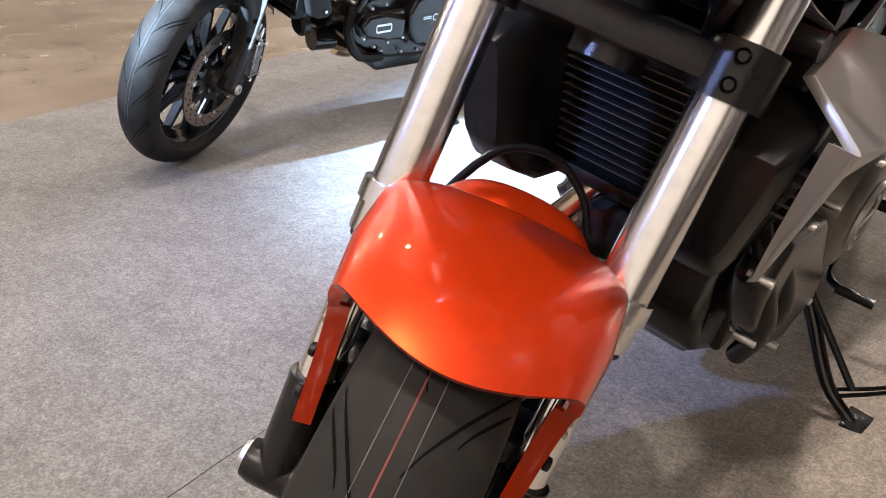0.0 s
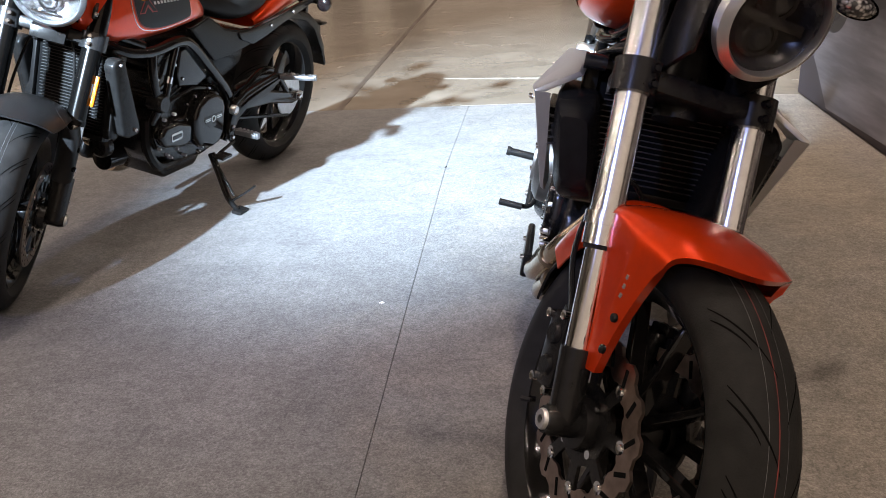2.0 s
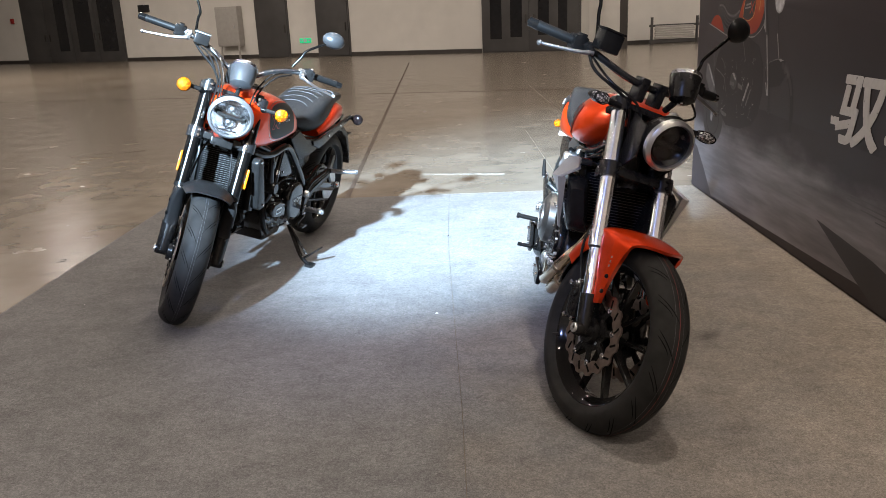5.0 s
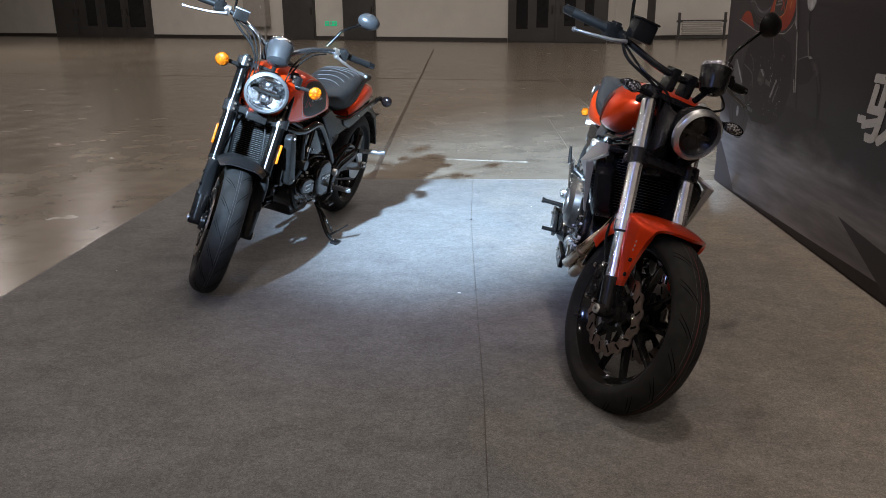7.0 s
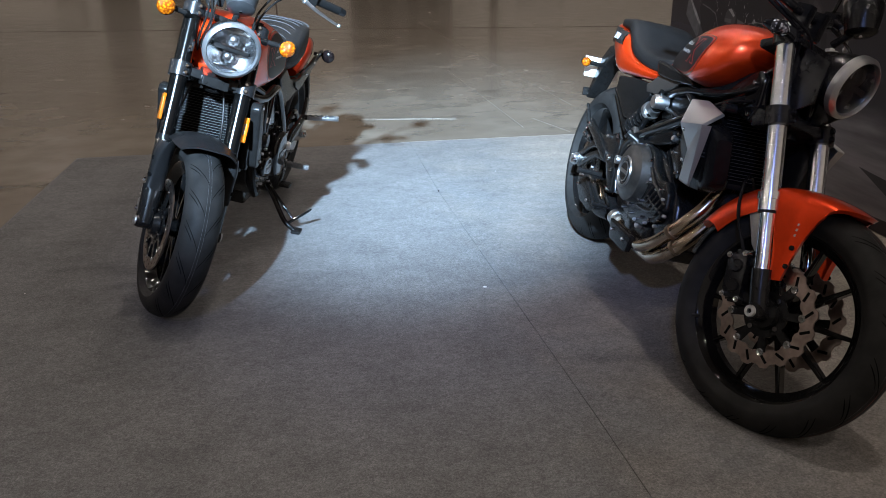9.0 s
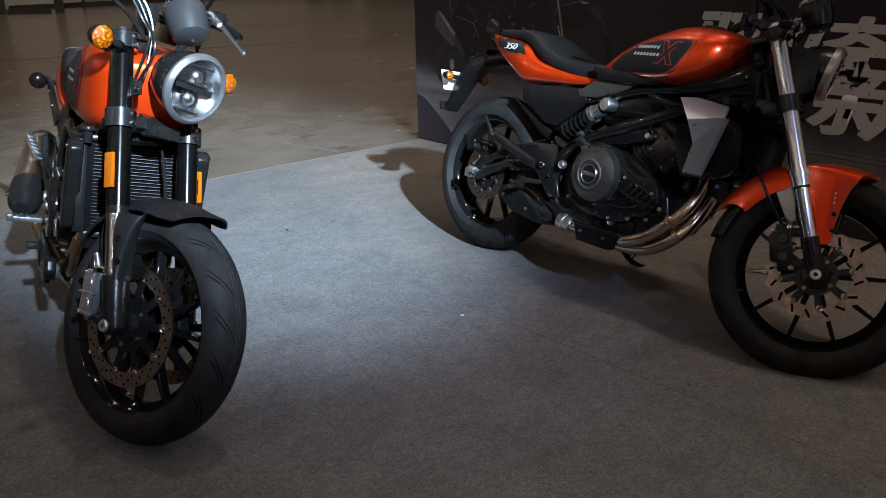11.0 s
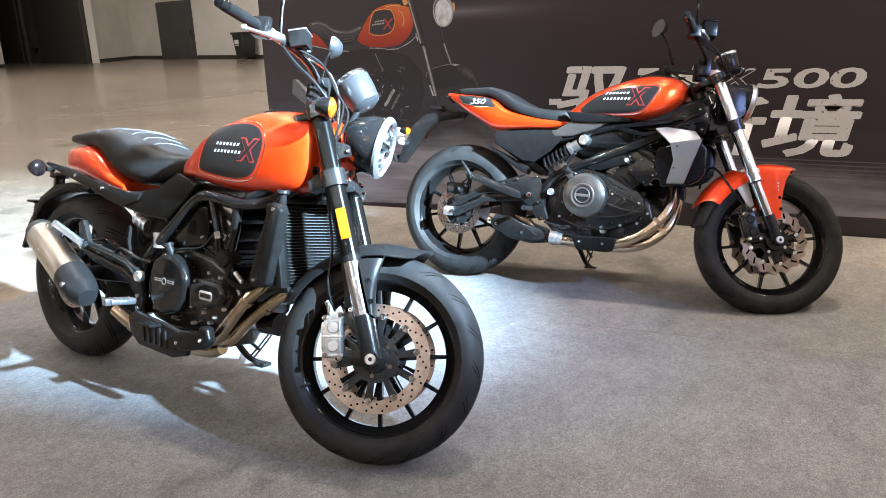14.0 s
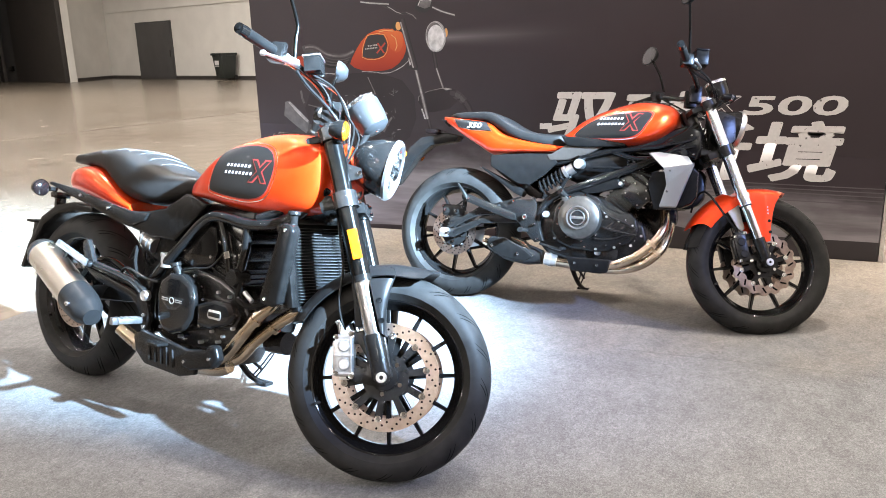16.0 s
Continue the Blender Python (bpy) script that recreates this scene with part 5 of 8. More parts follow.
b.p("air_box", loft([(0.52, 0.60, 0.70, 0.07), (0.58, 0.58, 0.735, 0.095), (0.70, 0.60, 0.745, 0.10), (0.80, 0.66, 0.745, 0.09)], 24, 0.5), BLACKP)
b.p("engine_side_cover", plate([(0.600, 0.555), (0.66, 0.60), (0.78, 0.612), (0.795, 0.575), (0.70, 0.545), (0.64, 0.535)], -0.135, -0.115, 0.008, 3), BLACKP)
b.p("sensor", rod((0.79, -0.11, 0.585), (0.79, -0.135, 0.592), 0.009, 10), ALU)
cable(b.p, [(0.58, -0.13, 0.53), (0.63, -0.14, 0.585), (0.72, -0.135, 0.63), (0.86, -0.12, 0.665)], 0.005)
cable(b.p, [(0.66, -0.12, 0.655), (0.80, -0.13, 0.655), (0.93, -0.11, 0.62), (0.96, -0.09, 0.54)], 0.007)
cable(b.p, [(0.90, 0.10, 0.60), (0.93, 0.13, 0.52), (0.90, 0.13, 0.44)], 0.011)

# exhaust
b.p("exhaust_header", tube([(0.890, -0.022, 0.535), (0.955, -0.030, 0.510), (0.980, -0.062, 0.450), (0.972, -0.102, 0.390), (0.935, -0.122, 0.335), (0.88, -0.136, 0.282), (0.80, -0.140, 0.243), (0.70, -0.122, 0.228), (0.60, -0.106, 0.225), (0.50, -0.100, 0.228)], 0.0205, 18), EXH)
b.p("exhaust_header", tube([(0.890, 0.040, 0.535), (0.965, 0.028, 0.505), (0.996, -0.018, 0.435), (0.990, -0.085, 0.345), (0.950, -0.112, 0.285), (0.88, -0.118, 0.238), (0.79, -0.108, 0.218), (0.66, -0.098, 0.214), (0.52, -0.096, 0.224)], 0.0205, 18), EXH)
each(b.p, "header_band", [tube([(0.946, -0.1185, 0.350), (0.938, -0.121, 0.339)], 0.0235, 18), tube([(0.968, -0.104, 0.310), (0.961, -0.108, 0.300)], 0.0235, 18)], EXHD)
b.p("header_shield", plate([(0.585, 0.256), (0.785, 0.262), (0.775, 0.205), (0.745, 0.196), (0.615, 0.196)], -0.166, -0.148, 0.008, 3), BLACKP)
each(b.p, "shield_screw", [bolt((x, -0.168, 0.232), 0.006, 0.004) for x in (0.63, 0.73)], CHROME)
b.p("exhaust_joint", merge(rod((0.53, -0.10, 0.228), (0.475, -0.105, 0.232), 0.028, 18), rod((0.505, -0.10, 0.230), (0.495, -0.10, 0.231), 0.033, 18)), ALU)
MU = b.p("silencer", loft([(0.20, 0.262, 0.290, 0.020, -0.120), (0.22, 0.238, 0.312, 0.042, -0.120), (0.30, 0.205, 0.305, 0.056, -0.115), (0.40, 0.195, 0.285, 0.055, -0.105), (0.46, 0.205, 0.268, 0.035, -0.10)], 24, 0.75), MATTE)
b.p("silencer_shield", plate([(0.215, 0.298), (0.30, 0.314), (0.40, 0.268), (0.44, 0.238), (0.40, 0.214), (0.29, 0.222), (0.225, 0.262)], -0.182, -0.166, 0.007, 3), BLACKP, MU)
b.p("silencer_tip", rod((0.205, -0.12, 0.277), (0.18, -0.125, 0.283), 0.017, 16), EXH, MU)
b.p("silencer_band", plate([(0.315, 0.318), (0.38, 0.303), (0.42, 0.27), (0.40, 0.262), (0.33, 0.296)], -0.150, -0.10, 0.004), EXH, MU)
each(b.p, "silencer_screw", [bolt((x, -0.184, z), 0.007, 0.004) for x, z in ((0.245, 0.272), (0.37, 0.245))], CHROME, MU)

# radiator with its silver shrouds
radiator(b, 1.010, 0.118, 0.530, 0.725, -8, 18)
for s in (-1, 1):
    # each shroud is a folded sheet: a side panel that flares outwards to a crease, and a bent top above it
    flare = Matrix(((1, 0, 0, 0), (0, 1, s * 0.33, -s * 0.172), (0, 0, 1, 0), (0, 0, 0, 1)))
    skin = [(0.966, 0.165, 0.508), (1.036, 0.171, 0.512), (1.093, 0.213, 0.688), (0.979, 0.219, 0.667), (0.905, 0.170, 0.727), (0.943, 0.138, 0.735), (1.062, 0.150, 0.722), (0.990, 0.180, 0.600)]
    fold = [(0, 1, 2, 7), (7, 2, 3), (3, 2, 6, 5), (3, 5, 4)]
    rim = [0, 1, 2, 6, 5, 4, 3, 7]
    n = len(skin)
    vs = [(x, s * y, z) for x, y, z in skin] + [(x, s * (y - 0.009), z - 0.006) for x, y, z in skin]
    fs = fold + [tuple(q + n for q in f[::-1]) for f in fold] + [(p, q, q + n, p + n) for p, q in zip(rim, rim[1:] + rim[:1])]
    shr = b.p("radiator_shroud", bevel(bm_mesh(vs, fs), 0.003, 2, 0.35), SILVERP, None, "silver shroud", 28)
    # folded lip along the front edge, narrowing to a point
    lip = []
    for k in range(9):
        t = k / 8
        o, w = Vector((1.093 - 0.057 * t, s * (0.211 - 0.042 * t), 0.686 - 0.174 * t)), 0.022 * (1 - t) ** 0.8 + 0.002
        lip += [o, o + Vector((0.003, -s * w, 0.002)), o + Vector((-0.004, -s * w, 0.0)), o + Vector((-0.006, -s * 0.002, 0))]
    lip_f = [(4 * k + q, 4 * k + (q + 1) % 4, 4 * k + 4 + (q + 1) % 4, 4 * k + 4 + q) for k in range(8) for q in range(4)] + [(0, 1, 2, 3), (35, 34, 33, 32)]
    b.p("shroud_lip", bm_mesh(lip, lip_f), SILVERP, shr)
    for k in range(5):
        o = flare @ Vector((1.055, s * 0.140, 0.600 + 0.011 * k))
        b.p("vent_slit", turned(box(-0.012, 0.012, -0.010, 0.010, -0.0015, 0.0015), Matrix.Translation(o)), SILVERG, shr)
    b.p("shroud_inner", turned(plate([(0.93, 0.650), (1.05, 0.655), (1.07, 0.63), (1.035, 0.50), (0.94, 0.49), (0.91, 0.60)], s * 0.118, s * 0.142, 0.006), flare), BLACKP, shr)
    b.p("radiator_scoop", turned(loft([(0.98, 0.50, 0.690, 0.034, s * 0.112), (1.05, 0.505, 0.690, 0.036, s * 0.118), (1.088, 0.525, 0.680, 0.034, s * 0.122), (1.108, 0.555, 0.660, 0.022, s * 0.124)], 20, 0.30), Matrix(((1, 0, 0, 0), (0, 1, s * 0.20, -s * 0.112), (0, 0, 1, 0), (0, 0, 0, 1)))), BLACKP, shr)
    each(b.p, "shroud_screw", [turned(bolt((x, s * 0.1725, z), 0.005, 0.003, "y", s), flare) for x, z in ((1.005, 0.655), (0.996, 0.57))], CHROME, shr)
    b.p("knob", merge(rod((1.043, s * 0.11, 0.737), (1.043, s * 0.145, 0.737), 0.013, 14), rod((0.99, s * 0.11, 0.742), (1.043, s * 0.115, 0.738), 0.007, 8)), MATTE)
for s in (-1, 1):
    nc = b.p("neck_cover", plate([(0.895, 0.742), (0.965, 0.800), (1.055, 0.850), (1.095, 0.835), (1.105, 0.760), (1.085, 0.712), (1.02, 0.725), (0.955, 0.722)], s * 0.060, s * 0.088, 0.010, 3), GLOSSB)
    each(b.p, "neck_bolt", [bolt((x, s * 0.090, z), 0.006, 0.004, "y", s) for x, z in ((0.96, 0.762), (1.06, 0.815), (1.075, 0.735))], CHROME, nc)
    cable(b.p, [(0.93, s * 0.10, 0.76), (1.00, s * 0.105, 0.775), (1.07, s * 0.09, 0.80), (1.10, s * 0.06, 0.84)], 0.005)
    cable(b.p, [(0.80, s * 0.14, 0.66), (0.90, s * 0.135, 0.70), (1.00, s * 0.12, 0.745), (1.08, s * 0.09, 0.77)], 0.0045)
    # ridges, hose stubs and bolts of the crankcase
    b.p("case_ridge", tube([(0.715, s * 0.136, 0.475), (0.765, s * 0.139, 0.445), (0.82, s * 0.139, 0.428), (0.88, s * 0.137, 0.402)], 0.0055, 8), ENGG, EN)
    b.p("case_ridge", tube([(0.70, s * 0.137, 0.345), (0.77, s * 0.139, 0.350), (0.84, s * 0.138, 0.372)], 0.005, 8), ENG, EN)
    b.p("drain_plug", bolt((0.715, s * 0.118, 0.285), 0.013, 0.012, "y", s), ALU, EN)
    for x in (0.60, 0.74):
        b.p("case_foot", box(x, x + 0.065, s * 0.10 - 0.02, s * 0.10 + 0.02, 0.24, 0.305, 0.008), ENG, EN)
    each(b.p, "case_stud", [bolt((x, s * 0.137, z), 0.005, 0.007, "y", s) for x, z in ((0.735, 0.46), (0.83, 0.438), (0.875, 0.352), (0.815, 0.335), (0.755, 0.322), (0.66, 0.305), (0.60, 0.305))], CHROME, EN)
    b.p("head_cover", plate([(0.79, 0.545), (0.85, 0.615), (0.905, 0.585), (0.925, 0.535), (0.875, 0.485)], s * 0.105, s * 0.128, 0.008, 2), ENG, EN)
    each(b.p, "head_stud", [bolt((x, s * 0.130, z), 0.0055, 0.005, "y", s) for x, z in ((0.815, 0.553), (0.853, 0.597), (0.902, 0.57), (0.905, 0.535), (0.87, 0.505))], CHROME, EN)
    b.p("plug_lead", tube([(0.86, s * 0.09, 0.625), (0.87, s * 0.12, 0.655), (0.83, s * 0.125, 0.69)], 0.006, 8), BLACKP)
    b.p("frame_gusset", plate([(0.585, 0.545), (0.66, 0.590), (0.67, 0.565), (0.60, 0.515)], s * 0.120, s * 0.130, 0.003), GLOSSB)
b.p("horn", lathe([(0, 0.02), (0.03, 0.02), (0.038, 0.012), (0.038, -0.008), (0.02, -0.02)], (1.0, 0.0, 0.465), 24, "x"), MATTE)
b.p("tank_underside", loft([(0.70, 0.735, 0.775, 0.09), (0.85, 0.735, 0.775, 0.10), (0.97, 0.745, 0.84, 0.07), (1.04, 0.76, 0.87, 0.04)], 20, 0.5), BLACKP)
cable(b.p, [(1.0, -0.07, 0.78), (0.93, -0.11, 0.755), (0.86, -0.12, 0.745)], 0.006)
side_stand(b, (0.505, 0.13, 0.24), (0.566, 0.300, 0.0755))

# ---- the larger bike with the dark fork ----
a = Bike("orange and black roadster motorcycle leaning on its side stand", (-0.815, 1.459), -101.65, 13.2, 0.0, 30.2, 1.452, 0.2935, 22.5)
wheel(a, True, 12, 0.118, 0.150, False, ((0.05, 0.006, CHALK), (-0.10, 0.006, CHALK)))
wheel(a, False, 10, 0.158, 0.122, False, ())
fork(a, 0.108, DARKCHR, SLIDER, 0.10, 0.275, 0.715, 0.505, 0.0275, 0.0262, False)
cylinder_head_light(a, Vector((1.358, 0.0, 0.889)), 0.089, 0.125, RING, 0.012, False, 0.006, BUCKET)
dial(a, Vector((1.252, 0.004, 1.046)), 0.054, 0.092, -42, SILVERG)
handlebar(a, [(1.000, -0.415, 1.098), (1.040, -0.27, 1.105), (1.115, -0.14, 1.085), (1.150, -0.06, 1.045), (1.152, 0.0, 1.035), (1.150, 0.06, 1.045), (1.115, 0.14, 1.085), (1.035, 0.27, 1.105), (0.975, 0.425, 1.096)], 0.125, material=BARM, perch_mat=ALU, lever_mat=ALU)
a.f("bar_clamp", merge(box(1.125, 1.18, -0.055, -0.025, 0.98, 1.06, 0.006), box(1.125, 1.18, 0.025, 0.055, 0.98, 1.06, 0.006)), MATTE)
ARES = Matrix.Translation((1.120, -0.185, 1.112)) @ Matrix.Rotation(radians(-14), 4, "Y")
RESA = a.f("brake_reservoir", turned(box(-0.024, 0.024, -0.030, 0.030, -0.024, 0.020, 0.005), ARES), BLACKP)
a.f("reservoir_frame", turned(box(-0.026, 0.026, -0.032, 0.032, 0.020, 0.025, 0.002), ARES), ALU, RESA)
a.f("reservoir_cap", turned(box(-0.022, 0.022, -0.028, 0.028, 0.024, 0.029, 0.002), ARES), BLACKP, RESA)
mirror(a, (1.07, -0.215, 1.12), (1.06, -0.225, 1.22), (1.02, -0.30, 1.33), 12, 0.062, 0.045, SILVERG)
mirror(a, (1.07, 0.205, 1.12), (1.06, 0.25, 1.21), (1.045, 0.345, 1.285), 9, 0.052, 0.036, SILVERG)
for s in (-1, 1):
    turn_signal(a.f, (1.245, s * 0.205, 0.935), s, 0.029)
    a.f("signal_bracket", rod((1.205, s * 0.105, 0.925), (1.215, s * 0.14, 0.93), 0.013, 12), DARKCHR)
    rf = a.f("side_reflector", turned(box(-0.014, 0.014, -0.005, 0.005, -0.043, 0.043, 0.003), Matrix.Translation((1.315, s * 0.140, 0.640)) @ Matrix.Rotation(-a.rake, 4, "Y")), AMBERP, None, "amber side reflector")
    a.f("reflector_mount", turned(box(-0.010, 0.010, -0.004, 0.004, -0.02, 0.02, 0.002), Matrix.Translation((1.315, s * 0.132, 0.640)) @ Matrix.Rotation(-a.rake, 4, "Y")), BLACKP, rf)
# cable bundle between bars and headlight
for k, (y0, x1, z1) in enumerate(((-0.19, 1.285, 0.97), (-0.16, 1.30, 0.95), (-0.13, 1.27, 0.93), (0.16, 1.30, 0.96), (0.19, 1.27, 0.94))):
    a.f("control_cable", tube([(1.10, y0 * 1.1, 1.09), (1.175, y0 * 0.75, 1.070), (1.215, y0 * 0.50, 1.01), (x1 - 0.045, y0 * 0.42, z1), (1.225, y0 * 0.4, 0.86), (1.16, y0 * 0.2, 0.76)], 0.0036, 8, 5), STEEL if k == 2 else BLACKP)
a.f("switch_cable", tube([(1.08, -0.21, 1.085), (1.11, -0.17, 1.055), (1.16, -0.11, 1.02), (1.21, -0.07, 0.97)], 0.005, 8, 5), BLACKP)
a.f("headlight_bracket", merge(plate([(1.205, 0.875), (1.285, 0.862), (1.295, 0.835), (1.25, 0.815), (1.215, 0.825)], -0.105, -0.097, 0.002), plate([(1.205, 0.875), (1.285, 0.862), (1.295, 0.835), (1.25, 0.815), (1.215, 0.825)], 0.097, 0.105, 0.002), box(1.16, 1.26, -0.07, 0.07, 0.745, 0.775, 0.005)), MATTE)
a.f("yoke_cover", plate([(1.235, 0.79), (1.30, 0.775), (1.31, 0.745), (1.27, 0.735), (1.24, 0.75)], -0.045, 0.045, 0.006), MATTE)
each(a.f, "bracket_bolt", [bolt((1.285, s * 0.107, 0.845), 0.007, 0.004, "y", s) for s in (-1, 1)], CHROME)
# front mudguard
FA = a.f("front_fender", arc_fender(a, 0.322, 78, 156, 0.104, 0.004, sweep=0.09, half2=0.084, lip=0.012), GREYP, None, "dark grey plastic mudguard")
for s in (-1, 1):
    a.f("fork_guard", fork_guard(a, s, 0.108, 0.105), GREYP, FA)
    each(a.f, "guard_screw", [turned(lathe([(0, 0.002), (0.005, 0.002), (0.0075, 0.0035), (0.008, -0.003)], (0, 0, 0), 12, "x"), Matrix.Translation(a.leg(q, s * 0.1345, f)) @ Matrix.Rotation(radians(s * 78), 4, "Z")) for q, f in ((0.150, 0.033), (0.205, 0.038))], DEEPBLACK, FA)
    fender_leg(a, [(1.300, 0.565), (1.36, 0.575), (1.375, 0.54), (1.365, 0.42), (1.345, 0.415), (1.325, 0.50)], s * 0.072, s * 0.008, GREYP, "fender_brace", FA)
    caliper(a, s * 0.092, (1.335, 0.335), CALIP, -10, True)
    a.f("caliper_carrier", plate([(1.345, 0.40), (1.375, 0.41), (1.43, 0.36), (1.455, 0.315), (1.455, 0.275), (1.42, 0.265), (1.35, 0.272), (1.345, 0.29), (1.40, 0.30), (1.40, 0.335)], s * 0.088, s * 0.106, 0.005), MATTE)
    a.f("hub_cover", lathe([(0.018, s * 0.092), (0.036, s * 0.090), (0.041, s * 0.070), (0.034, s * 0.055)], a.axle, 24), MATTE)
    a.f("sensor_ring", lathe([(0.040, s * 0.073), (0.052, s * 0.073), (0.052, s * 0.071), (0.040, s * 0.071)], a.axle, 48, closed=True), MATTE)
    cable(a.f, [(1.32, s * 0.08, 0.40), (1.29, s * 0.085, 0.47), (1.28, s * 0.08, 0.58), (1.24, s * 0.06, 0.70), (1.22, s * 0.03, 0.76)], 0.004, name="brake_hose")
    a.f("hose_fitting", rod((1.325, s * 0.09, 0.385), (1.295, s * 0.09, 0.425), 0.007, 10), ALU)

# tank, seat and tail
TA = [(0.660, 0.740, 0.758, 0.08), (0.70, 0.735, 0.785, 0.124), (0.76, 0.730, 0.836, 0.147), (0.82, 0.722, 0.886, 0.156), (0.90, 0.710, 0.926, 0.158), (1.01, 0.704, 0.956, 0.155), (1.10, 0.708, 0.962, 0.148), (1.16, 0.722, 0.955, 0.138), (1.20, 0.742, 0.944, 0.122), (1.226, 0.778, 0.932, 0.098), (1.24, 0.830, 0.915, 0.06)]
TKA = a.p("fuel_tank", loft(dense(TA), 52, 0.55, 0.44), PAINT)
ya = flank(TA, 0.55, 0.44)
for s in (-1, 1):
    po = [(0.823, 0.772), (0.826, 0.800), (0.848, 0.862), (0.862, 0.895), (0.93, 0.908), (1.01, 0.916), (1.070, 0.905), (1.090, 0.868), (1.080, 0.818), (1.058, 0.768), (0.99, 0.752), (0.90, 0.757), (0.84, 0.766)]
    scl = lambda k: [(0.935 + (x - 0.935) * k, 0.836 + (z - 0.836) * (1 + (k - 1) * 1.7)) for x, z in po]
    a.p("panel_outline", tank_panel(scl(1.075), ya, s, 0, 0.0008), STEEL, TKA)
    a.p("panel_gap", tank_panel(scl(1.058), ya, s, 0, 0.0013), PAINT, TKA)
    a.p("panel_red_line", tank_panel(scl(1.022), ya, s, 0, 0.0018), REDP, TKA)
    a.p("tank_badge", tank_panel(po, ya, s, 0, 0.0026), PANEL, TKA)
    logo(a, ya, s, 0.985, 0.838, 0.175, TKA)
    a.p("tank_front_cover", plate([(1.16, 0.88), (1.215, 0.87), (1.235, 0.80), (1.20, 0.745), (1.15, 0.74)], s * 0.055, s * 0.085, 0.01, 3), GLOSSB)
a.p("fuel_cap", turned(merge(lathe([(0, 0.010), (0.030, 0.010), (0.034, 0.006), (0.036, -0.004)], (0, 0, 0), 32, "z"), lathe([(0.040, 0.003), (0.047, 0.003), (0.049, -0.004), (0.038, -0.004)], (0, 0, 0), 32, "z", closed=True)), Matrix.Translation((0.985, 0, 0.958))), GREYP, TKA)
SA = [(-0.078, 0.808, 0.828, 0.050), (-0.055, 0.804, 0.842, 0.070), (0.04, 0.800, 0.855, 0.088), (0.13, 0.795, 0.868, 0.104), (0.20, 0.780, 0.874, 0.120), (0.26, 0.745, 0.876, 0.130), (0.33, 0.705, 0.868, 0.134), (0.42, 0.690, 0.838, 0.130), (0.50, 0.695, 0.812, 0.114), (0.58, 0.718, 0.800, 0.092), (0.66, 0.750, 0.800, 0.064)]
SE = a.p("seat", loft(dense(SA), 40, 0.58), SEATM, None, "grey-black ribbed seat")
ssd = dense(SA)
ztop = lambda x: float(np.interp(x, [q[0] for q in ssd], [q[2] for q in ssd]))
whalf = lambda x: float(np.interp(x, [q[0] for q in ssd], [q[3] for q in ssd]))


def seat_top(x, y):
    """Height of the seat's skin above a place."""
    z0 = float(np.interp(x, [q[0] for q in ssd], [q[1] for q in ssd]))
    z1, w = ztop(x), whalf(x)
    ca = min(0.999, abs(y) / w) ** (1 / 0.58)
    return (z0 + z1) / 2 + (z1 - z0) / 2 * (1 - ca * ca) ** 0.29


for k, x in enumerate((0.255, 0.305, 0.355, 0.405, 0.455)):
    half = 0.098 - 0.007 * k
    a.p("seat_rib", tube([(x - 0.030 * (1 - (y / half) ** 2) , y, seat_top(x - 0.030 * (1 - (y / half) ** 2), y) + 0.0012) for y in [half * q / 8 for q in range(-8, 9)]], 0.0010, 6, 2), STITCH, SE)
for x in (0.055, 0.070):
    a.p("seat_seam", tube([(x + 0.13 * abs(y / 0.112) ** 2, y, seat_top(x + 0.13 * abs(y / 0.112) ** 2, y) + 0.001) for y in [0.112 * q / 10 for q in range(-10, 11)]], 0.0016, 6, 2), STITCH, SE)
TAILA = [(-0.115, 0.728, 0.750, 0.040), (-0.08, 0.715, 0.772, 0.070), (-0.01, 0.698, 0.795, 0.108), (0.07, 0.692, 0.808, 0.126), (0.15, 0.682, 0.804, 0.134), (0.23, 0.670, 0.772, 0.136), (0.31, 0.660, 0.730, 0.132), (0.37, 0.655, 0.695, 0.12)]
a.p("tail_cover", loft(dense(TAILA), 32, 0.6), PAINT)
for s in (-1, 1):
    strut = a.p("fender_strut", plate([(-0.085, 0.722), (-0.07, 0.732), (0.10, 0.715), (0.26, 0.690), (0.42, 0.668), (0.52, 0.668), (0.50, 0.640), (0.42, 0.612), (0.33, 0.628), (0.20, 0.660), (0.05, 0.690)], s * 0.136, s * 0.152, 0.005), MATTE)
    each(a.p, "strut_bolt", [bolt((x, s * 0.154, z), 0.007, 0.005, "y", s) for x, z in ((0.13, 0.695), (0.30, 0.665))], CHROME, strut)
    a.p("side_cover", plate([(0.410, 0.665), (0.50, 0.672), (0.598, 0.692), (0.696, 0.748), (0.80, 0.722), (0.73, 0.655), (0.655, 0.590), (0.54, 0.592), (0.41, 0.612)], s * 0.116, s * 0.144, 0.008, 3), BLACKP)
    turn_signal(a.p, (-0.085, s * 0.178, 0.705), s, 0.031, True)
RF = a.p("rear_fender", plate([(0.08, 0.655), (-0.05, 0.660), (-0.16, 0.640), (-0.26, 0.585), (-0.345, 0.47), (-0.39, 0.37), (-0.375, 0.365), (-0.32, 0.455), (-0.24, 0.555), (-0.15, 0.605), (-0.04, 0.628), (0.08, 0.63)], -0.075, 0.075, 0.008), BLACKP)
a.p("plate_bracket", merge(box(-0.40, -0.345, -0.055, 0.055, 0.552, 0.562, 0.003), plate([(-0.42, 0.56), (-0.34, 0.56), (-0.40, 0.44), (-0.45, 0.40)], -0.012, 0.012, 0.003)), BLACKP, RF)
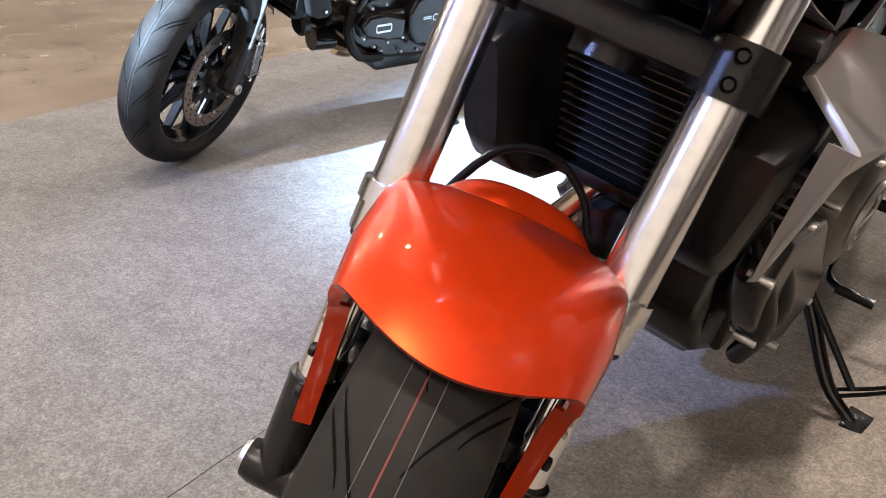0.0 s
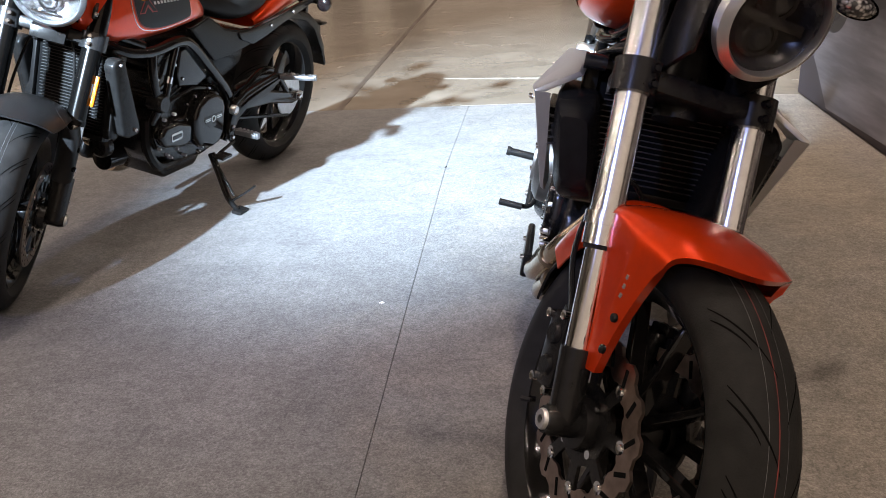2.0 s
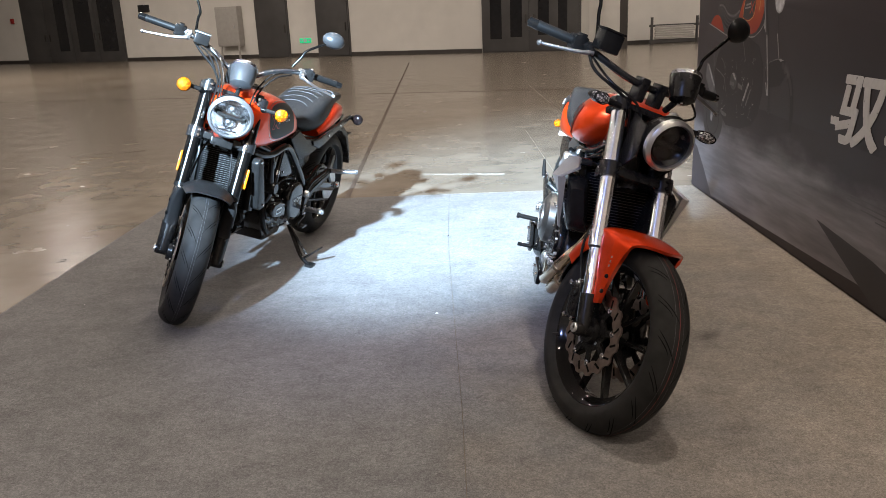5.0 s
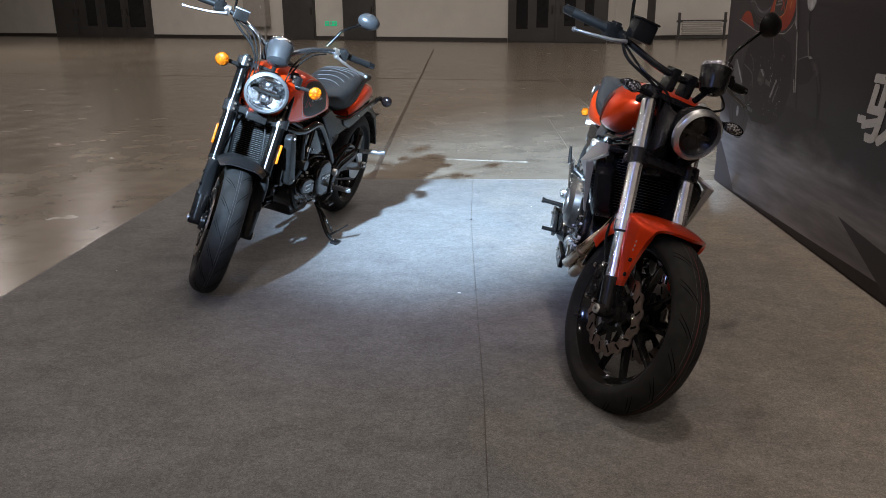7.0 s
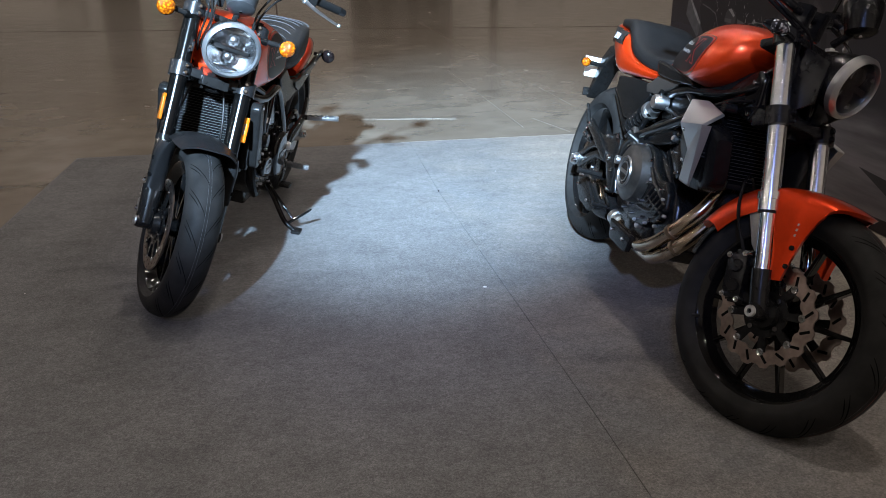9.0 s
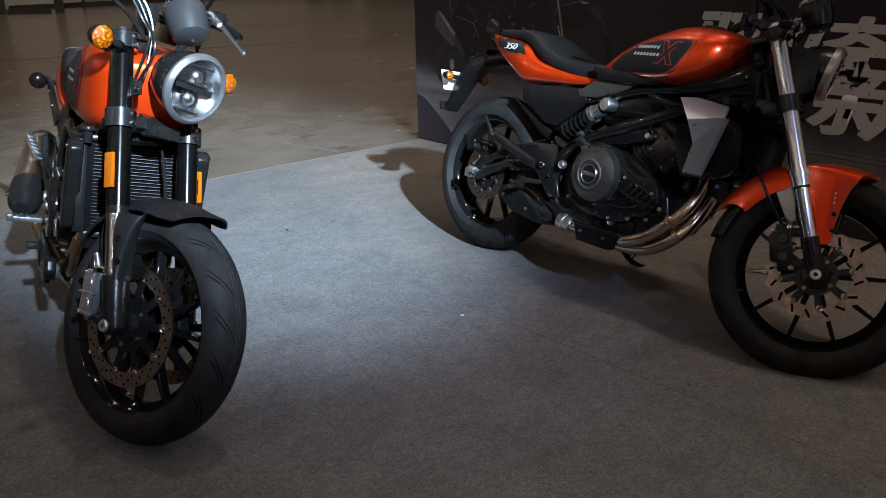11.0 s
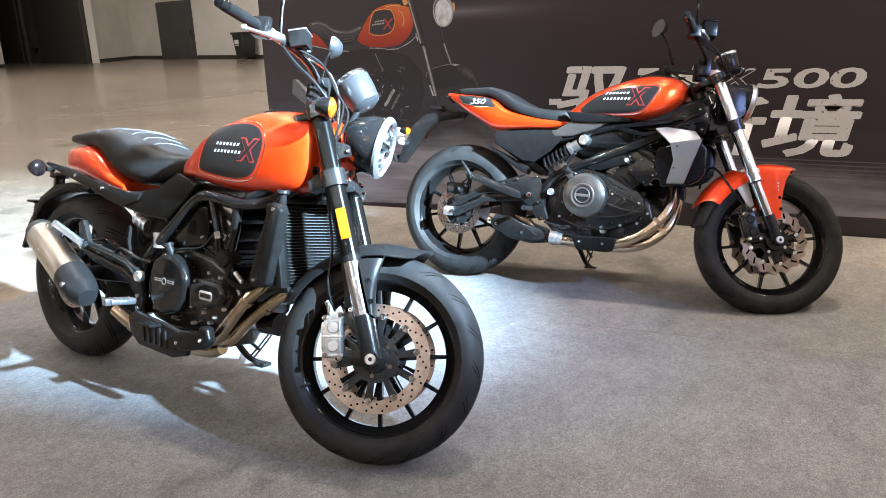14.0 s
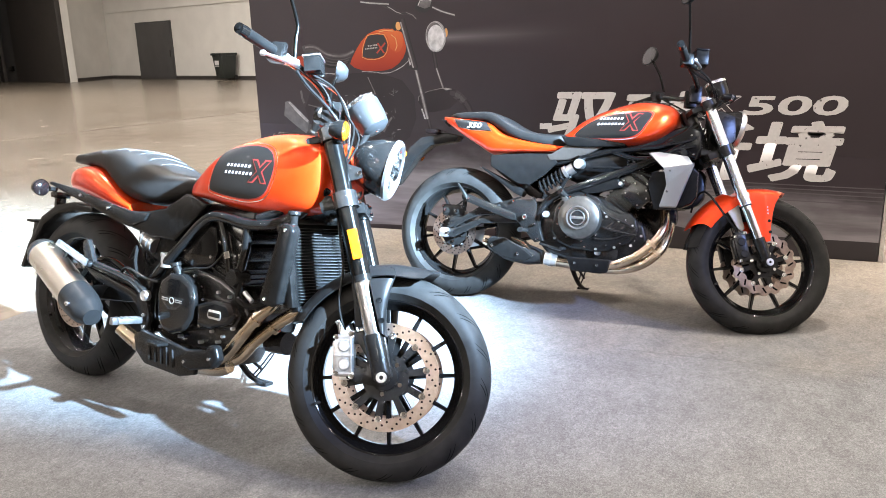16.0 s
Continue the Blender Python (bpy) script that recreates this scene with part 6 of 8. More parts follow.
a.p("tail_lamp", merge(box(-0.285, -0.235, -0.03, 0.03, 0.66, 0.685, 0.008), box(-0.27, -0.25, -0.02, 0.02, 0.60, 0.665, 0.004)), REDLENS, RF)

# swing arm, shock, frame
for s in (-1, 1):
    sw = a.p("swing_arm", plate([(-0.05, 0.325), (-0.05, 0.288), (0.02, 0.285), (0.22, 0.330), (0.46, 0.355), (0.49, 0.40), (0.40, 0.415), (0.22, 0.385), (0.02, 0.335)], s * 0.098, s * 0.124, 0.008, 3), GLOSSB)
    a.p("swing_arm_brace", tube([(0.06, s * 0.112, 0.345), (0.18, s * 0.112, 0.455), (0.30, s * 0.112, 0.475), (0.44, s * 0.112, 0.41)], 0.013, 12), GLOSSB, sw)
    a.p("chain_adjuster", box(-0.050, -0.008, s * 0.124 - 0.006, s * 0.124 + 0.012, 0.296, 0.328, 0.004), ALU, sw)
    a.p("axle_bolt", bolt((-0.01, s * 0.138, 0.312), 0.013, 0.007, "y", s), CHROME, sw)
    a.p("main_tube", tube([(1.20, s * 0.04, 0.80), (1.12, s * 0.11, 0.705), (1.00, s * 0.135, 0.678), (0.86, s * 0.138, 0.690), (0.79, s * 0.138, 0.668), (0.70, s * 0.138, 0.590), (0.60, s * 0.135, 0.500), (0.54, s * 0.13, 0.43), (0.53, s * 0.125, 0.33), (0.56, s * 0.12, 0.27)], 0.018, 14), GLOSSB)
    a.p("down_tube", tube([(0.985, s * 0.135, 0.675), (0.985, s * 0.138, 0.60), (0.96, s * 0.135, 0.50), (0.97, s * 0.12, 0.44)], 0.015, 12), GLOSSB)
    a.p("brace_tube", tube([(0.865, s * 0.136, 0.685), (0.90, s * 0.138, 0.60), (0.925, s * 0.135, 0.50)], 0.012, 10), GLOSSB)
    a.p("brace_collar", rod((0.905, s * 0.137, 0.585), (0.912, s * 0.137, 0.565), 0.014, 12), CHROME)
    a.p("engine_mount", lathe([(0, s * 0.165), (0.024, s * 0.165), (0.030, s * 0.155), (0.030, s * 0.115), (0, s * 0.115)], (0.962, 0, 0.512), 24), MATTE)
    a.p("head_tube_brace", tube([(1.20, s * 0.045, 0.86), (1.13, s * 0.10, 0.755), (1.02, s * 0.13, 0.70)], 0.014, 12), GLOSSB)
    hanger = a.p("peg_hanger", merge(
        plate([(0.185, 0.533), (0.205, 0.546), (0.217, 0.546), (0.257, 0.474), (0.477, 0.449), (0.546, 0.419), (0.548, 0.395), (0.455, 0.425), (0.29, 0.446), (0.245, 0.45), (0.205, 0.451)], s * 0.150, s * 0.168, 0.004),
        plate([(0.200, 0.453), (0.245, 0.428), (0.285, 0.41), (0.46, 0.385), (0.516, 0.360), (0.53, 0.388), (0.46, 0.410), (0.29, 0.440)], s * 0.151, s * 0.167, 0.004),
        plate([(0.546, 0.419), (0.575, 0.37), (0.591, 0.328), (0.580, 0.285), (0.555, 0.285), (0.558, 0.318), (0.516, 0.360), (0.52, 0.41)], s * 0.150, s * 0.168, 0.004)), MATTE)
    a.p("hanger_rib", tube([(0.26, s * 0.169, 0.462), (0.38, s * 0.170, 0.448), (0.48, s * 0.170, 0.432), (0.535, s * 0.169, 0.405)], 0.0045, 8), MATTE, hanger)
    each(a.p, "hanger_bolt", [bolt((x, s * 0.170, z), 0.008, 0.005, "y", s) for x, z in ((0.566, 0.335), (0.568, 0.296), (0.235, 0.462))], CHROME, hanger)
    a.p("pivot_nut", bolt((0.566, s * 0.170, 0.400), 0.018, 0.010, "y", s), ALU)
    foot_peg(a, (0.555, s * 0.176, 0.318), s, 0.088)
    foot_peg(a, (0.245, s * 0.178, 0.462), s, 0.14, toward=(-0.136, s * 0.03, 0.058) if s < 0 else (-0.03, 0.14, 0.02))
    a.p("peg_mount", rod((0.245, s * 0.15, 0.460), (0.245, s * 0.185, 0.462), 0.012, 12), MATTE)
    a.p("foot_lever", merge(tube([(0.55, s * 0.165, 0.275), (0.66, s * 0.175, 0.262), (0.71, s * 0.195, 0.265)], 0.006, 8), turned(box(-0.03, 0.03, -0.022, 0.022, -0.005, 0.005, 0.003), Matrix.Translation((0.69, s * 0.205, 0.268)))), MATTE)
coil_shock(a, (0.60, 0.605), (0.42, 0.50), -0.06, 0.034, GLOSSB)
a.p("reservoir", merge(rod((0.47, -0.115, 0.585), (0.53, -0.115, 0.560), 0.028, 24), rod((0.475, -0.115, 0.583), (0.485, -0.115, 0.579), 0.032, 24), rod((0.505, -0.115, 0.570), (0.512, -0.115, 0.567), 0.031, 24)), CASER)
a.p("oil_cup", merge(rod((0.615, -0.135, 0.50), (0.615, -0.135, 0.535), 0.019, 18), rod((0.615, -0.135, 0.535), (0.615, -0.135, 0.547), 0.021, 18)), ALU)
a.p("chain_guard", plate([(0.05, 0.425), (0.30, 0.465), (0.48, 0.435), (0.48, 0.42), (0.30, 0.45), (0.05, 0.41)], 0.085, 0.115, 0.003), BLACKP)
a.p("rear_sprocket", lathe([(0.03, 0.088), (0.090, 0.088), (0.095, 0.091), (0.090, 0.095), (0.03, 0.095)], (0, 0, 0.312), 80, closed=True, scallop=40, depth=0.003), ALU)
a.p("drive_chain", merge(rod((0.0, 0.092, 0.402), (0.52, 0.092, 0.405), 0.008, 6), rod((0.0, 0.092, 0.222), (0.52, 0.092, 0.335), 0.008, 6)), MATTE)
a.p("rear_caliper", merge(box(0.03, 0.11, -0.098, -0.072, 0.37, 0.42, 0.008), box(-0.01, 0.05, -0.095, -0.075, 0.345, 0.38, 0.006)), MATTE)

# engine
EA = a.p("engine", plate([(0.54, 0.29), (0.54, 0.43), (0.62, 0.50), (0.74, 0.52), (0.86, 0.50), (0.97, 0.455), (1.00, 0.40), (0.98, 0.33), (0.90, 0.265), (0.68, 0.245), (0.58, 0.26)], -0.115, 0.115, 0.018, 3), ENG)
a.p("oil_sump", plate([(0.62, 0.26), (0.90, 0.275), (0.86, 0.205), (0.68, 0.200)], -0.085, 0.085, 0.012), ENG, EA)
for s in (-1, 1):
    a.p("case_cover", plate([(0.590, 0.345), (0.590, 0.430), (0.625, 0.478), (0.70, 0.495), (0.765, 0.470), (0.80, 0.43), (0.965, 0.435), (0.985, 0.40), (0.965, 0.352), (0.85, 0.335), (0.76, 0.318), (0.64, 0.315)], s * 0.112, s * 0.140, 0.010, 3), ENG, EA)
    a.p("clutch_cover", plate([(0.632, 0.430), (0.645, 0.466), (0.691, 0.494), (0.744, 0.494), (0.792, 0.472), (0.814, 0.425), (0.808, 0.366), (0.776, 0.319), (0.712, 0.298), (0.660, 0.305), (0.636, 0.345)], s * 0.130, s * 0.178, 0.020, 4), GLOSSB, EA)
    a.p("stator_cover", plate([(0.815, 0.412), (0.896, 0.438), (0.960, 0.437), (0.988, 0.405), (0.964, 0.368), (0.882, 0.345), (0.822, 0.343)], s * 0.130, s * 0.168, 0.016, 4), GLOSSB, EA)
    # emblem with wings and a round middle, and a small plate
    a.p("cover_emblem", merge(plate([(0.655, 0.420), (0.770, 0.420), (0.758, 0.398), (0.732, 0.378), (0.698, 0.378), (0.667, 0.398)], s * 0.1782, s * 0.1795, 0.0004)), ENG, EA)
    each(a.p, "emblem_line", [box(0.664, 0.696, min(s * 0.1795, s * 0.1808), max(s * 0.1795, s * 0.1808), z, z + 0.003) for z in (0.404, 0.410)] + [box(0.730, 0.762, min(s * 0.1795, s * 0.1808), max(s * 0.1795, s * 0.1808), z, z + 0.003) for z in (0.404, 0.410)], ALU, EA)
    a.p("emblem_ring", lathe([(0.0085, s * 0.1795), (0.0085, s * 0.181), (0.0115, s * 0.181), (0.0115, s * 0.1795)], (0.713, 0, 0.407), 24), ALU, EA)
    a.p("stator_plate", plate([(0.875, 0.385), (0.880, 0.378), (0.930, 0.378), (0.935, 0.385), (0.935, 0.399), (0.930, 0.406), (0.880, 0.406), (0.875, 0.399)], s * 0.168, s * 0.1695, 0.0005), ALU, EA)
    a.p("stator_field", plate([(0.879, 0.385), (0.931, 0.385), (0.931, 0.399), (0.879, 0.399)], s * 0.1695, s * 0.1705, 0.0004), ENG, EA)
    for k in range(8):
        an = radians(150 + 45 * k)
        a.p("cover_bolt", bolt((0.722 + 0.106 * math.cos(an), s * 0.144, 0.397 + 0.112 * math.sin(an)), 0.006, 0.006, "y", s), CHROME, EA)
    for k in range(6):
        an = radians(-120 + 45 * k)
        a.p("stator_bolt", bolt((0.905 + 0.068 * math.cos(an), s * 0.144, 0.392 + 0.068 * math.sin(an)), 0.0055, 0.006, "y", s), ALU, EA)
    for x, z in ((0.60, 0.30), (0.70, 0.285), (0.80, 0.285), (0.88, 0.30), (0.77, 0.455)):
        a.p("case_bolt", bolt((x, s * 0.122, z), 0.006, 0.01, "y", s), ALU, EA)
a.p("oil_filler", merge(rod((0.700, -0.14, 0.48), (0.690, -0.155, 0.515), 0.013, 12), rod((0.690, -0.155, 0.515), (0.688, -0.157, 0.525), 0.018, 10)), ENGG, EA)
cyl = Matrix.Translation((0.875, 0, 0.50)) @ Matrix.Rotation(radians(18), 4, "Y")
a.p("cylinder_block", turned(box(-0.065, 0.06, -0.11, 0.11, -0.03, 0.085, 0.008), cyl), ENG, EA)
each(a.p, "cylinder_rib", [turned(box(-0.070, 0.065, -0.115, 0.115, z, z + 0.005, 0.001), cyl) for z in (0.0, 0.018, 0.036, 0.054)], ENG, EA)
a.p("cylinder_head", turned(merge(box(-0.072, 0.066, -0.120, 0.120, 0.085, 0.135, 0.008), box(-0.064, 0.058, -0.125, 0.125, 0.135, 0.175, 0.014)), cyl), ENG, EA)
each(a.p, "head_bolt", [turned(bolt((x, s * 0.124, z), 0.006, 0.006, "y", s), cyl) for s in (-1, 1) for x in (-0.05, 0.045) for z in (0.10, 0.155)], CHROME, EA)
a.p("air_box", loft([(0.56, 0.56, 0.66, 0.08), (0.62, 0.50, 0.71, 0.112), (0.74, 0.50, 0.725, 0.118), (0.88, 0.60, 0.725, 0.118), (0.98, 0.66, 0.73, 0.11)], 28, 0.45), BLACKP)
a.p("battery_box", plate([(0.40, 0.655), (0.62, 0.690), (0.63, 0.56), (0.56, 0.50), (0.44, 0.54)], -0.112, 0.112, 0.012), BLACKP)
a.p("inner_mudguard", plate([(0.36, 0.62), (0.56, 0.66), (0.60, 0.50), (0.58, 0.34), (0.50, 0.30), (0.42, 0.44)], -0.075, 0.075, 0.01), BLACKP)
for s in (-1, 1):
    pl = a.p("air_box_cover", plate([(0.665, 0.545), (0.69, 0.63), (0.77, 0.665), (0.835, 0.655), (0.85, 0.58), (0.835, 0.535), (0.74, 0.515)], s * 0.116, s * 0.130, 0.008, 3), GLOSSB)
    each(a.p, "air_box_screw", [bolt((x, s * 0.131, z), 0.006, 0.004, "y", s) for x, z in ((0.695, 0.565), (0.775, 0.645), (0.825, 0.56))], CHROME, pl)
cable(a.p, [(0.70, -0.14, 0.50), (0.76, -0.15, 0.515), (0.84, -0.145, 0.53), (0.90, -0.145, 0.58)], 0.004)
cable(a.p, [(0.96, -0.13, 0.56), (0.985, -0.15, 0.49), (0.975, -0.145, 0.455), (1.02, -0.14, 0.435), (1.07, -0.12, 0.45)], 0.0095, BLACKP, "water_hose")
a.p("hose_joint", rod((1.00, -0.142, 0.475), (1.035, -0.142, 0.452), 0.007, 10), ALU)
cable(a.p, [(0.38, -0.15, 0.41), (0.44, -0.165, 0.475), (0.54, -0.16, 0.455), (0.60, -0.15, 0.45)], 0.005)
cable(a.p, [(0.40, -0.12, 0.50), (0.46, -0.14, 0.55), (0.47, -0.15, 0.50), (0.49, -0.15, 0.45)], 0.006)
cable(a.p, [(0.88, 0.13, 0.28), (0.97, 0.14, 0.30), (1.01, 0.13, 0.37), (0.99, 0.11, 0.45)], 0.016, BLACKP, "water_hose")

# exhaust
a.p("exhaust_header", tube([(1.01, -0.055, 0.50), (1.058, -0.07, 0.475), (1.065, -0.09, 0.445), (1.02, -0.108, 0.395), (0.965, -0.118, 0.322), (0.92, -0.115, 0.270), (0.87, -0.105, 0.232)], 0.0200, 18), EXH)
a.p("exhaust_header", tube([(1.03, 0.03, 0.50), (1.12, 0.01, 0.460), (1.122, -0.02, 0.435), (1.06, -0.05, 0.385), (0.985, -0.07, 0.315), (0.935, -0.08, 0.258), (0.87, -0.085, 0.228)], 0.0200, 18), EXH)
each(a.p, "header_band", [tube([(1.022, -0.107, 0.398), (1.014, -0.109, 0.386)], 0.0245, 18), tube([(1.048, -0.053, 0.373), (1.040, -0.056, 0.363)], 0.0245, 18)], EXH)
a.p("collector", tube([(0.91, -0.095, 0.225), (0.86, -0.10, 0.212), (0.74, -0.11, 0.205), (0.62, -0.13, 0.210), (0.53, -0.155, 0.235), (0.46, -0.18, 0.275)], [0.022, 0.029, 0.030, 0.028, 0.026, 0.023], 18), EXH)
GUARD = a.p("collector_guard", plate([(0.535, 0.262), (0.57, 0.290), (0.80, 0.268), (0.86, 0.240), (0.85, 0.196), (0.78, 0.176), (0.60, 0.182), (0.55, 0.215)], -0.182, -0.166, 0.006, 3), MATTE)
each(a.p, "guard_rib", [tube([(x, -0.183, 0.268 - 0.1 * (x - 0.60)), (x + 0.012, -0.184, 0.200)], 0.004, 8) for x in (0.62, 0.65, 0.68, 0.71, 0.74)], MATTE, GUARD)
a.p("header_shield", plate([(0.791, 0.246), (0.820, 0.272), (0.901, 0.282), (0.917, 0.304), (0.945, 0.304), (0.962, 0.265), (0.940, 0.236), (0.840, 0.208), (0.801, 0.214)], -0.192, -0.160, 0.010, 3), BLACKP)
each(a.p, "shield_screw", [bolt((x, -0.193, z), 0.006, 0.004) for x, z in ((0.812, 0.232), (0.925, 0.262))], CHROME)
a.p("pipe_shield", tube([(0.70, -0.120, 0.205), (0.60, -0.135, 0.215), (0.53, -0.158, 0.238)], 0.029, 16), EXHD)
a.p("pipe_clamp", merge(rod((0.735, -0.115, 0.205), (0.722, -0.117, 0.206), 0.034, 20), rod((0.728, -0.17, 0.215), (0.74, -0.175, 0.225), 0.006, 8)), ALU)
ma, mb = Vector((-0.085, -0.150, 0.455)), Vector((0.235, -0.205, 0.345))
d = (mb - ma).normalized()
MA = a.p("silencer", tube([ma, ma + (mb - ma) * 0.5, mb], 0.0585, 28), MUFF, None, "brushed steel silencer")
a.p("silencer_cap", merge(rod(ma - d * 0.034, ma, 0.050, 28, 0.0605), rod(ma, ma + d * 0.010, 0.0605, 28)), GREYP, MA)
a.p("silencer_outlet", rod(ma - d * 0.045, ma - d * 0.02, 0.020, 20), EXH, MA)
a.p("silencer_cone", tube([mb - d * 0.012, mb + d * 0.05, mb + d * 0.10, mb + d * 0.145], [0.0600, 0.0590, 0.052, 0.030], 28, 4), GREYP, MA)
a.p("silencer_bolt", bolt(mb + d * 0.06 + Vector((0, -0.058, 0.01)), 0.009, 0.006), CHROME, MA)
a.p("silencer_strap", tube([ma + (mb - ma) * 0.45 + Vector((0, 0.02, 0.058)), ma + (mb - ma) * 0.45 + Vector((0.03, 0.02, 0.085)), (0.21, -0.165, 0.44)], 0.007, 8), MATTE, MA)

# radiator
radiator(a, 1.170, 0.130, 0.455, 0.700, -13, 24)
for s in (-1, 1):
    sc = a.p("radiator_cover", plate([(1.158, 0.688), (1.172, 0.700), (1.198, 0.698), (1.211, 0.680), (1.176, 0.468), (1.150, 0.455), (1.112, 0.458), (1.098, 0.473)], s * 0.140, s * 0.178, 0.010, 3), BLACKP)
    each(a.p, "cover_screw", [bolt((x, s * 0.180, z), 0.006, 0.003, "y", s) for x, z in ((1.184, 0.682), (1.125, 0.476))], CHROME, sc)
a.p("radiator_cap", merge(lathe([(0, 0.014), (0.016, 0.014), (0.019, 0.010), (0.019, 0.003), (0.012, 0.0), (0.012, -0.03)], (1.165, -0.13, 0.722), 20, "z")), MATTE)
a.p("oil_filter", rod((0.985, 0.0, 0.31), (1.06, 0.0, 0.315), 0.036, 20), GLOSSB)
a.p("horn", lathe([(0, 0.02), (0.03, 0.02), (0.038, 0.012), (0.038, -0.008), (0.02, -0.02)], (1.13, 0.06, 0.40), 24, "x"), MATTE)
a.p("tank_underside", loft([(0.80, 0.675, 0.72, 0.10), (1.0, 0.68, 0.725, 0.11), (1.14, 0.70, 0.80, 0.08), (1.20, 0.74, 0.85, 0.05)], 20, 0.5), BLACKP)
side_stand(a, (0.628, 0.12, 0.235), (0.688, 0.275, 0.0715))

# ---- hall ----
def flat(name, x0, x1, y0, y1, z0, z1, material, label, category, bev=0.0):
    return tagged(part(name, box(x0, x1, y0, y1, z0, z1, bev), material), label, category, kind="structure")


flat("floor", -60, 60, -40, 60, -0.30, -0.006, CONCR, "polished brown concrete hall floor with worn patches", "floor")
SEAM = [(0.030, 2.355), (0.034, 1.2), (0.072, 0.0), (0.102, -0.85), (0.20, -5.6)]


def sheet(name, pts, label):
    """A carpet sheet from its outline in plan."""
    bm = plate(pts, -0.0058, 0.0)
    bm.transform(Matrix(((1, 0, 0, 0), (0, 0, 1, 0), (0, 1, 0, 0), (0, 0, 0, 1))))
    bmesh.ops.recalc_face_normals(bm, faces=bm.faces)
    return tagged(part(name, bm, CARPET), label, "carpet", kind="structure")


sheet("carpet", [(-1.965, -5.6), (-1.965, 2.355)] + [(x - 0.0009, y) for x, y in SEAM], "grey needle-felt exhibition carpet on the concrete")
sheet("carpet", [(1.735, 2.352), (1.735, -5.6)] + [(x + 0.0009, y) for x, y in SEAM[::-1]], "grey needle-felt exhibition carpet beside the seam")


def strip(name, p, q, w, z, material, label, category="joint"):
    """A flush strip on the floor from p to q."""
    p, q = Vector((*p, 0)), Vector((*q, 0))
    d = q - p
    bm = box(0, d.length, -w / 2, w / 2, -0.012, z)
    return tagged(part(name, turned(bm, Matrix.Translation(p) @ Matrix.Rotation(math.atan2(d.y, d.x), 4, "Z")), material), label, category, kind="structure")


strip("floor_joint", (-0.70, 2.36), (-1.36, 21.0), 0.035, -0.0035, JOINT, "dark filled joint in the concrete floor")
strip("floor_joint", (-26.0, 15.5), (14.0, 8.0), 0.03, -0.0035, JOINT, "dark filled joint across the concrete floor")
for p, q, w in (((-0.33, 3.205), (0.46, 3.075), 0.010), ((-0.10, 3.150), (0.46, 3.045), 0.008), ((1.44, 3.4), (1.37, 11.5), 0.008), ((0.855, 2.66), (0.83, 5.6), 0.005), ((1.12, 2.45), (1.00, 2.95), 0.008)):
    strip("floor_mark", p, q, 0.6 * w, -0.0042, CHALKL, "faded chalk line drawn on the concrete floor", "floor marking")
for p, q, w in (((-3.85, 4.78), (-3.44, 4.72), 0.018), ((-3.85, 4.78), (-3.82, 5.02), 0.014), ((-3.68, 4.93), (-3.60, 5.00), 0.020), ((-3.60, 5.00), (-3.50, 4.97), 0.016), ((-3.43, 4.95), (-3.20, 5.09), 0.016), ((-3.36, 5.03), (-3.30, 4.94), 0.012)):
    strip("floor_scrawl", p, q, w, -0.0043, JOINT, "dark marker scrawl on the concrete floor", "floor marking")
strip("tape_edge", (-0.02, 2.364), (1.70, 2.360), 0.012, -0.0015, SCUFF, "pale worn tape along the carpet edge", "tape")
for i, (x, y, r) in enumerate(((0.0, 0.0, 0.007), (-1.62, 0.25, 0.003), (0.40, 1.55, 0.003))):
    tagged(part("paper_scrap", turned(loft([(-r, 0.0, 0.001, r * 0.4), (0, 0.0, 0.003, r), (r, 0.0, 0.001, r * 0.5)], 10), pose(x, y, 0.0, 0, 0, 40 * i)), WHITEP), "tiny white paper scrap lying on the carpet", "litter")
tagged(part("thread_knot", tube([(0.030, 1.222, 0.002), (0.036, 1.228, 0.002), (0.033, 1.236, 0.002), (0.037, 1.242, 0.002)], 0.0016, 6), DEEPBLACK), "small dark frayed thread at the carpet seam", "litter")


class Wall:
    """A straight wall from p to q in plan, facing the hall on its right-hand side."""

    def __init__(self, name, p, q, label, z1=9.0):
        p, q = Vector((*p, 0)), Vector((*q, 0))
        d = q - p
        self.m = Matrix.Translation(p) @ Matrix.Rotation(math.atan2(d.y, d.x), 4, "Z")
        self.length = d.length
        self.ob = tagged(part(name, turned(box(0, d.length, 0, 0.3, -0.006, z1), self.m), WALLW), label, "wall", kind="structure")

    def box(self, x0, x1, out, into, z0, z1, bev=0.0):
        return turned(box(x0, x1, -out, into, z0, z1, bev), self.m)

    def skirt(self, spans):
        for x0, x1 in spans:
            tagged(part("baseboard", self.box(x0, x1, 0.03, -0.002, -0.006, 0.14), SKIRT), "dark painted skirting board", "skirting", kind="structure")


wn = Wall("wall_north", (-40, 43.4), (3.7, 24.9), "long white painted hall wall")
Wall("wall_step", (3.7, 24.9), (5.0, 27.4), "short return of the white hall wall")
wf = Wall("wall_north_far", (5.0, 27.4), (21.5, 31.1), "white painted hall wall set back")
Wall("wall_recess", (21.5, 31.1), (26.3, 37.6), "white painted wall of the corner recess")
wd = Wall("wall_recess_side", (26.3, 37.6), (23.6, 28.1), "white painted side of the corner recess")
wc = Wall("wall_corner", (23.6, 28.1), (27.1, 29.2), "white painted wall beside the corner")
we = Wall("wall_east", (27.1, 29.2), (16, -8), "white painted side wall with a ledge")
Wall("wall_south", (16, -8), (-45, -14), "white painted hall wall")
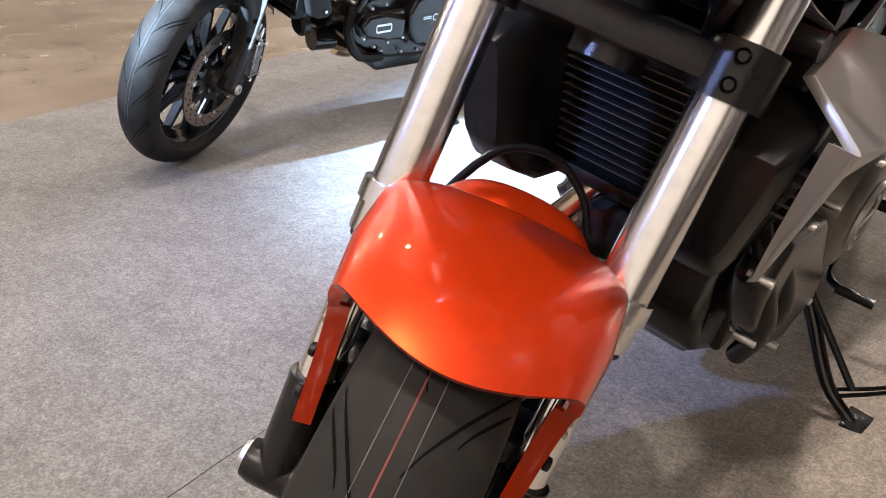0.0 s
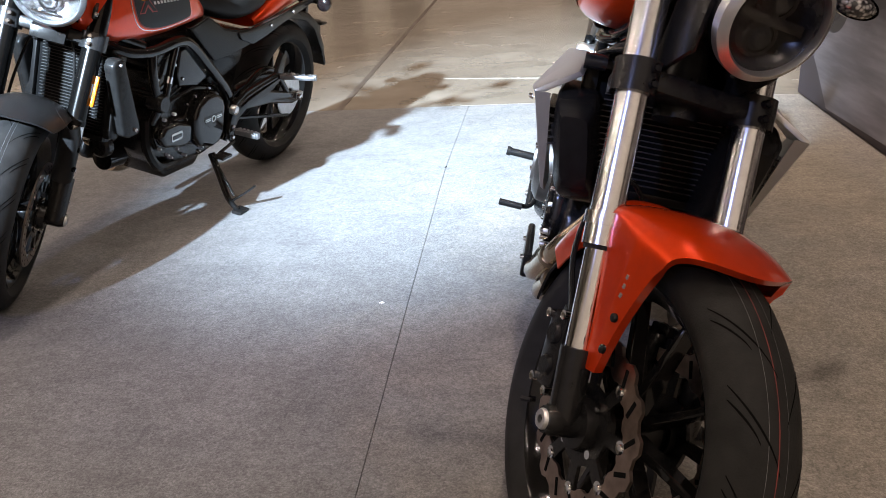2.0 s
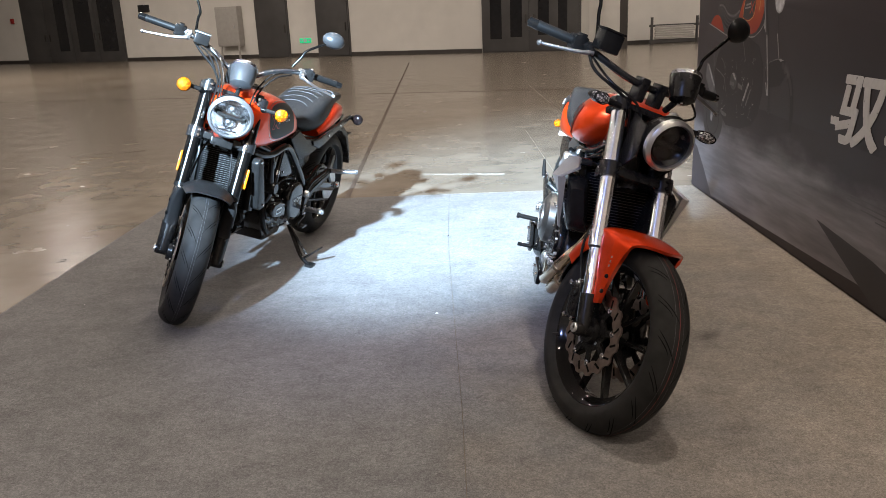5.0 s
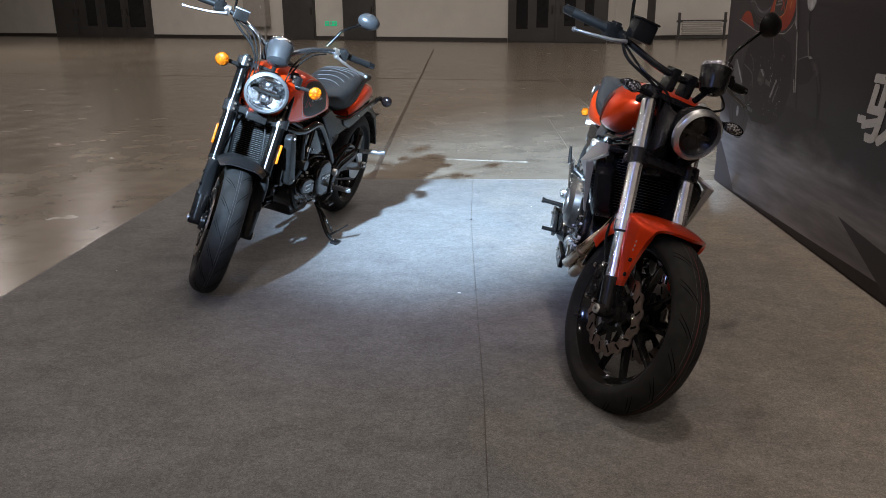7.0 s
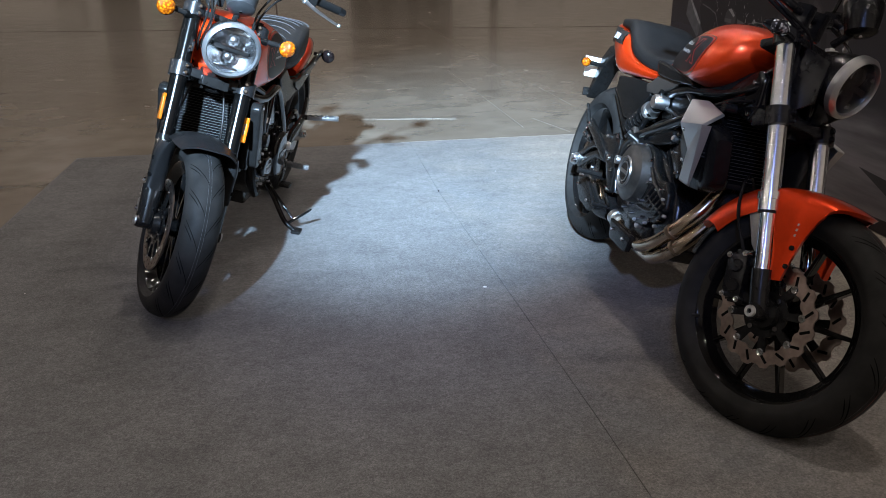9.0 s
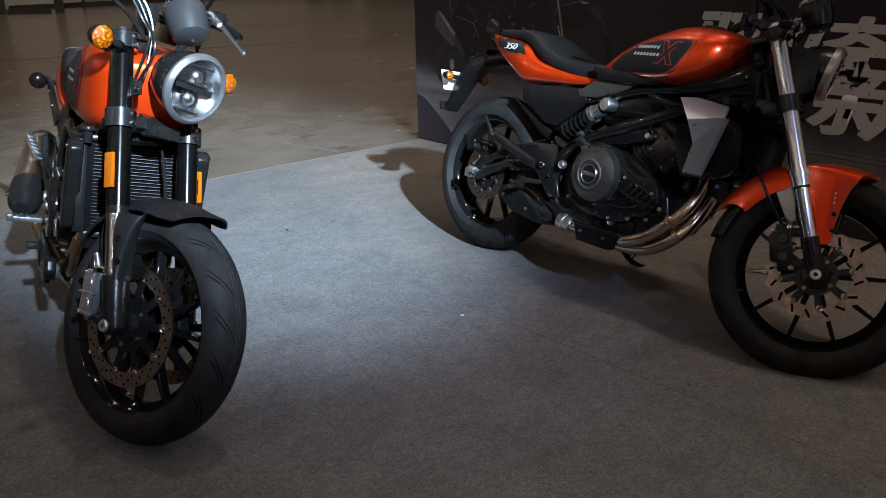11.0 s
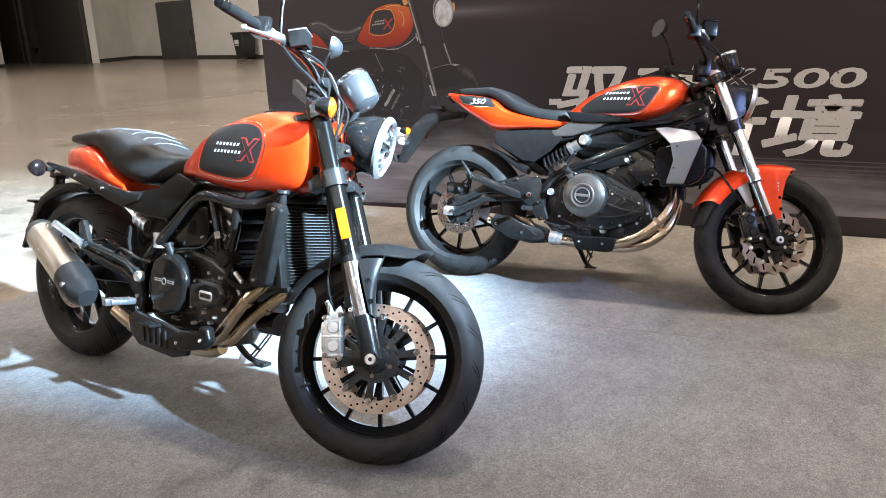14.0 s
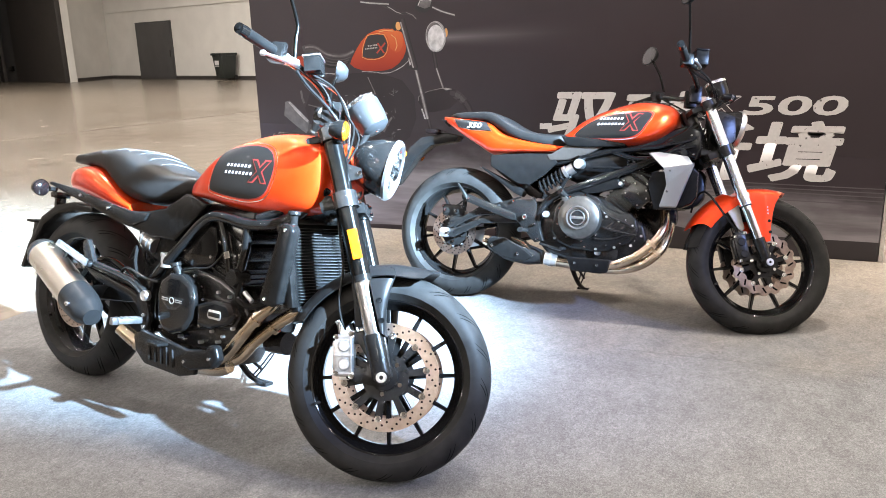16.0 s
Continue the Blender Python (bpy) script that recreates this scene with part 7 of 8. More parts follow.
ww = Wall("wall_west", (-45, -14), (-40, 43.4), "white painted hall wall")
tagged(part("ceiling", box(-60, 60, -40, 60, 9.0, 9.2), CEIL), "plain hall ceiling", "ceiling", kind="structure")
wn.skirt(((0, 21.45), (27.68, 34.76), (36.34, 37.63), (39.12, 44.5), (48.12, 49.3)))
wf.skirt(((0, 16.9),))
wc.skirt(((0.3, 3.6),))
we.skirt(((0, 2.72), (5.6, 38.0)))
tagged(part("trim", we.box(0, 38, 0.06, -0.002, 3.02, 3.12), WALLW), "narrow ledge along the side wall", "trim", kind="structure")
tagged(part("wall_pillar", wn.box(49.42, 49.66, 0.12, -0.002, -0.006, 9.0), SKIRT), "dark pillar at the wall's end", "pillar", kind="structure")


PANE = mat("dark_door_glass", (0.016, 0.016, 0.018), 0.12, 0.0, 0.2, 6)
CABM = mat("grey_cabinet_paint", (0.36, 0.345, 0.32), 0.45, 0.0, 0.06, 8)


def hall_door(w, x0, x1, h, leaves, strips, label):
    """Double door set proud of the wall, with glazed strips and handles."""
    d = tagged(part("door", w.box(x0, x1, 0.05, -0.002, -0.006, h), WALLD), label, "door", kind="structure")
    wd = (x1 - x0) / leaves
    for k in range(leaves):
        a0, a1 = x0 + wd * k + 0.05, x0 + wd * (k + 1) - 0.05
        leaf = part("door_leaf", w.box(a0, a1, 0.08, -0.052, 0.02, h - 0.08, 0.01), WALLD, d)
        part("door_handle", w.box(a1 - 0.12 if k % 2 == 0 else a0 + 0.08, a1 - 0.08 if k % 2 == 0 else a0 + 0.12, 0.13, -0.083, 0.95, 1.25, 0.01), SKIRT, leaf)
    for u0, u1, z0, z1 in strips:
        part("door_pane", w.box(x0 + (x1 - x0) * u0, x0 + (x1 - x0) * u1, 0.084, -0.078, z0, z1), PANE, d)
    return d


hall_door(wn, 21.47, 27.66, 4.4, 4, ((0.36, 0.46, 0.5, 4.0), (0.56, 0.71, 0.45, 4.0), (0.79, 0.94, 0.45, 4.0)), "tall dark grey doors with narrow glazed strips")
hall_door(wn, 44.53, 48.10, 4.4, 2, ((0.09, 0.21, 0.45, 2.5), (0.30, 0.42, 0.50, 2.9), (0.58, 0.69, 0.55, 4.0), (0.78, 0.87, 0.55, 4.0)), "tall dark grey double door with glazed strips")
for x0, x1 in ((34.78, 36.33), (37.64, 39.10)):
    hall_door(wn, x0, x1, 4.4, 1, (), "plain dark grey wall panel door")
hall_door(we, 2.72, 5.60, 2.50, 1, (), "plain dark grey steel door in the side wall")
# tall dark curtains along the recess, parted by a slit
for x0, x1 in ((0.9, 3.30), (3.46, 3.80), (5.2, 9.86)):
    tagged(part("curtain", wd.box(x0, x1, 0.25, -0.01, -0.006, 6.0, 0.05), SKIRT), "tall dark curtain beside the wall", "curtain", kind="structure")
tagged(part("wall_panel", wd.box(3.80, 5.2, 0.10, -0.01, -0.006, 6.0, 0.02), WALLD), "grey panel between two dark curtains", "panel", kind="structure")
tagged(part("wall_box", wd.box(4.3, 4.75, 0.20, -0.11, 0.50, 0.72, 0.01), GLOSSB), "small dark socket box on the panel", "socket", kind="structure")

ex = tagged(part("exit_sign", wn.box(36.79, 37.32, 0.04, -0.002, 0.53, 0.71, 0.01), SIGNG), "green illuminated exit sign low on the wall", "sign")
for x0, x1, z0, z1 in ((36.84, 36.92, 0.60, 0.65), (36.98, 37.04, 0.55, 0.70), (37.06, 37.12, 0.57, 0.69), (37.20, 37.28, 0.60, 0.65)):
    part("sign_mark", wn.box(x0, x1, 0.043, -0.039, z0, z1), WHITEP, ex)
cab = tagged(part("electric_cabinet", wn.box(33.02, 34.12, 0.35, -0.002, 0.50, 2.05, 0.02), CABM), "grey metal electric cabinet on legs by the wall", "cabinet")
part("cabinet_door", wn.box(33.08, 34.06, 0.365, -0.34, 0.56, 1.98, 0.01), CABM, cab)
for x in (33.1, 34.0):
    part("cabinet_leg", wn.box(x, x + 0.06, 0.32, -0.26, -0.006, 0.5), CABM, cab)
part("cabinet_lock", wn.box(33.9, 33.96, 0.38, -0.36, 1.2, 1.32, 0.005), ALU, cab)
tagged(part("wall_switch", wn.box(28.70, 29.28, 0.08, -0.002, 2.02, 2.32, 0.01), SILVERG), "grey switch box on the wall", "switch box")
tagged(part("call_point", wn.box(20.72, 20.90, 0.08, -0.002, 1.82, 2.06, 0.01), REDP), "small dark red fire call point on the wall", "call point")
# folded barriers leaning at the set-back wall
rk = thing("folded_barriers", "stack of pale folded barriers in a dark rack", "barrier", wf.m)
for x in (2.05, 3.85):
    part("rack_post", box(x, x + 0.07, -0.9, -0.82, -0.006, 0.96), WALLD, rk)
part("rack_rail", box(2.0, 3.95, -0.9, -0.82, 0.05, 0.14), WALLD, rk)
part("rack_rail", box(2.0, 3.95, -0.9, -0.82, 0.62, 0.70), WALLD, rk)
for k in range(6):
    part("barrier_bar", box(2.16 + 0.03 * (k % 2), 3.78 - 0.04 * (k % 3), -0.97, -0.90, 0.20 + 0.078 * k, 0.268 + 0.078 * k, 0.022), CABM, rk)


def wheelie_bin(m, w, labels, label):
    bn = thing("waste_bin", label, "bin", m)
    v = [(x * (0.8 if z < 0.5 else 1), y * (0.75 if z < 0.5 else 1), z) for x in (-w / 2, w / 2) for y in (-0.36, 0.36) for z in (0.08, 0.98)]
    part("bin_body", bevel(bm_mesh(v, [(0, 1, 3, 2), (4, 6, 7, 5), (0, 4, 5, 1), (2, 3, 7, 6), (0, 2, 6, 4), (1, 5, 7, 3)]), 0.03), BINM, bn)
    part("bin_lid", box(-w / 2 - 0.03, w / 2 + 0.03, -0.42, 0.40, 0.98, 1.07, 0.03), BINM, bn)
    for s in (-1, 1):
        part("bin_wheel", lathe([(0, -0.03), (0.09, -0.03), (0.10, 0), (0.09, 0.03), (0, 0.03)], (s * w * 0.42, 0.30, 0.10), 20, "x"), RUBBER, bn)
    for z0, z1 in labels:
        part("bin_label", box(-0.16, 0.10, -0.362, -0.350, z0, z1), WHITEP, bn)


wheelie_bin(we.m @ Matrix.Translation((10.0, -0.55, -0.006)), 0.62, ((0.62, 0.78), (0.55, 0.59)), "dark plastic wheeled bin with white labels against the wall")
wheelie_bin(wf.m @ Matrix.Translation((13.39, -0.7, -0.006)) @ Matrix.Scale(1.25, 4), 1.0, ((0.40, 0.75),), "dark green wheeled bin with a white label")
wheelie_bin(wf.m @ Matrix.Translation((14.67, -0.7, -0.006)) @ Matrix.Scale(1.25, 4), 0.55, ((0.50, 0.70), (0.42, 0.46)), "dark green wheeled bin with a pale label")

# ---- printed backdrop wall ----
bank = thing("display_wall", "dark printed exhibition backdrop wall with a motorcycle picture", "backdrop wall", Matrix.Translation((1.742, 0, 0)), kind="structure")
POSTER = mat("dark_poster_print", (0.030, 0.0215, 0.025), 0.50, 0.0, 0.10, 1.5, 0.03, 500, second=(0.036, 0.028, 0.031), sscale=0.9, smix=0.6, spec=0.3)
P_G1 = mat("faint_grey_print", (0.045, 0.035, 0.038), 0.5, 0.0, 0.2, 12, spec=0.3)
P_G2 = mat("smoky_grey_print", (0.064, 0.054, 0.056), 0.5, 0.0, 0.25, 14, spec=0.3)
P_G3 = mat("mid_grey_print", (0.125, 0.112, 0.112), 0.5, 0.0, 0.35, 18, spec=0.3)
P_SHADE = mat("shadow_print", (0.0225, 0.0165, 0.0185), 0.5, 0.0, 0.15, 5, spec=0.3)
P_DARK = mat("black_print", (0.021, 0.0165, 0.018), 0.5, 0.0, 0.1, 5)
P_GREY = mat("dim_grey_print", (0.085, 0.076, 0.077), 0.5, 0.0, 0.4, 20)
P_LIGHT = mat("pale_print", (0.34, 0.32, 0.31), 0.5, 0.0, 0.4, 30)
P_ORANGE = mat("orange_print", (0.36, 0.046, 0.014), 0.5, 0.0, 0.12, 8)
P_AMB = mat("amber_print", (0.55, 0.26, 0.08), 0.5, 0.0, 0.1, 8)
P_TEXT = mat("worn_white_print", (0.52, 0.495, 0.48), 0.55, 0.0, 0.05, 60, second=(0.05, 0.04, 0.04), sscale=38, smix=0.0)


def worn_text():
    """White print with small dark chips."""
    nt = P_TEXT.node_tree
    for n in nt.nodes:
        if n.type == "MAP_RANGE" and abs(n.inputs[2].default_value - 0.66) < 1e-3:
            n.inputs[1].default_value, n.inputs[2].default_value, n.inputs[4].default_value = 0.675, 0.70, 0.85


worn_text()
part("board", box(0.0, 0.10, -1.485, 2.40, 0.0, 2.44, 0.003), POSTER, bank)
part("edge_profile", box(-0.004, 0.104, -1.512, -1.488, 0.0, 2.45, 0.004), ALU, bank)


INKED = []


def printed(name, pts, material, layer=1):
    """A flat printed shape on the board, given as y and z."""
    INKED.append(name)
    depth = 0.00012 * layer + 0.000013 * (len(INKED) % 8)  # no two inks in one plane
    bm = bm_mesh([(-depth, y, z) for y, z in pts], [tuple(range(len(pts)))])
    for f in bm.faces:
        if f.normal.x > 0:
            f.normal_flip()
    return part(name, bm, material, bank)


def disc_pts(y, z, ry, rz, n=36):
    return [(y + ry * math.cos(2 * math.pi * k / n), z + rz * math.sin(2 * math.pi * k / n)) for k in range(n)]


def stroke(name, p, q, w, material, layer=3, w2=None):
    p, q = Vector((*p, 0)), Vector((*q, 0))
    s = Vector((-(q - p).y, (q - p).x, 0)).normalized()
    u, v = s * w / 2, s * (w if w2 is None else w2) / 2
    printed(name, [tuple(c[:2]) for c in (p + u, q + v, q - v, p - u)], material, layer)


P_HAZE = mat("dim_road_print", (0.074, 0.064, 0.070), 0.50, 0.0, 0.25, 3.0, 0.02, 500)
P_SEAT = mat("charcoal_print", (0.040, 0.034, 0.036), 0.5, 0.0, 0.25, 8)
P_CHROME = mat("silver_print", (0.26, 0.24, 0.235), 0.5, 0.0, 0.5, 25)
P_BLACK = mat("deep_black_print", (0.010, 0.0085, 0.009), 0.45, 0.0, 0.3, 8)
P_PURPLE = mat("dark_purple_print", (0.040, 0.032, 0.040), 0.5, 0.0, 0.15, 4)
P_RED = mat("deep_orange_print", (0.33, 0.030, 0.012), 0.5, 0.0, 0.15, 8)


def road_print():
    """Printed road: grey, drifting up into dark smoke with a ragged soft edge."""
    m = mat("smoky_road_print", (0.15, 0.137, 0.143), 0.50, 0.0, 0.30, 3.0, 0.02, 500, spec=0.3)
    nt = m.node_tree
    tc, sep = nt.nodes.new("ShaderNodeTexCoord"), nt.nodes.new("ShaderNodeSeparateXYZ")
    nt.links.new(tc.outputs["Object"], sep.inputs[0])

    def noise(scale, stretch, detail):
        mp, n = nt.nodes.new("ShaderNodeMapping"), nt.nodes.new("ShaderNodeTexNoise")
        mp.inputs["Scale"].default_value = (1, stretch, 1)
        nt.links.new(tc.outputs["Object"], mp.inputs["Vector"])
        nt.links.new(mp.outputs[0], n.inputs["Vector"])
        n.inputs["Scale"].default_value, n.inputs["Detail"].default_value, n.inputs["Roughness"].default_value = scale, detail, 0.55
        return n.outputs["Fac"]

    def calc(op, *args):
        n = nt.nodes.new("ShaderNodeMath")
        n.operation = op
        for k, v in enumerate(args):
            if isinstance(v, (int, float)):
                n.inputs[k].default_value = v
            else:
                nt.links.new(v, n.inputs[k])
        return n.outputs[0]

    # height of the edge over the floor, falling towards the far end of the board
    edge = calc("MULTIPLY_ADD", calc("MINIMUM", calc("SUBTRACT", sep.outputs[1], 0.6), 0.0), 0.085, 0.46)
    d = calc("SUBTRACT", edge, sep.outputs[2])
    d = calc("MULTIPLY_ADD", calc("SUBTRACT", noise(5.0, 0.45, 5), 0.5), 0.30, d)
    r = nt.nodes.new("ShaderNodeMapRange")
    r.interpolation_type = "SMOOTHSTEP"
    r.inputs[1].default_value, r.inputs[2].default_value = -0.10, 0.11
    nt.links.new(d, r.inputs[0])
    streak = nt.nodes.new("ShaderNodeMapRange")
    streak.inputs[1].default_value, streak.inputs[2].default_value = 0.35, 0.68
    nt.links.new(noise(14.0, 0.10, 4), streak.inputs[0])
    tone = nt.nodes.new("ShaderNodeMix")
    tone.data_type = "RGBA"
    nt.links.new(streak.outputs[0], tone.inputs["Factor"])
    tone.inputs[6].default_value, tone.inputs[7].default_value = (0.120, 0.108, 0.114, 1), (0.235, 0.218, 0.228, 1)
    mx = nt.nodes.new("ShaderNodeMix")
    mx.data_type = "RGBA"
    nt.links.new(r.outputs[0], mx.inputs["Factor"])
    mx.inputs[6].default_value = (0.031, 0.0225, 0.026, 1)
    nt.links.new(tone.outputs[2], mx.inputs[7])
    nt.links.new(mx.outputs[2], nt.nodes["Principled BSDF"].inputs["Base Color"])
    return m


printed("road_print", [(2.398, 0.70), (-1.484, 0.55), (-1.484, 0.105), (2.398, 0.004)], road_print(), 2)
printed("road_shade", [(2.398, 0.305), (2.308, 0.283), (2.12, 0.15), (1.943, 0.004), (2.398, 0.004)], P_PURPLE, 3)
printed("road_shade", [(0.43, 0.24), (-0.1, 0.195), (-0.6, 0.105), (-1.484, 0.105), (-1.484, 0.004), (-0.16, 0.004)], P_DARK, 3)
for k in range(5):
    z = 0.30 + 0.022 * k
    stroke("speed_stripe", (-1.484, z + 0.004), (-0.2 + 0.12 * k, z + 0.030), 0.006, P_HAZE, 3)


def path(name, pts, w, material, layer=6):
    """A printed line along several points."""
    for p, q in zip(pts, pts[1:]):
        stroke(name, p, q, w, material, layer)


# the printed machine
printed("print_rear_wheel", disc_pts(2.005, 0.520, 0.195, 0.165), P_DARK, 4)
printed("print_rear_rim", disc_pts(2.010, 0.520, 0.130, 0.115), P_SHADE, 5)
printed("print_rear_core", disc_pts(2.010, 0.520, 0.118, 0.104), P_DARK, 6)
for k in range(7):
    an = 0.9 * k + 0.3
    stroke("print_spoke", (2.01 + 0.03 * math.cos(an), 0.52 + 0.03 * math.sin(an)), (2.01 + 0.115 * math.cos(an), 0.52 + 0.10 * math.sin(an)), 0.006, P_G1, 7)
printed("print_hub", disc_pts(2.03, 0.525, 0.022, 0.035), P_CHROME, 8)
printed("print_tank_badge", [(1.555, 1.132), (1.548, 1.18), (1.527, 1.232), (1.512, 1.255), (1.492, 1.264), (1.44, 1.266), (1.397, 1.260), (1.382, 1.235), (1.373, 1.200), (1.385, 1.16), (1.406, 1.135), (1.44, 1.122), (1.472, 1.117), (1.52, 1.120)], P_DARK, 9)
path("print_rail", [(2.173, 1.093), (2.0, 1.062), (1.84, 1.030), (1.719, 1.020)], 0.006, P_CHROME, 8)


def beam_print():
    """Printed light beam: a soft streak that widens and fades away from the printed lamp."""
    m = mat("beam_print", (0.030, 0.0215, 0.025), 0.50, 0.0, 0.10, 1.5, spec=0.3)
    nt = m.node_tree

    def calc(op, *args):
        n = nt.nodes.new("ShaderNodeMath")
        n.operation = op
        n.use_clamp = op == "MAXIMUM"
        for k, v in enumerate(args):
            if isinstance(v, (int, float)):
                n.inputs[k].default_value = v
            else:
                nt.links.new(v, n.inputs[k])
        return n.outputs[0]

    tc, sep = nt.nodes.new("ShaderNodeTexCoord"), nt.nodes.new("ShaderNodeSeparateXYZ")
    nt.links.new(tc.outputs["Object"], sep.inputs[0])
    y, z = sep.outputs[1], sep.outputs[2]
    run = calc("SUBTRACT", 1.03, y)
    wide = calc("MULTIPLY_ADD", run, 0.085, 0.050)
    off = calc("ABSOLUTE", calc("SUBTRACT", z, calc("MULTIPLY_ADD", run, 0.012, 1.232)))
    k = calc("MAXIMUM", calc("SUBTRACT", 1.0, calc("DIVIDE", off, wide)), 0.0)
    fade = calc("MAXIMUM", calc("SUBTRACT", 1.0, calc("DIVIDE", run, 1.05)), 0.0)
    fac = calc("MULTIPLY", calc("MULTIPLY", k, k), calc("MULTIPLY", calc("MULTIPLY", fade, fade), 0.34))
    mx = nt.nodes.new("ShaderNodeMix")
    mx.data_type = "RGBA"
    nt.links.new(fac, mx.inputs["Factor"])
    mx.inputs[6].default_value, mx.inputs[7].default_value = (0.030, 0.0215, 0.025, 1), (0.36, 0.33, 0.34, 1)
    nt.links.new(mx.outputs[2], nt.nodes["Principled BSDF"].inputs["Base Color"])
    return m


printed("print_beam", [(1.02, 1.285), (0.60, 1.33), (-0.02, 1.385), (-0.02, 1.105), (0.60, 1.14), (1.02, 1.18)], beam_print())
printed("print_pipe", [(2.174, 0.844), (2.139, 0.851), (2.06, 0.785), (1.992, 0.716), (2.000, 0.665), (2.024, 0.630), (2.11, 0.69), (2.191, 0.753)], P_GREY, 7)
printed("print_pipe_shine", [(2.150, 0.842), (2.130, 0.842), (1.998, 0.720), (2.010, 0.705), (2.09, 0.775)], P_CHROME, 8)
printed("print_pipe_end", [(2.000, 0.70), (1.975, 0.69), (1.90, 0.60), (1.93, 0.585), (2.01, 0.65)], P_SEAT, 7)
path("print_line", [(2.041, 0.918), (2.036, 0.87), (2.023, 0.835)], 0.016, P_GREY, 9)
path("print_line", [(1.991, 0.824), (1.90, 0.805), (1.825, 0.781), (1.80, 0.74), (1.783, 0.699)], 0.008, P_GREY, 9)
path("print_line", [(1.90, 0.890), (1.873, 0.885), (1.835, 0.86), (1.807, 0.816)], 0.005, P_GREY, 9)
printed("print_case", disc_pts(1.655, 0.770, 0.058, 0.050), P_SEAT, 6)
printed("print_case_light", [(1.683, 0.813), (1.65, 0.818), (1.61, 0.785), (1.624, 0.774), (1.655, 0.795)], P_CHROME, 7)
printed("print_case_light", [(1.717, 0.766), (1.64, 0.762), (1.64, 0.742), (1.715, 0.744)], P_GREY, 7)
printed("print_case_light", [(1.579, 0.768), (1.50, 0.752), (1.495, 0.728), (1.575, 0.738)], P_GREY, 7)
path("print_header", [(1.402, 0.775), (1.43, 0.74), (1.455, 0.70), (1.479, 0.670)], 0.020, P_CHROME, 8)
path("print_header", [(1.365, 0.745), (1.40, 0.70), (1.43, 0.65)], 0.014, P_GREY, 8)
printed("print_foot", [(1.88, 0.585), (1.80, 0.575), (1.745, 0.566), (1.76, 0.548), (1.84, 0.556)], P_GREY, 7)
rng = random.Random(4)
for k in range(70):
    y, z = 1.32 + 0.55 * rng.random(), 0.56 + 0.36 * rng.random()
    an, ln = rng.random() * 3.1, 0.006 + 0.03 * rng.random() ** 2
    stroke("print_glint", (y, z), (y + ln * math.cos(an), z + ln * math.sin(an)), 0.003 + 0.005 * rng.random(), P_CHROME if k % 4 == 0 else P_GREY, 9, 0.002)


def tone_print(name, low, high, z0, z1):
    """Print whose ink runs from one tone at height z0 to another at z1."""
    m = mat(name, low, 0.50, 0.0, 0.10, 9.0, spec=0.3)
    nt = m.node_tree
    tc, sep, ramp, mx = (nt.nodes.new("ShaderNode" + k) for k in ("TexCoord", "SeparateXYZ", "MapRange", "Mix"))
    nt.links.new(tc.outputs["Object"], sep.inputs[0])
    nt.links.new(sep.outputs[2], ramp.inputs[0])
    ramp.inputs[1].default_value, ramp.inputs[2].default_value = z0, z1
    mx.data_type = "RGBA"
    nt.links.new(ramp.outputs[0], mx.inputs["Factor"])
    mx.inputs[6].default_value, mx.inputs[7].default_value = (*low, 1), (*high, 1)
    nt.links.new(mx.outputs[2], nt.nodes["Principled BSDF"].inputs["Base Color"])
    return m


def soft_path(name, pts, w, inks, layer=6):
    """A printed line with soft edges: narrower and narrower strokes of inks that near the last one."""
    for k, ink in enumerate(inks):
        path(name, pts, w * (1 - k / len(inks)), ink, layer + k)


P_PAINT = tone_print("shaded_orange_print", (0.23, 0.022, 0.010), (0.43, 0.066, 0.018), 1.05, 1.27)
P_GLOW = tone_print("bright_orange_print", (0.30, 0.034, 0.012), (0.50, 0.115, 0.030), 1.10, 1.29)

printed("print_body", [(2.02, 0.80), (1.97, 0.90), (1.90, 0.97), (1.80, 1.01), (1.62, 1.03), (1.42, 1.02), (1.28, 0.98), (1.20, 0.88), (1.19, 0.74), (1.24, 0.62), (1.33, 0.55), (1.50, 0.51), (1.75, 0.50), (1.95, 0.60)], P_SHADE, 4)
SEAT_TOP = [(2.010, 1.206), (1.985, 1.215), (1.948, 1.219), (1.915, 1.216), (1.885, 1.205), (1.855, 1.186), (1.822, 1.168), (1.775, 1.157), (1.729, 1.154), (1.685, 1.158), (1.644, 1.171), (1.618, 1.184)]
printed("print_seat", SEAT_TOP + [(1.635, 1.140), (1.658, 1.092), (1.70, 1.070), (1.736, 1.062), (1.80, 1.062), (1.842, 1.072), (1.926, 1.112), (1.989, 1.152)], tone_print("seat_print", (0.012, 0.010, 0.0105), (0.060, 0.052, 0.054), 1.08, 1.19), 5)
soft_path("print_seat_sheen", [(y, z - 0.016) for y, z in SEAT_TOP[1:]], 0.030, (P_G1, P_G2, P_G3), 6)
for k in range(3):
    soft_path("print_seat_rib", [(y + 0.012 * k, z - 0.040 - 0.017 * k) for y, z in SEAT_TOP[3 + k:11]], 0.010, (P_G1, P_G2), 6)
printed("print_tail", [(2.137, 1.092), (2.112, 1.115), (2.079, 1.133), (2.043, 1.144), (2.007, 1.145), (1.97, 1.138), (1.940, 1.122), (1.870, 1.044), (2.016, 1.068)], P_PAINT, 6)
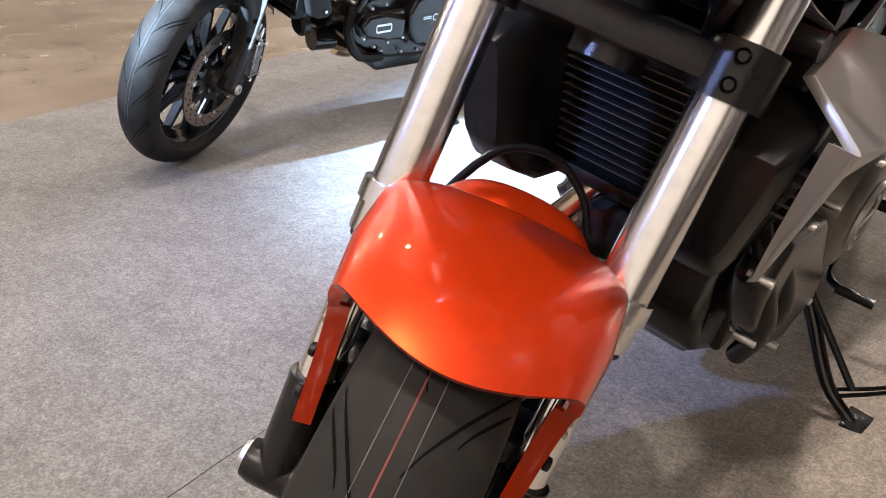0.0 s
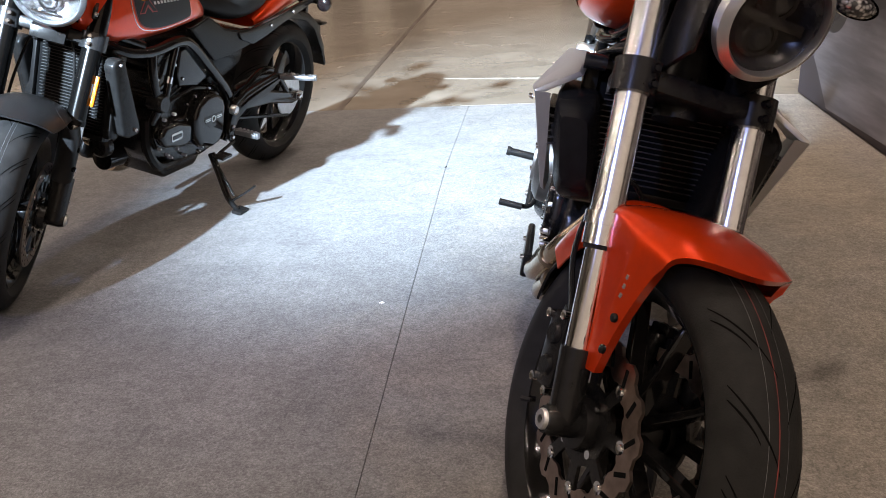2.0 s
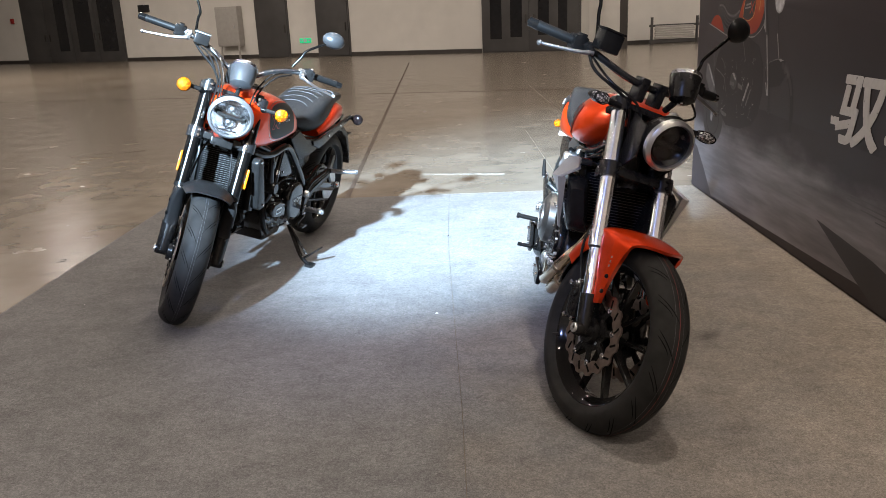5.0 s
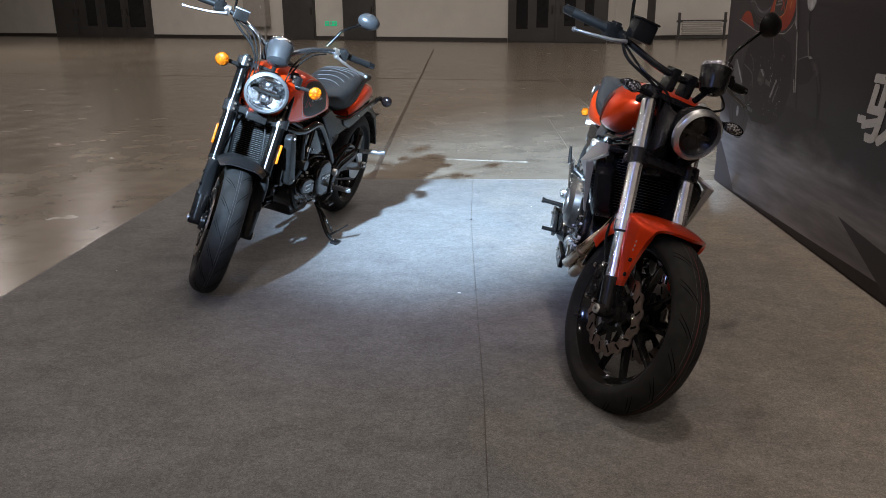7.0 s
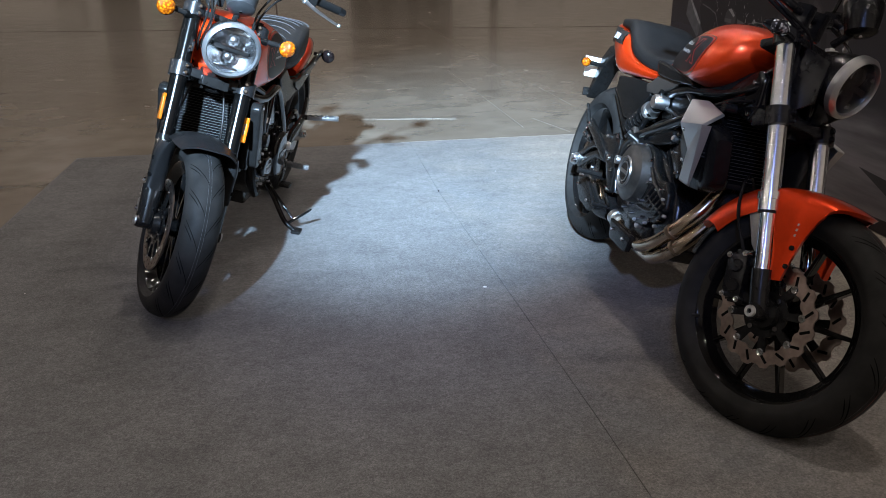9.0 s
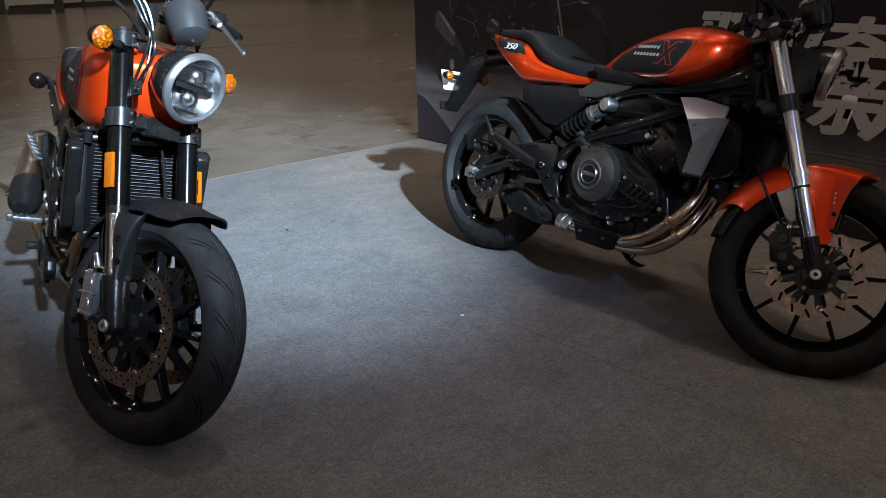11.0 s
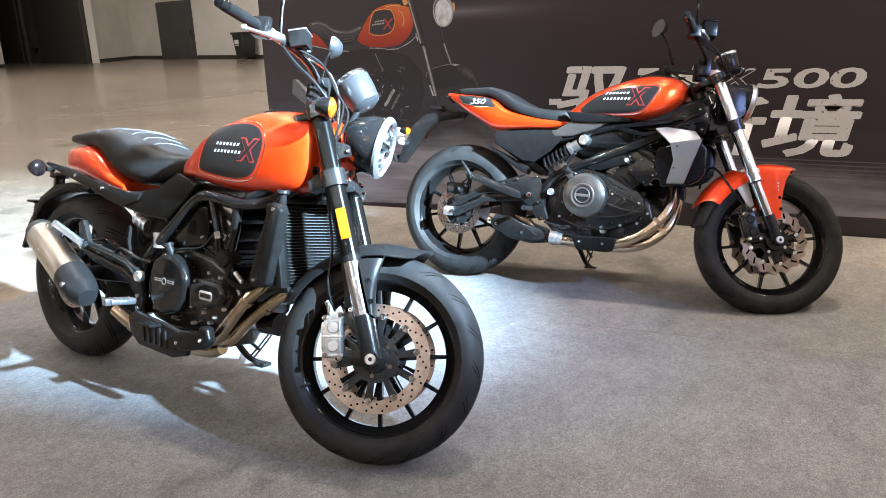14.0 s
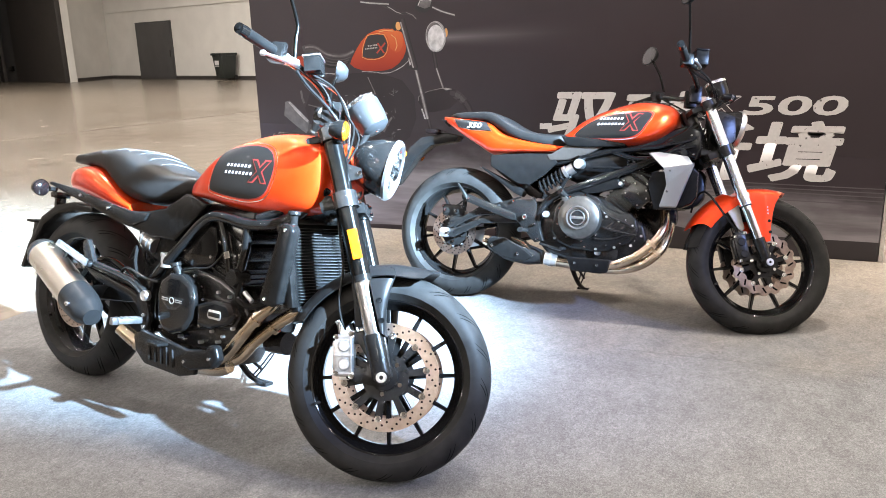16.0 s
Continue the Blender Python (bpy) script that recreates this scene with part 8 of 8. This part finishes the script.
printed("print_tank", [(1.651, 1.087), (1.63, 1.13), (1.596, 1.181), (1.555, 1.232), (1.508, 1.271), (1.455, 1.290), (1.395, 1.300), (1.33, 1.296), (1.271, 1.275), (1.248, 1.24), (1.243, 1.196), (1.248, 1.155), (1.266, 1.118), (1.30, 1.082), (1.348, 1.053), (1.40, 1.042), (1.445, 1.039), (1.50, 1.039), (1.559, 1.044), (1.62, 1.062)], P_PAINT, 6)
printed("print_tank_face", [(1.46, 1.288), (1.395, 1.299), (1.33, 1.295), (1.272, 1.274), (1.262, 1.235), (1.268, 1.19), (1.285, 1.16), (1.315, 1.15), (1.352, 1.175), (1.362, 1.215), (1.372, 1.250), (1.40, 1.272)], P_GLOW, 7)
soft_path("print_tank_gleam", [(1.345, 1.262), (1.315, 1.240), (1.305, 1.195), (1.318, 1.165)], 0.012, (P_ORANGE, P_AMB), 8)
soft_path("print_tank_gleam", [(1.430, 1.281), (1.385, 1.289), (1.33, 1.283)], 0.014, (P_ORANGE, P_AMB), 8)
path("print_badge_line", [(1.560, 1.128), (1.553, 1.182), (1.532, 1.236), (1.512, 1.262), (1.44, 1.272), (1.393, 1.264), (1.377, 1.236), (1.367, 1.200), (1.380, 1.155), (1.403, 1.129), (1.44, 1.116), (1.472, 1.111), (1.522, 1.114), (1.560, 1.128)], 0.004, P_AMB, 10)
for row, (y, z) in enumerate(((1.512, 1.196), (1.534, 1.178))):
    for k in range(7 + row):
        stroke("print_badge_bar", (y - 0.0115 * k, z + 0.001 * k), (y - 0.0115 * k - 0.0075, z + 0.001 * k + 0.001), 0.009, P_LIGHT, 10)
stroke("print_badge_cross", (1.452, 1.150), (1.388, 1.213), 0.011, P_RED, 10)
stroke("print_badge_cross", (1.443, 1.213), (1.400, 1.150), 0.011, P_RED, 10)
path("print_rail", [(1.567, 1.037), (1.487, 1.034), (1.426, 1.025), (1.365, 1.027), (1.32, 1.043), (1.275, 1.064), (1.242, 1.088), (1.214, 1.114)], 0.005, P_CHROME, 8)
printed("print_lug", [(1.233, 1.116), (1.206, 1.122), (1.212, 1.078), (1.222, 1.067)], P_CHROME, 9)
soft_path("print_line", [(1.526, 1.001), (1.500, 0.945), (1.475, 0.893)], 0.008, (P_G2, P_G3), 8)

# forks, lamp and bars of the printed machine
soft_path("print_fork_tube", [(1.266, 1.352), (1.185, 1.052)], 0.042, (P_SHADE, P_BLACK, P_G1), 8)
soft_path("print_fork_gleam", [(1.274, 1.335), (1.198, 1.056)], 0.018, (P_G2, P_G3, P_CHROME), 11)
soft_path("print_fork_slider", [(1.184, 1.052), (1.150, 0.905), (1.112, 0.735)], 0.026, (P_G1, P_G3, P_CHROME), 9)
soft_path("print_fork_guard", [(1.140, 0.905), (1.108, 0.735), (1.085, 0.640)], 0.026, (P_SHADE, P_BLACK, P_G1), 8)
stroke("print_fork_foot", (1.150, 0.800), (1.128, 0.735), 0.010, P_LIGHT, 12)
path("print_clamp", [(1.240, 1.060), (1.205, 1.052), (1.165, 1.046)], 0.016, P_BLACK, 11)
soft_path("print_fork_tube", [(1.056, 1.150), (1.040, 1.050)], 0.026, (P_SHADE, P_BLACK, P_G1), 8)
soft_path("print_fork_slider", [(1.040, 1.050), (1.020, 0.990), (0.999, 0.930)], 0.018, (P_G1, P_G3, P_CHROME), 9)
printed("print_fender", [(1.174, 0.846), (1.169, 0.876), (1.113, 0.907), (1.05, 0.921), (0.996, 0.930), (0.939, 0.922), (0.90, 0.900), (0.870, 0.866), (0.90, 0.85), (0.96, 0.80), (1.06, 0.78), (1.13, 0.78)], P_SHADE, 5)
path("print_fender_edge", [(1.172, 0.850), (1.169, 0.876), (1.113, 0.906), (1.05, 0.920), (0.996, 0.929)], 0.005, P_G3, 8)
printed("print_fender_gleam", [(1.010, 0.927), (0.975, 0.930), (0.936, 0.922), (0.975, 0.915)], P_CHROME, 8)
TYRE = [(0.955, 0.900), (0.920, 0.892), (0.888, 0.874), (0.858, 0.846), (0.832, 0.808), (0.812, 0.762), (0.800, 0.710), (0.795, 0.650), (0.798, 0.585)]
for k in range(8):
    a, b = TYRE[k], TYRE[k + 1]
    soft_path("print_tyre", [a, b], 0.056 - 0.003 * k, (P_G1, P_G2) if k in (1, 2) else (P_SHADE, P_G1) if k < 5 else (P_SHADE,), 5)
    if k < 4:
        stroke("print_tread", (a[0] + 0.024, a[1] - 0.020), (a[0] - 0.002, a[1] - 0.012), 0.005, P_SHADE, 8)
printed("print_headlight", disc_pts(1.038, 1.240, 0.069, 0.093), P_CHROME, 8)
printed("print_headlight_rim", disc_pts(1.040, 1.238, 0.063, 0.086), P_LIGHT, 9)
printed("print_headlight_shade", disc_pts(1.044, 1.250, 0.056, 0.074), P_G3, 10)
printed("print_headlight_glass", disc_pts(1.037, 1.234, 0.055, 0.076), mat("lit_lens_print", (0.47, 0.45, 0.45), 0.5, 0.0, 0.3, 26), 11)
printed("print_signal", disc_pts(1.291, 1.312, 0.019, 0.026), P_AMB, 9)
printed("print_signal_cup", disc_pts(1.312, 1.314, 0.022, 0.030), P_BLACK, 8)
printed("print_signal", disc_pts(0.968, 1.262, 0.010, 0.026), P_AMB, 7)
soft_path("print_bar", [(1.400, 1.445), (1.344, 1.421), (1.287, 1.386), (1.229, 1.388), (1.172, 1.365)], 0.016, (P_G1, P_BLACK), 7)
path("print_bar_gleam", [(1.360, 1.432), (1.300, 1.396), (1.268, 1.386)], 0.004, P_CHROME, 9)
path("print_bar_gleam", [(1.235, 1.392), (1.190, 1.374), (1.165, 1.350)], 0.005, P_G3, 9)
soft_path("print_lever", [(1.550, 1.468), (1.482, 1.458), (1.400, 1.450), (1.350, 1.446)], 0.012, (P_G3, P_LIGHT), 8)
soft_path("print_lever", [(1.055, 1.415), (1.000, 1.390), (0.950, 1.374), (0.908, 1.362)], 0.016, (P_G2, P_G3, P_LIGHT), 8)
printed("print_dial", [(1.175, 1.413), (1.160, 1.445), (1.120, 1.470), (1.075, 1.466), (1.053, 1.448), (1.064, 1.410), (1.102, 1.384), (1.145, 1.388)], P_BLACK, 8)
printed("print_dial_side", [(1.150, 1.425), (1.135, 1.452), (1.085, 1.460), (1.062, 1.446), (1.070, 1.418), (1.105, 1.408)], P_G3, 9)
path("print_dial_rim", [(1.150, 1.430), (1.136, 1.456), (1.088, 1.465), (1.060, 1.450)], 0.006, P_LIGHT, 10)


def slogan(text, y0, y1, z0, z1, shear, bold=0.0, label="", ink=None, lift=0.0022):
    """Printed letters fitted between y0 (left) and y1 (right) on the board."""
    cu = bpy.data.curves.new("slogan", "FONT")
    cu.body, cu.size, cu.offset, cu.resolution_u = text, 1.0, 0.008, 3
    tmp = new("slogan", cu)
    me = bpy.data.meshes.new_from_object(tmp.evaluated_get(bpy.context.evaluated_depsgraph_get()))
    bpy.data.objects.remove(tmp)
    xs, ys = [v.co.x for v in me.vertices], [v.co.y for v in me.vertices]
    w, h = (y0 - y1 - shear * (z1 - z0)) / (max(xs) - min(xs)), (z1 - z0) / (max(ys) - min(ys))
    x0, q0 = min(xs), min(ys)
    for v in me.vertices:
        z = (v.co.y - q0) * h
        v.co = (-lift, y0 - (v.co.x - x0) * w - shear * z, z0 + z)
    fat = bmesh.new()
    for k in range(9 if bold else 1):
        an = 2 * math.pi * k / 8
        dy, dz = (0.0, 0.0) if k == 8 or not bold else (bold * math.cos(an), 0.7 * bold * math.sin(an))
        me.transform(Matrix.Translation((-0.0002, dy, dz)))
        fat.from_mesh(me)
        me.transform(Matrix.Translation((0, -dy, -dz)))
    fat.to_mesh(me)
    fat.free()
    me.materials.clear()
    me.materials.append(ink or P_TEXT)
    ob = new("slogan", me)
    ob.parent = bank
    return tagged(ob, label) if label else ob


slogan("驭", 0.335, -0.085, 0.615, 0.895, 0.22, 0.009, "worn white printed character")
slogan("骑", -0.075, -0.590, 0.615, 0.895, 0.22, 0.009, "worn white printed character")
slogan("X", -0.565, -0.752, 0.775, 0.872, 0.30, 0.007, "white outlined letter X")
slogan("X", -0.570, -0.747, 0.779, 0.868, 0.30, 0.0025, "", P_DARK, 0.0027)
slogan("500", -0.765, -1.285, 0.775, 0.872, 0.30, 0.0045, "white printed 500")
slogan("新", -0.270, -0.840, 0.420, 0.730, 0.22, 0.009, "worn white printed character")
slogan("境", -0.795, -1.295, 0.420, 0.738, 0.22, 0.009, "worn white printed character")
stroke("slogan_bar", (0.375, 0.700), (0.30, 0.700), 0.035, P_TEXT, 8)

# high-bay lamps under the ceiling
for i in range(8):
    for j in range(7):
        x, y = -17.0 + 4.57 * i, -11.4 + 5.4 * j
        lampm = thing("ceiling_lamp", "round high-bay hall lamp", "lamp", Matrix.Translation((x, y, 8.3)), group="high-bay lamps")
        part("shade", lathe([(0.05, 0.5), (0.12, 0.42), (0.28, 0.05), (0.30, 0.0), (0.27, 0.03), (0.10, 0.38)], (0, 0, 0), 24, "z"), ALU, lampm)
        part("hanger", rod((0, 0, 0.45), (0, 0, 0.7), 0.02, 8), ALU, lampm)
        lamp("high_bay_light", "AREA", pose(x, y, 8.28), LAMP_W * (1.0, 1.2, 1.25, 1.0, 0.85, 1.35, 2.3)[j] * ((1.6, 1.2, 0.55, 0.38, 2.0, 1.6, 1.3, 1.1)[i] if j < 4 else (2.0, 1.5, 0.55, 0.30, 1.4, 1.2, 1.3, 1.1)[i] if j == 4 else (2.6, 1.9, 0.6, 0.22, 0.45, 0.55, 1.2, 1.1)[i]), (1.0, 0.88, 0.78), size=0.30, shape="DISK")
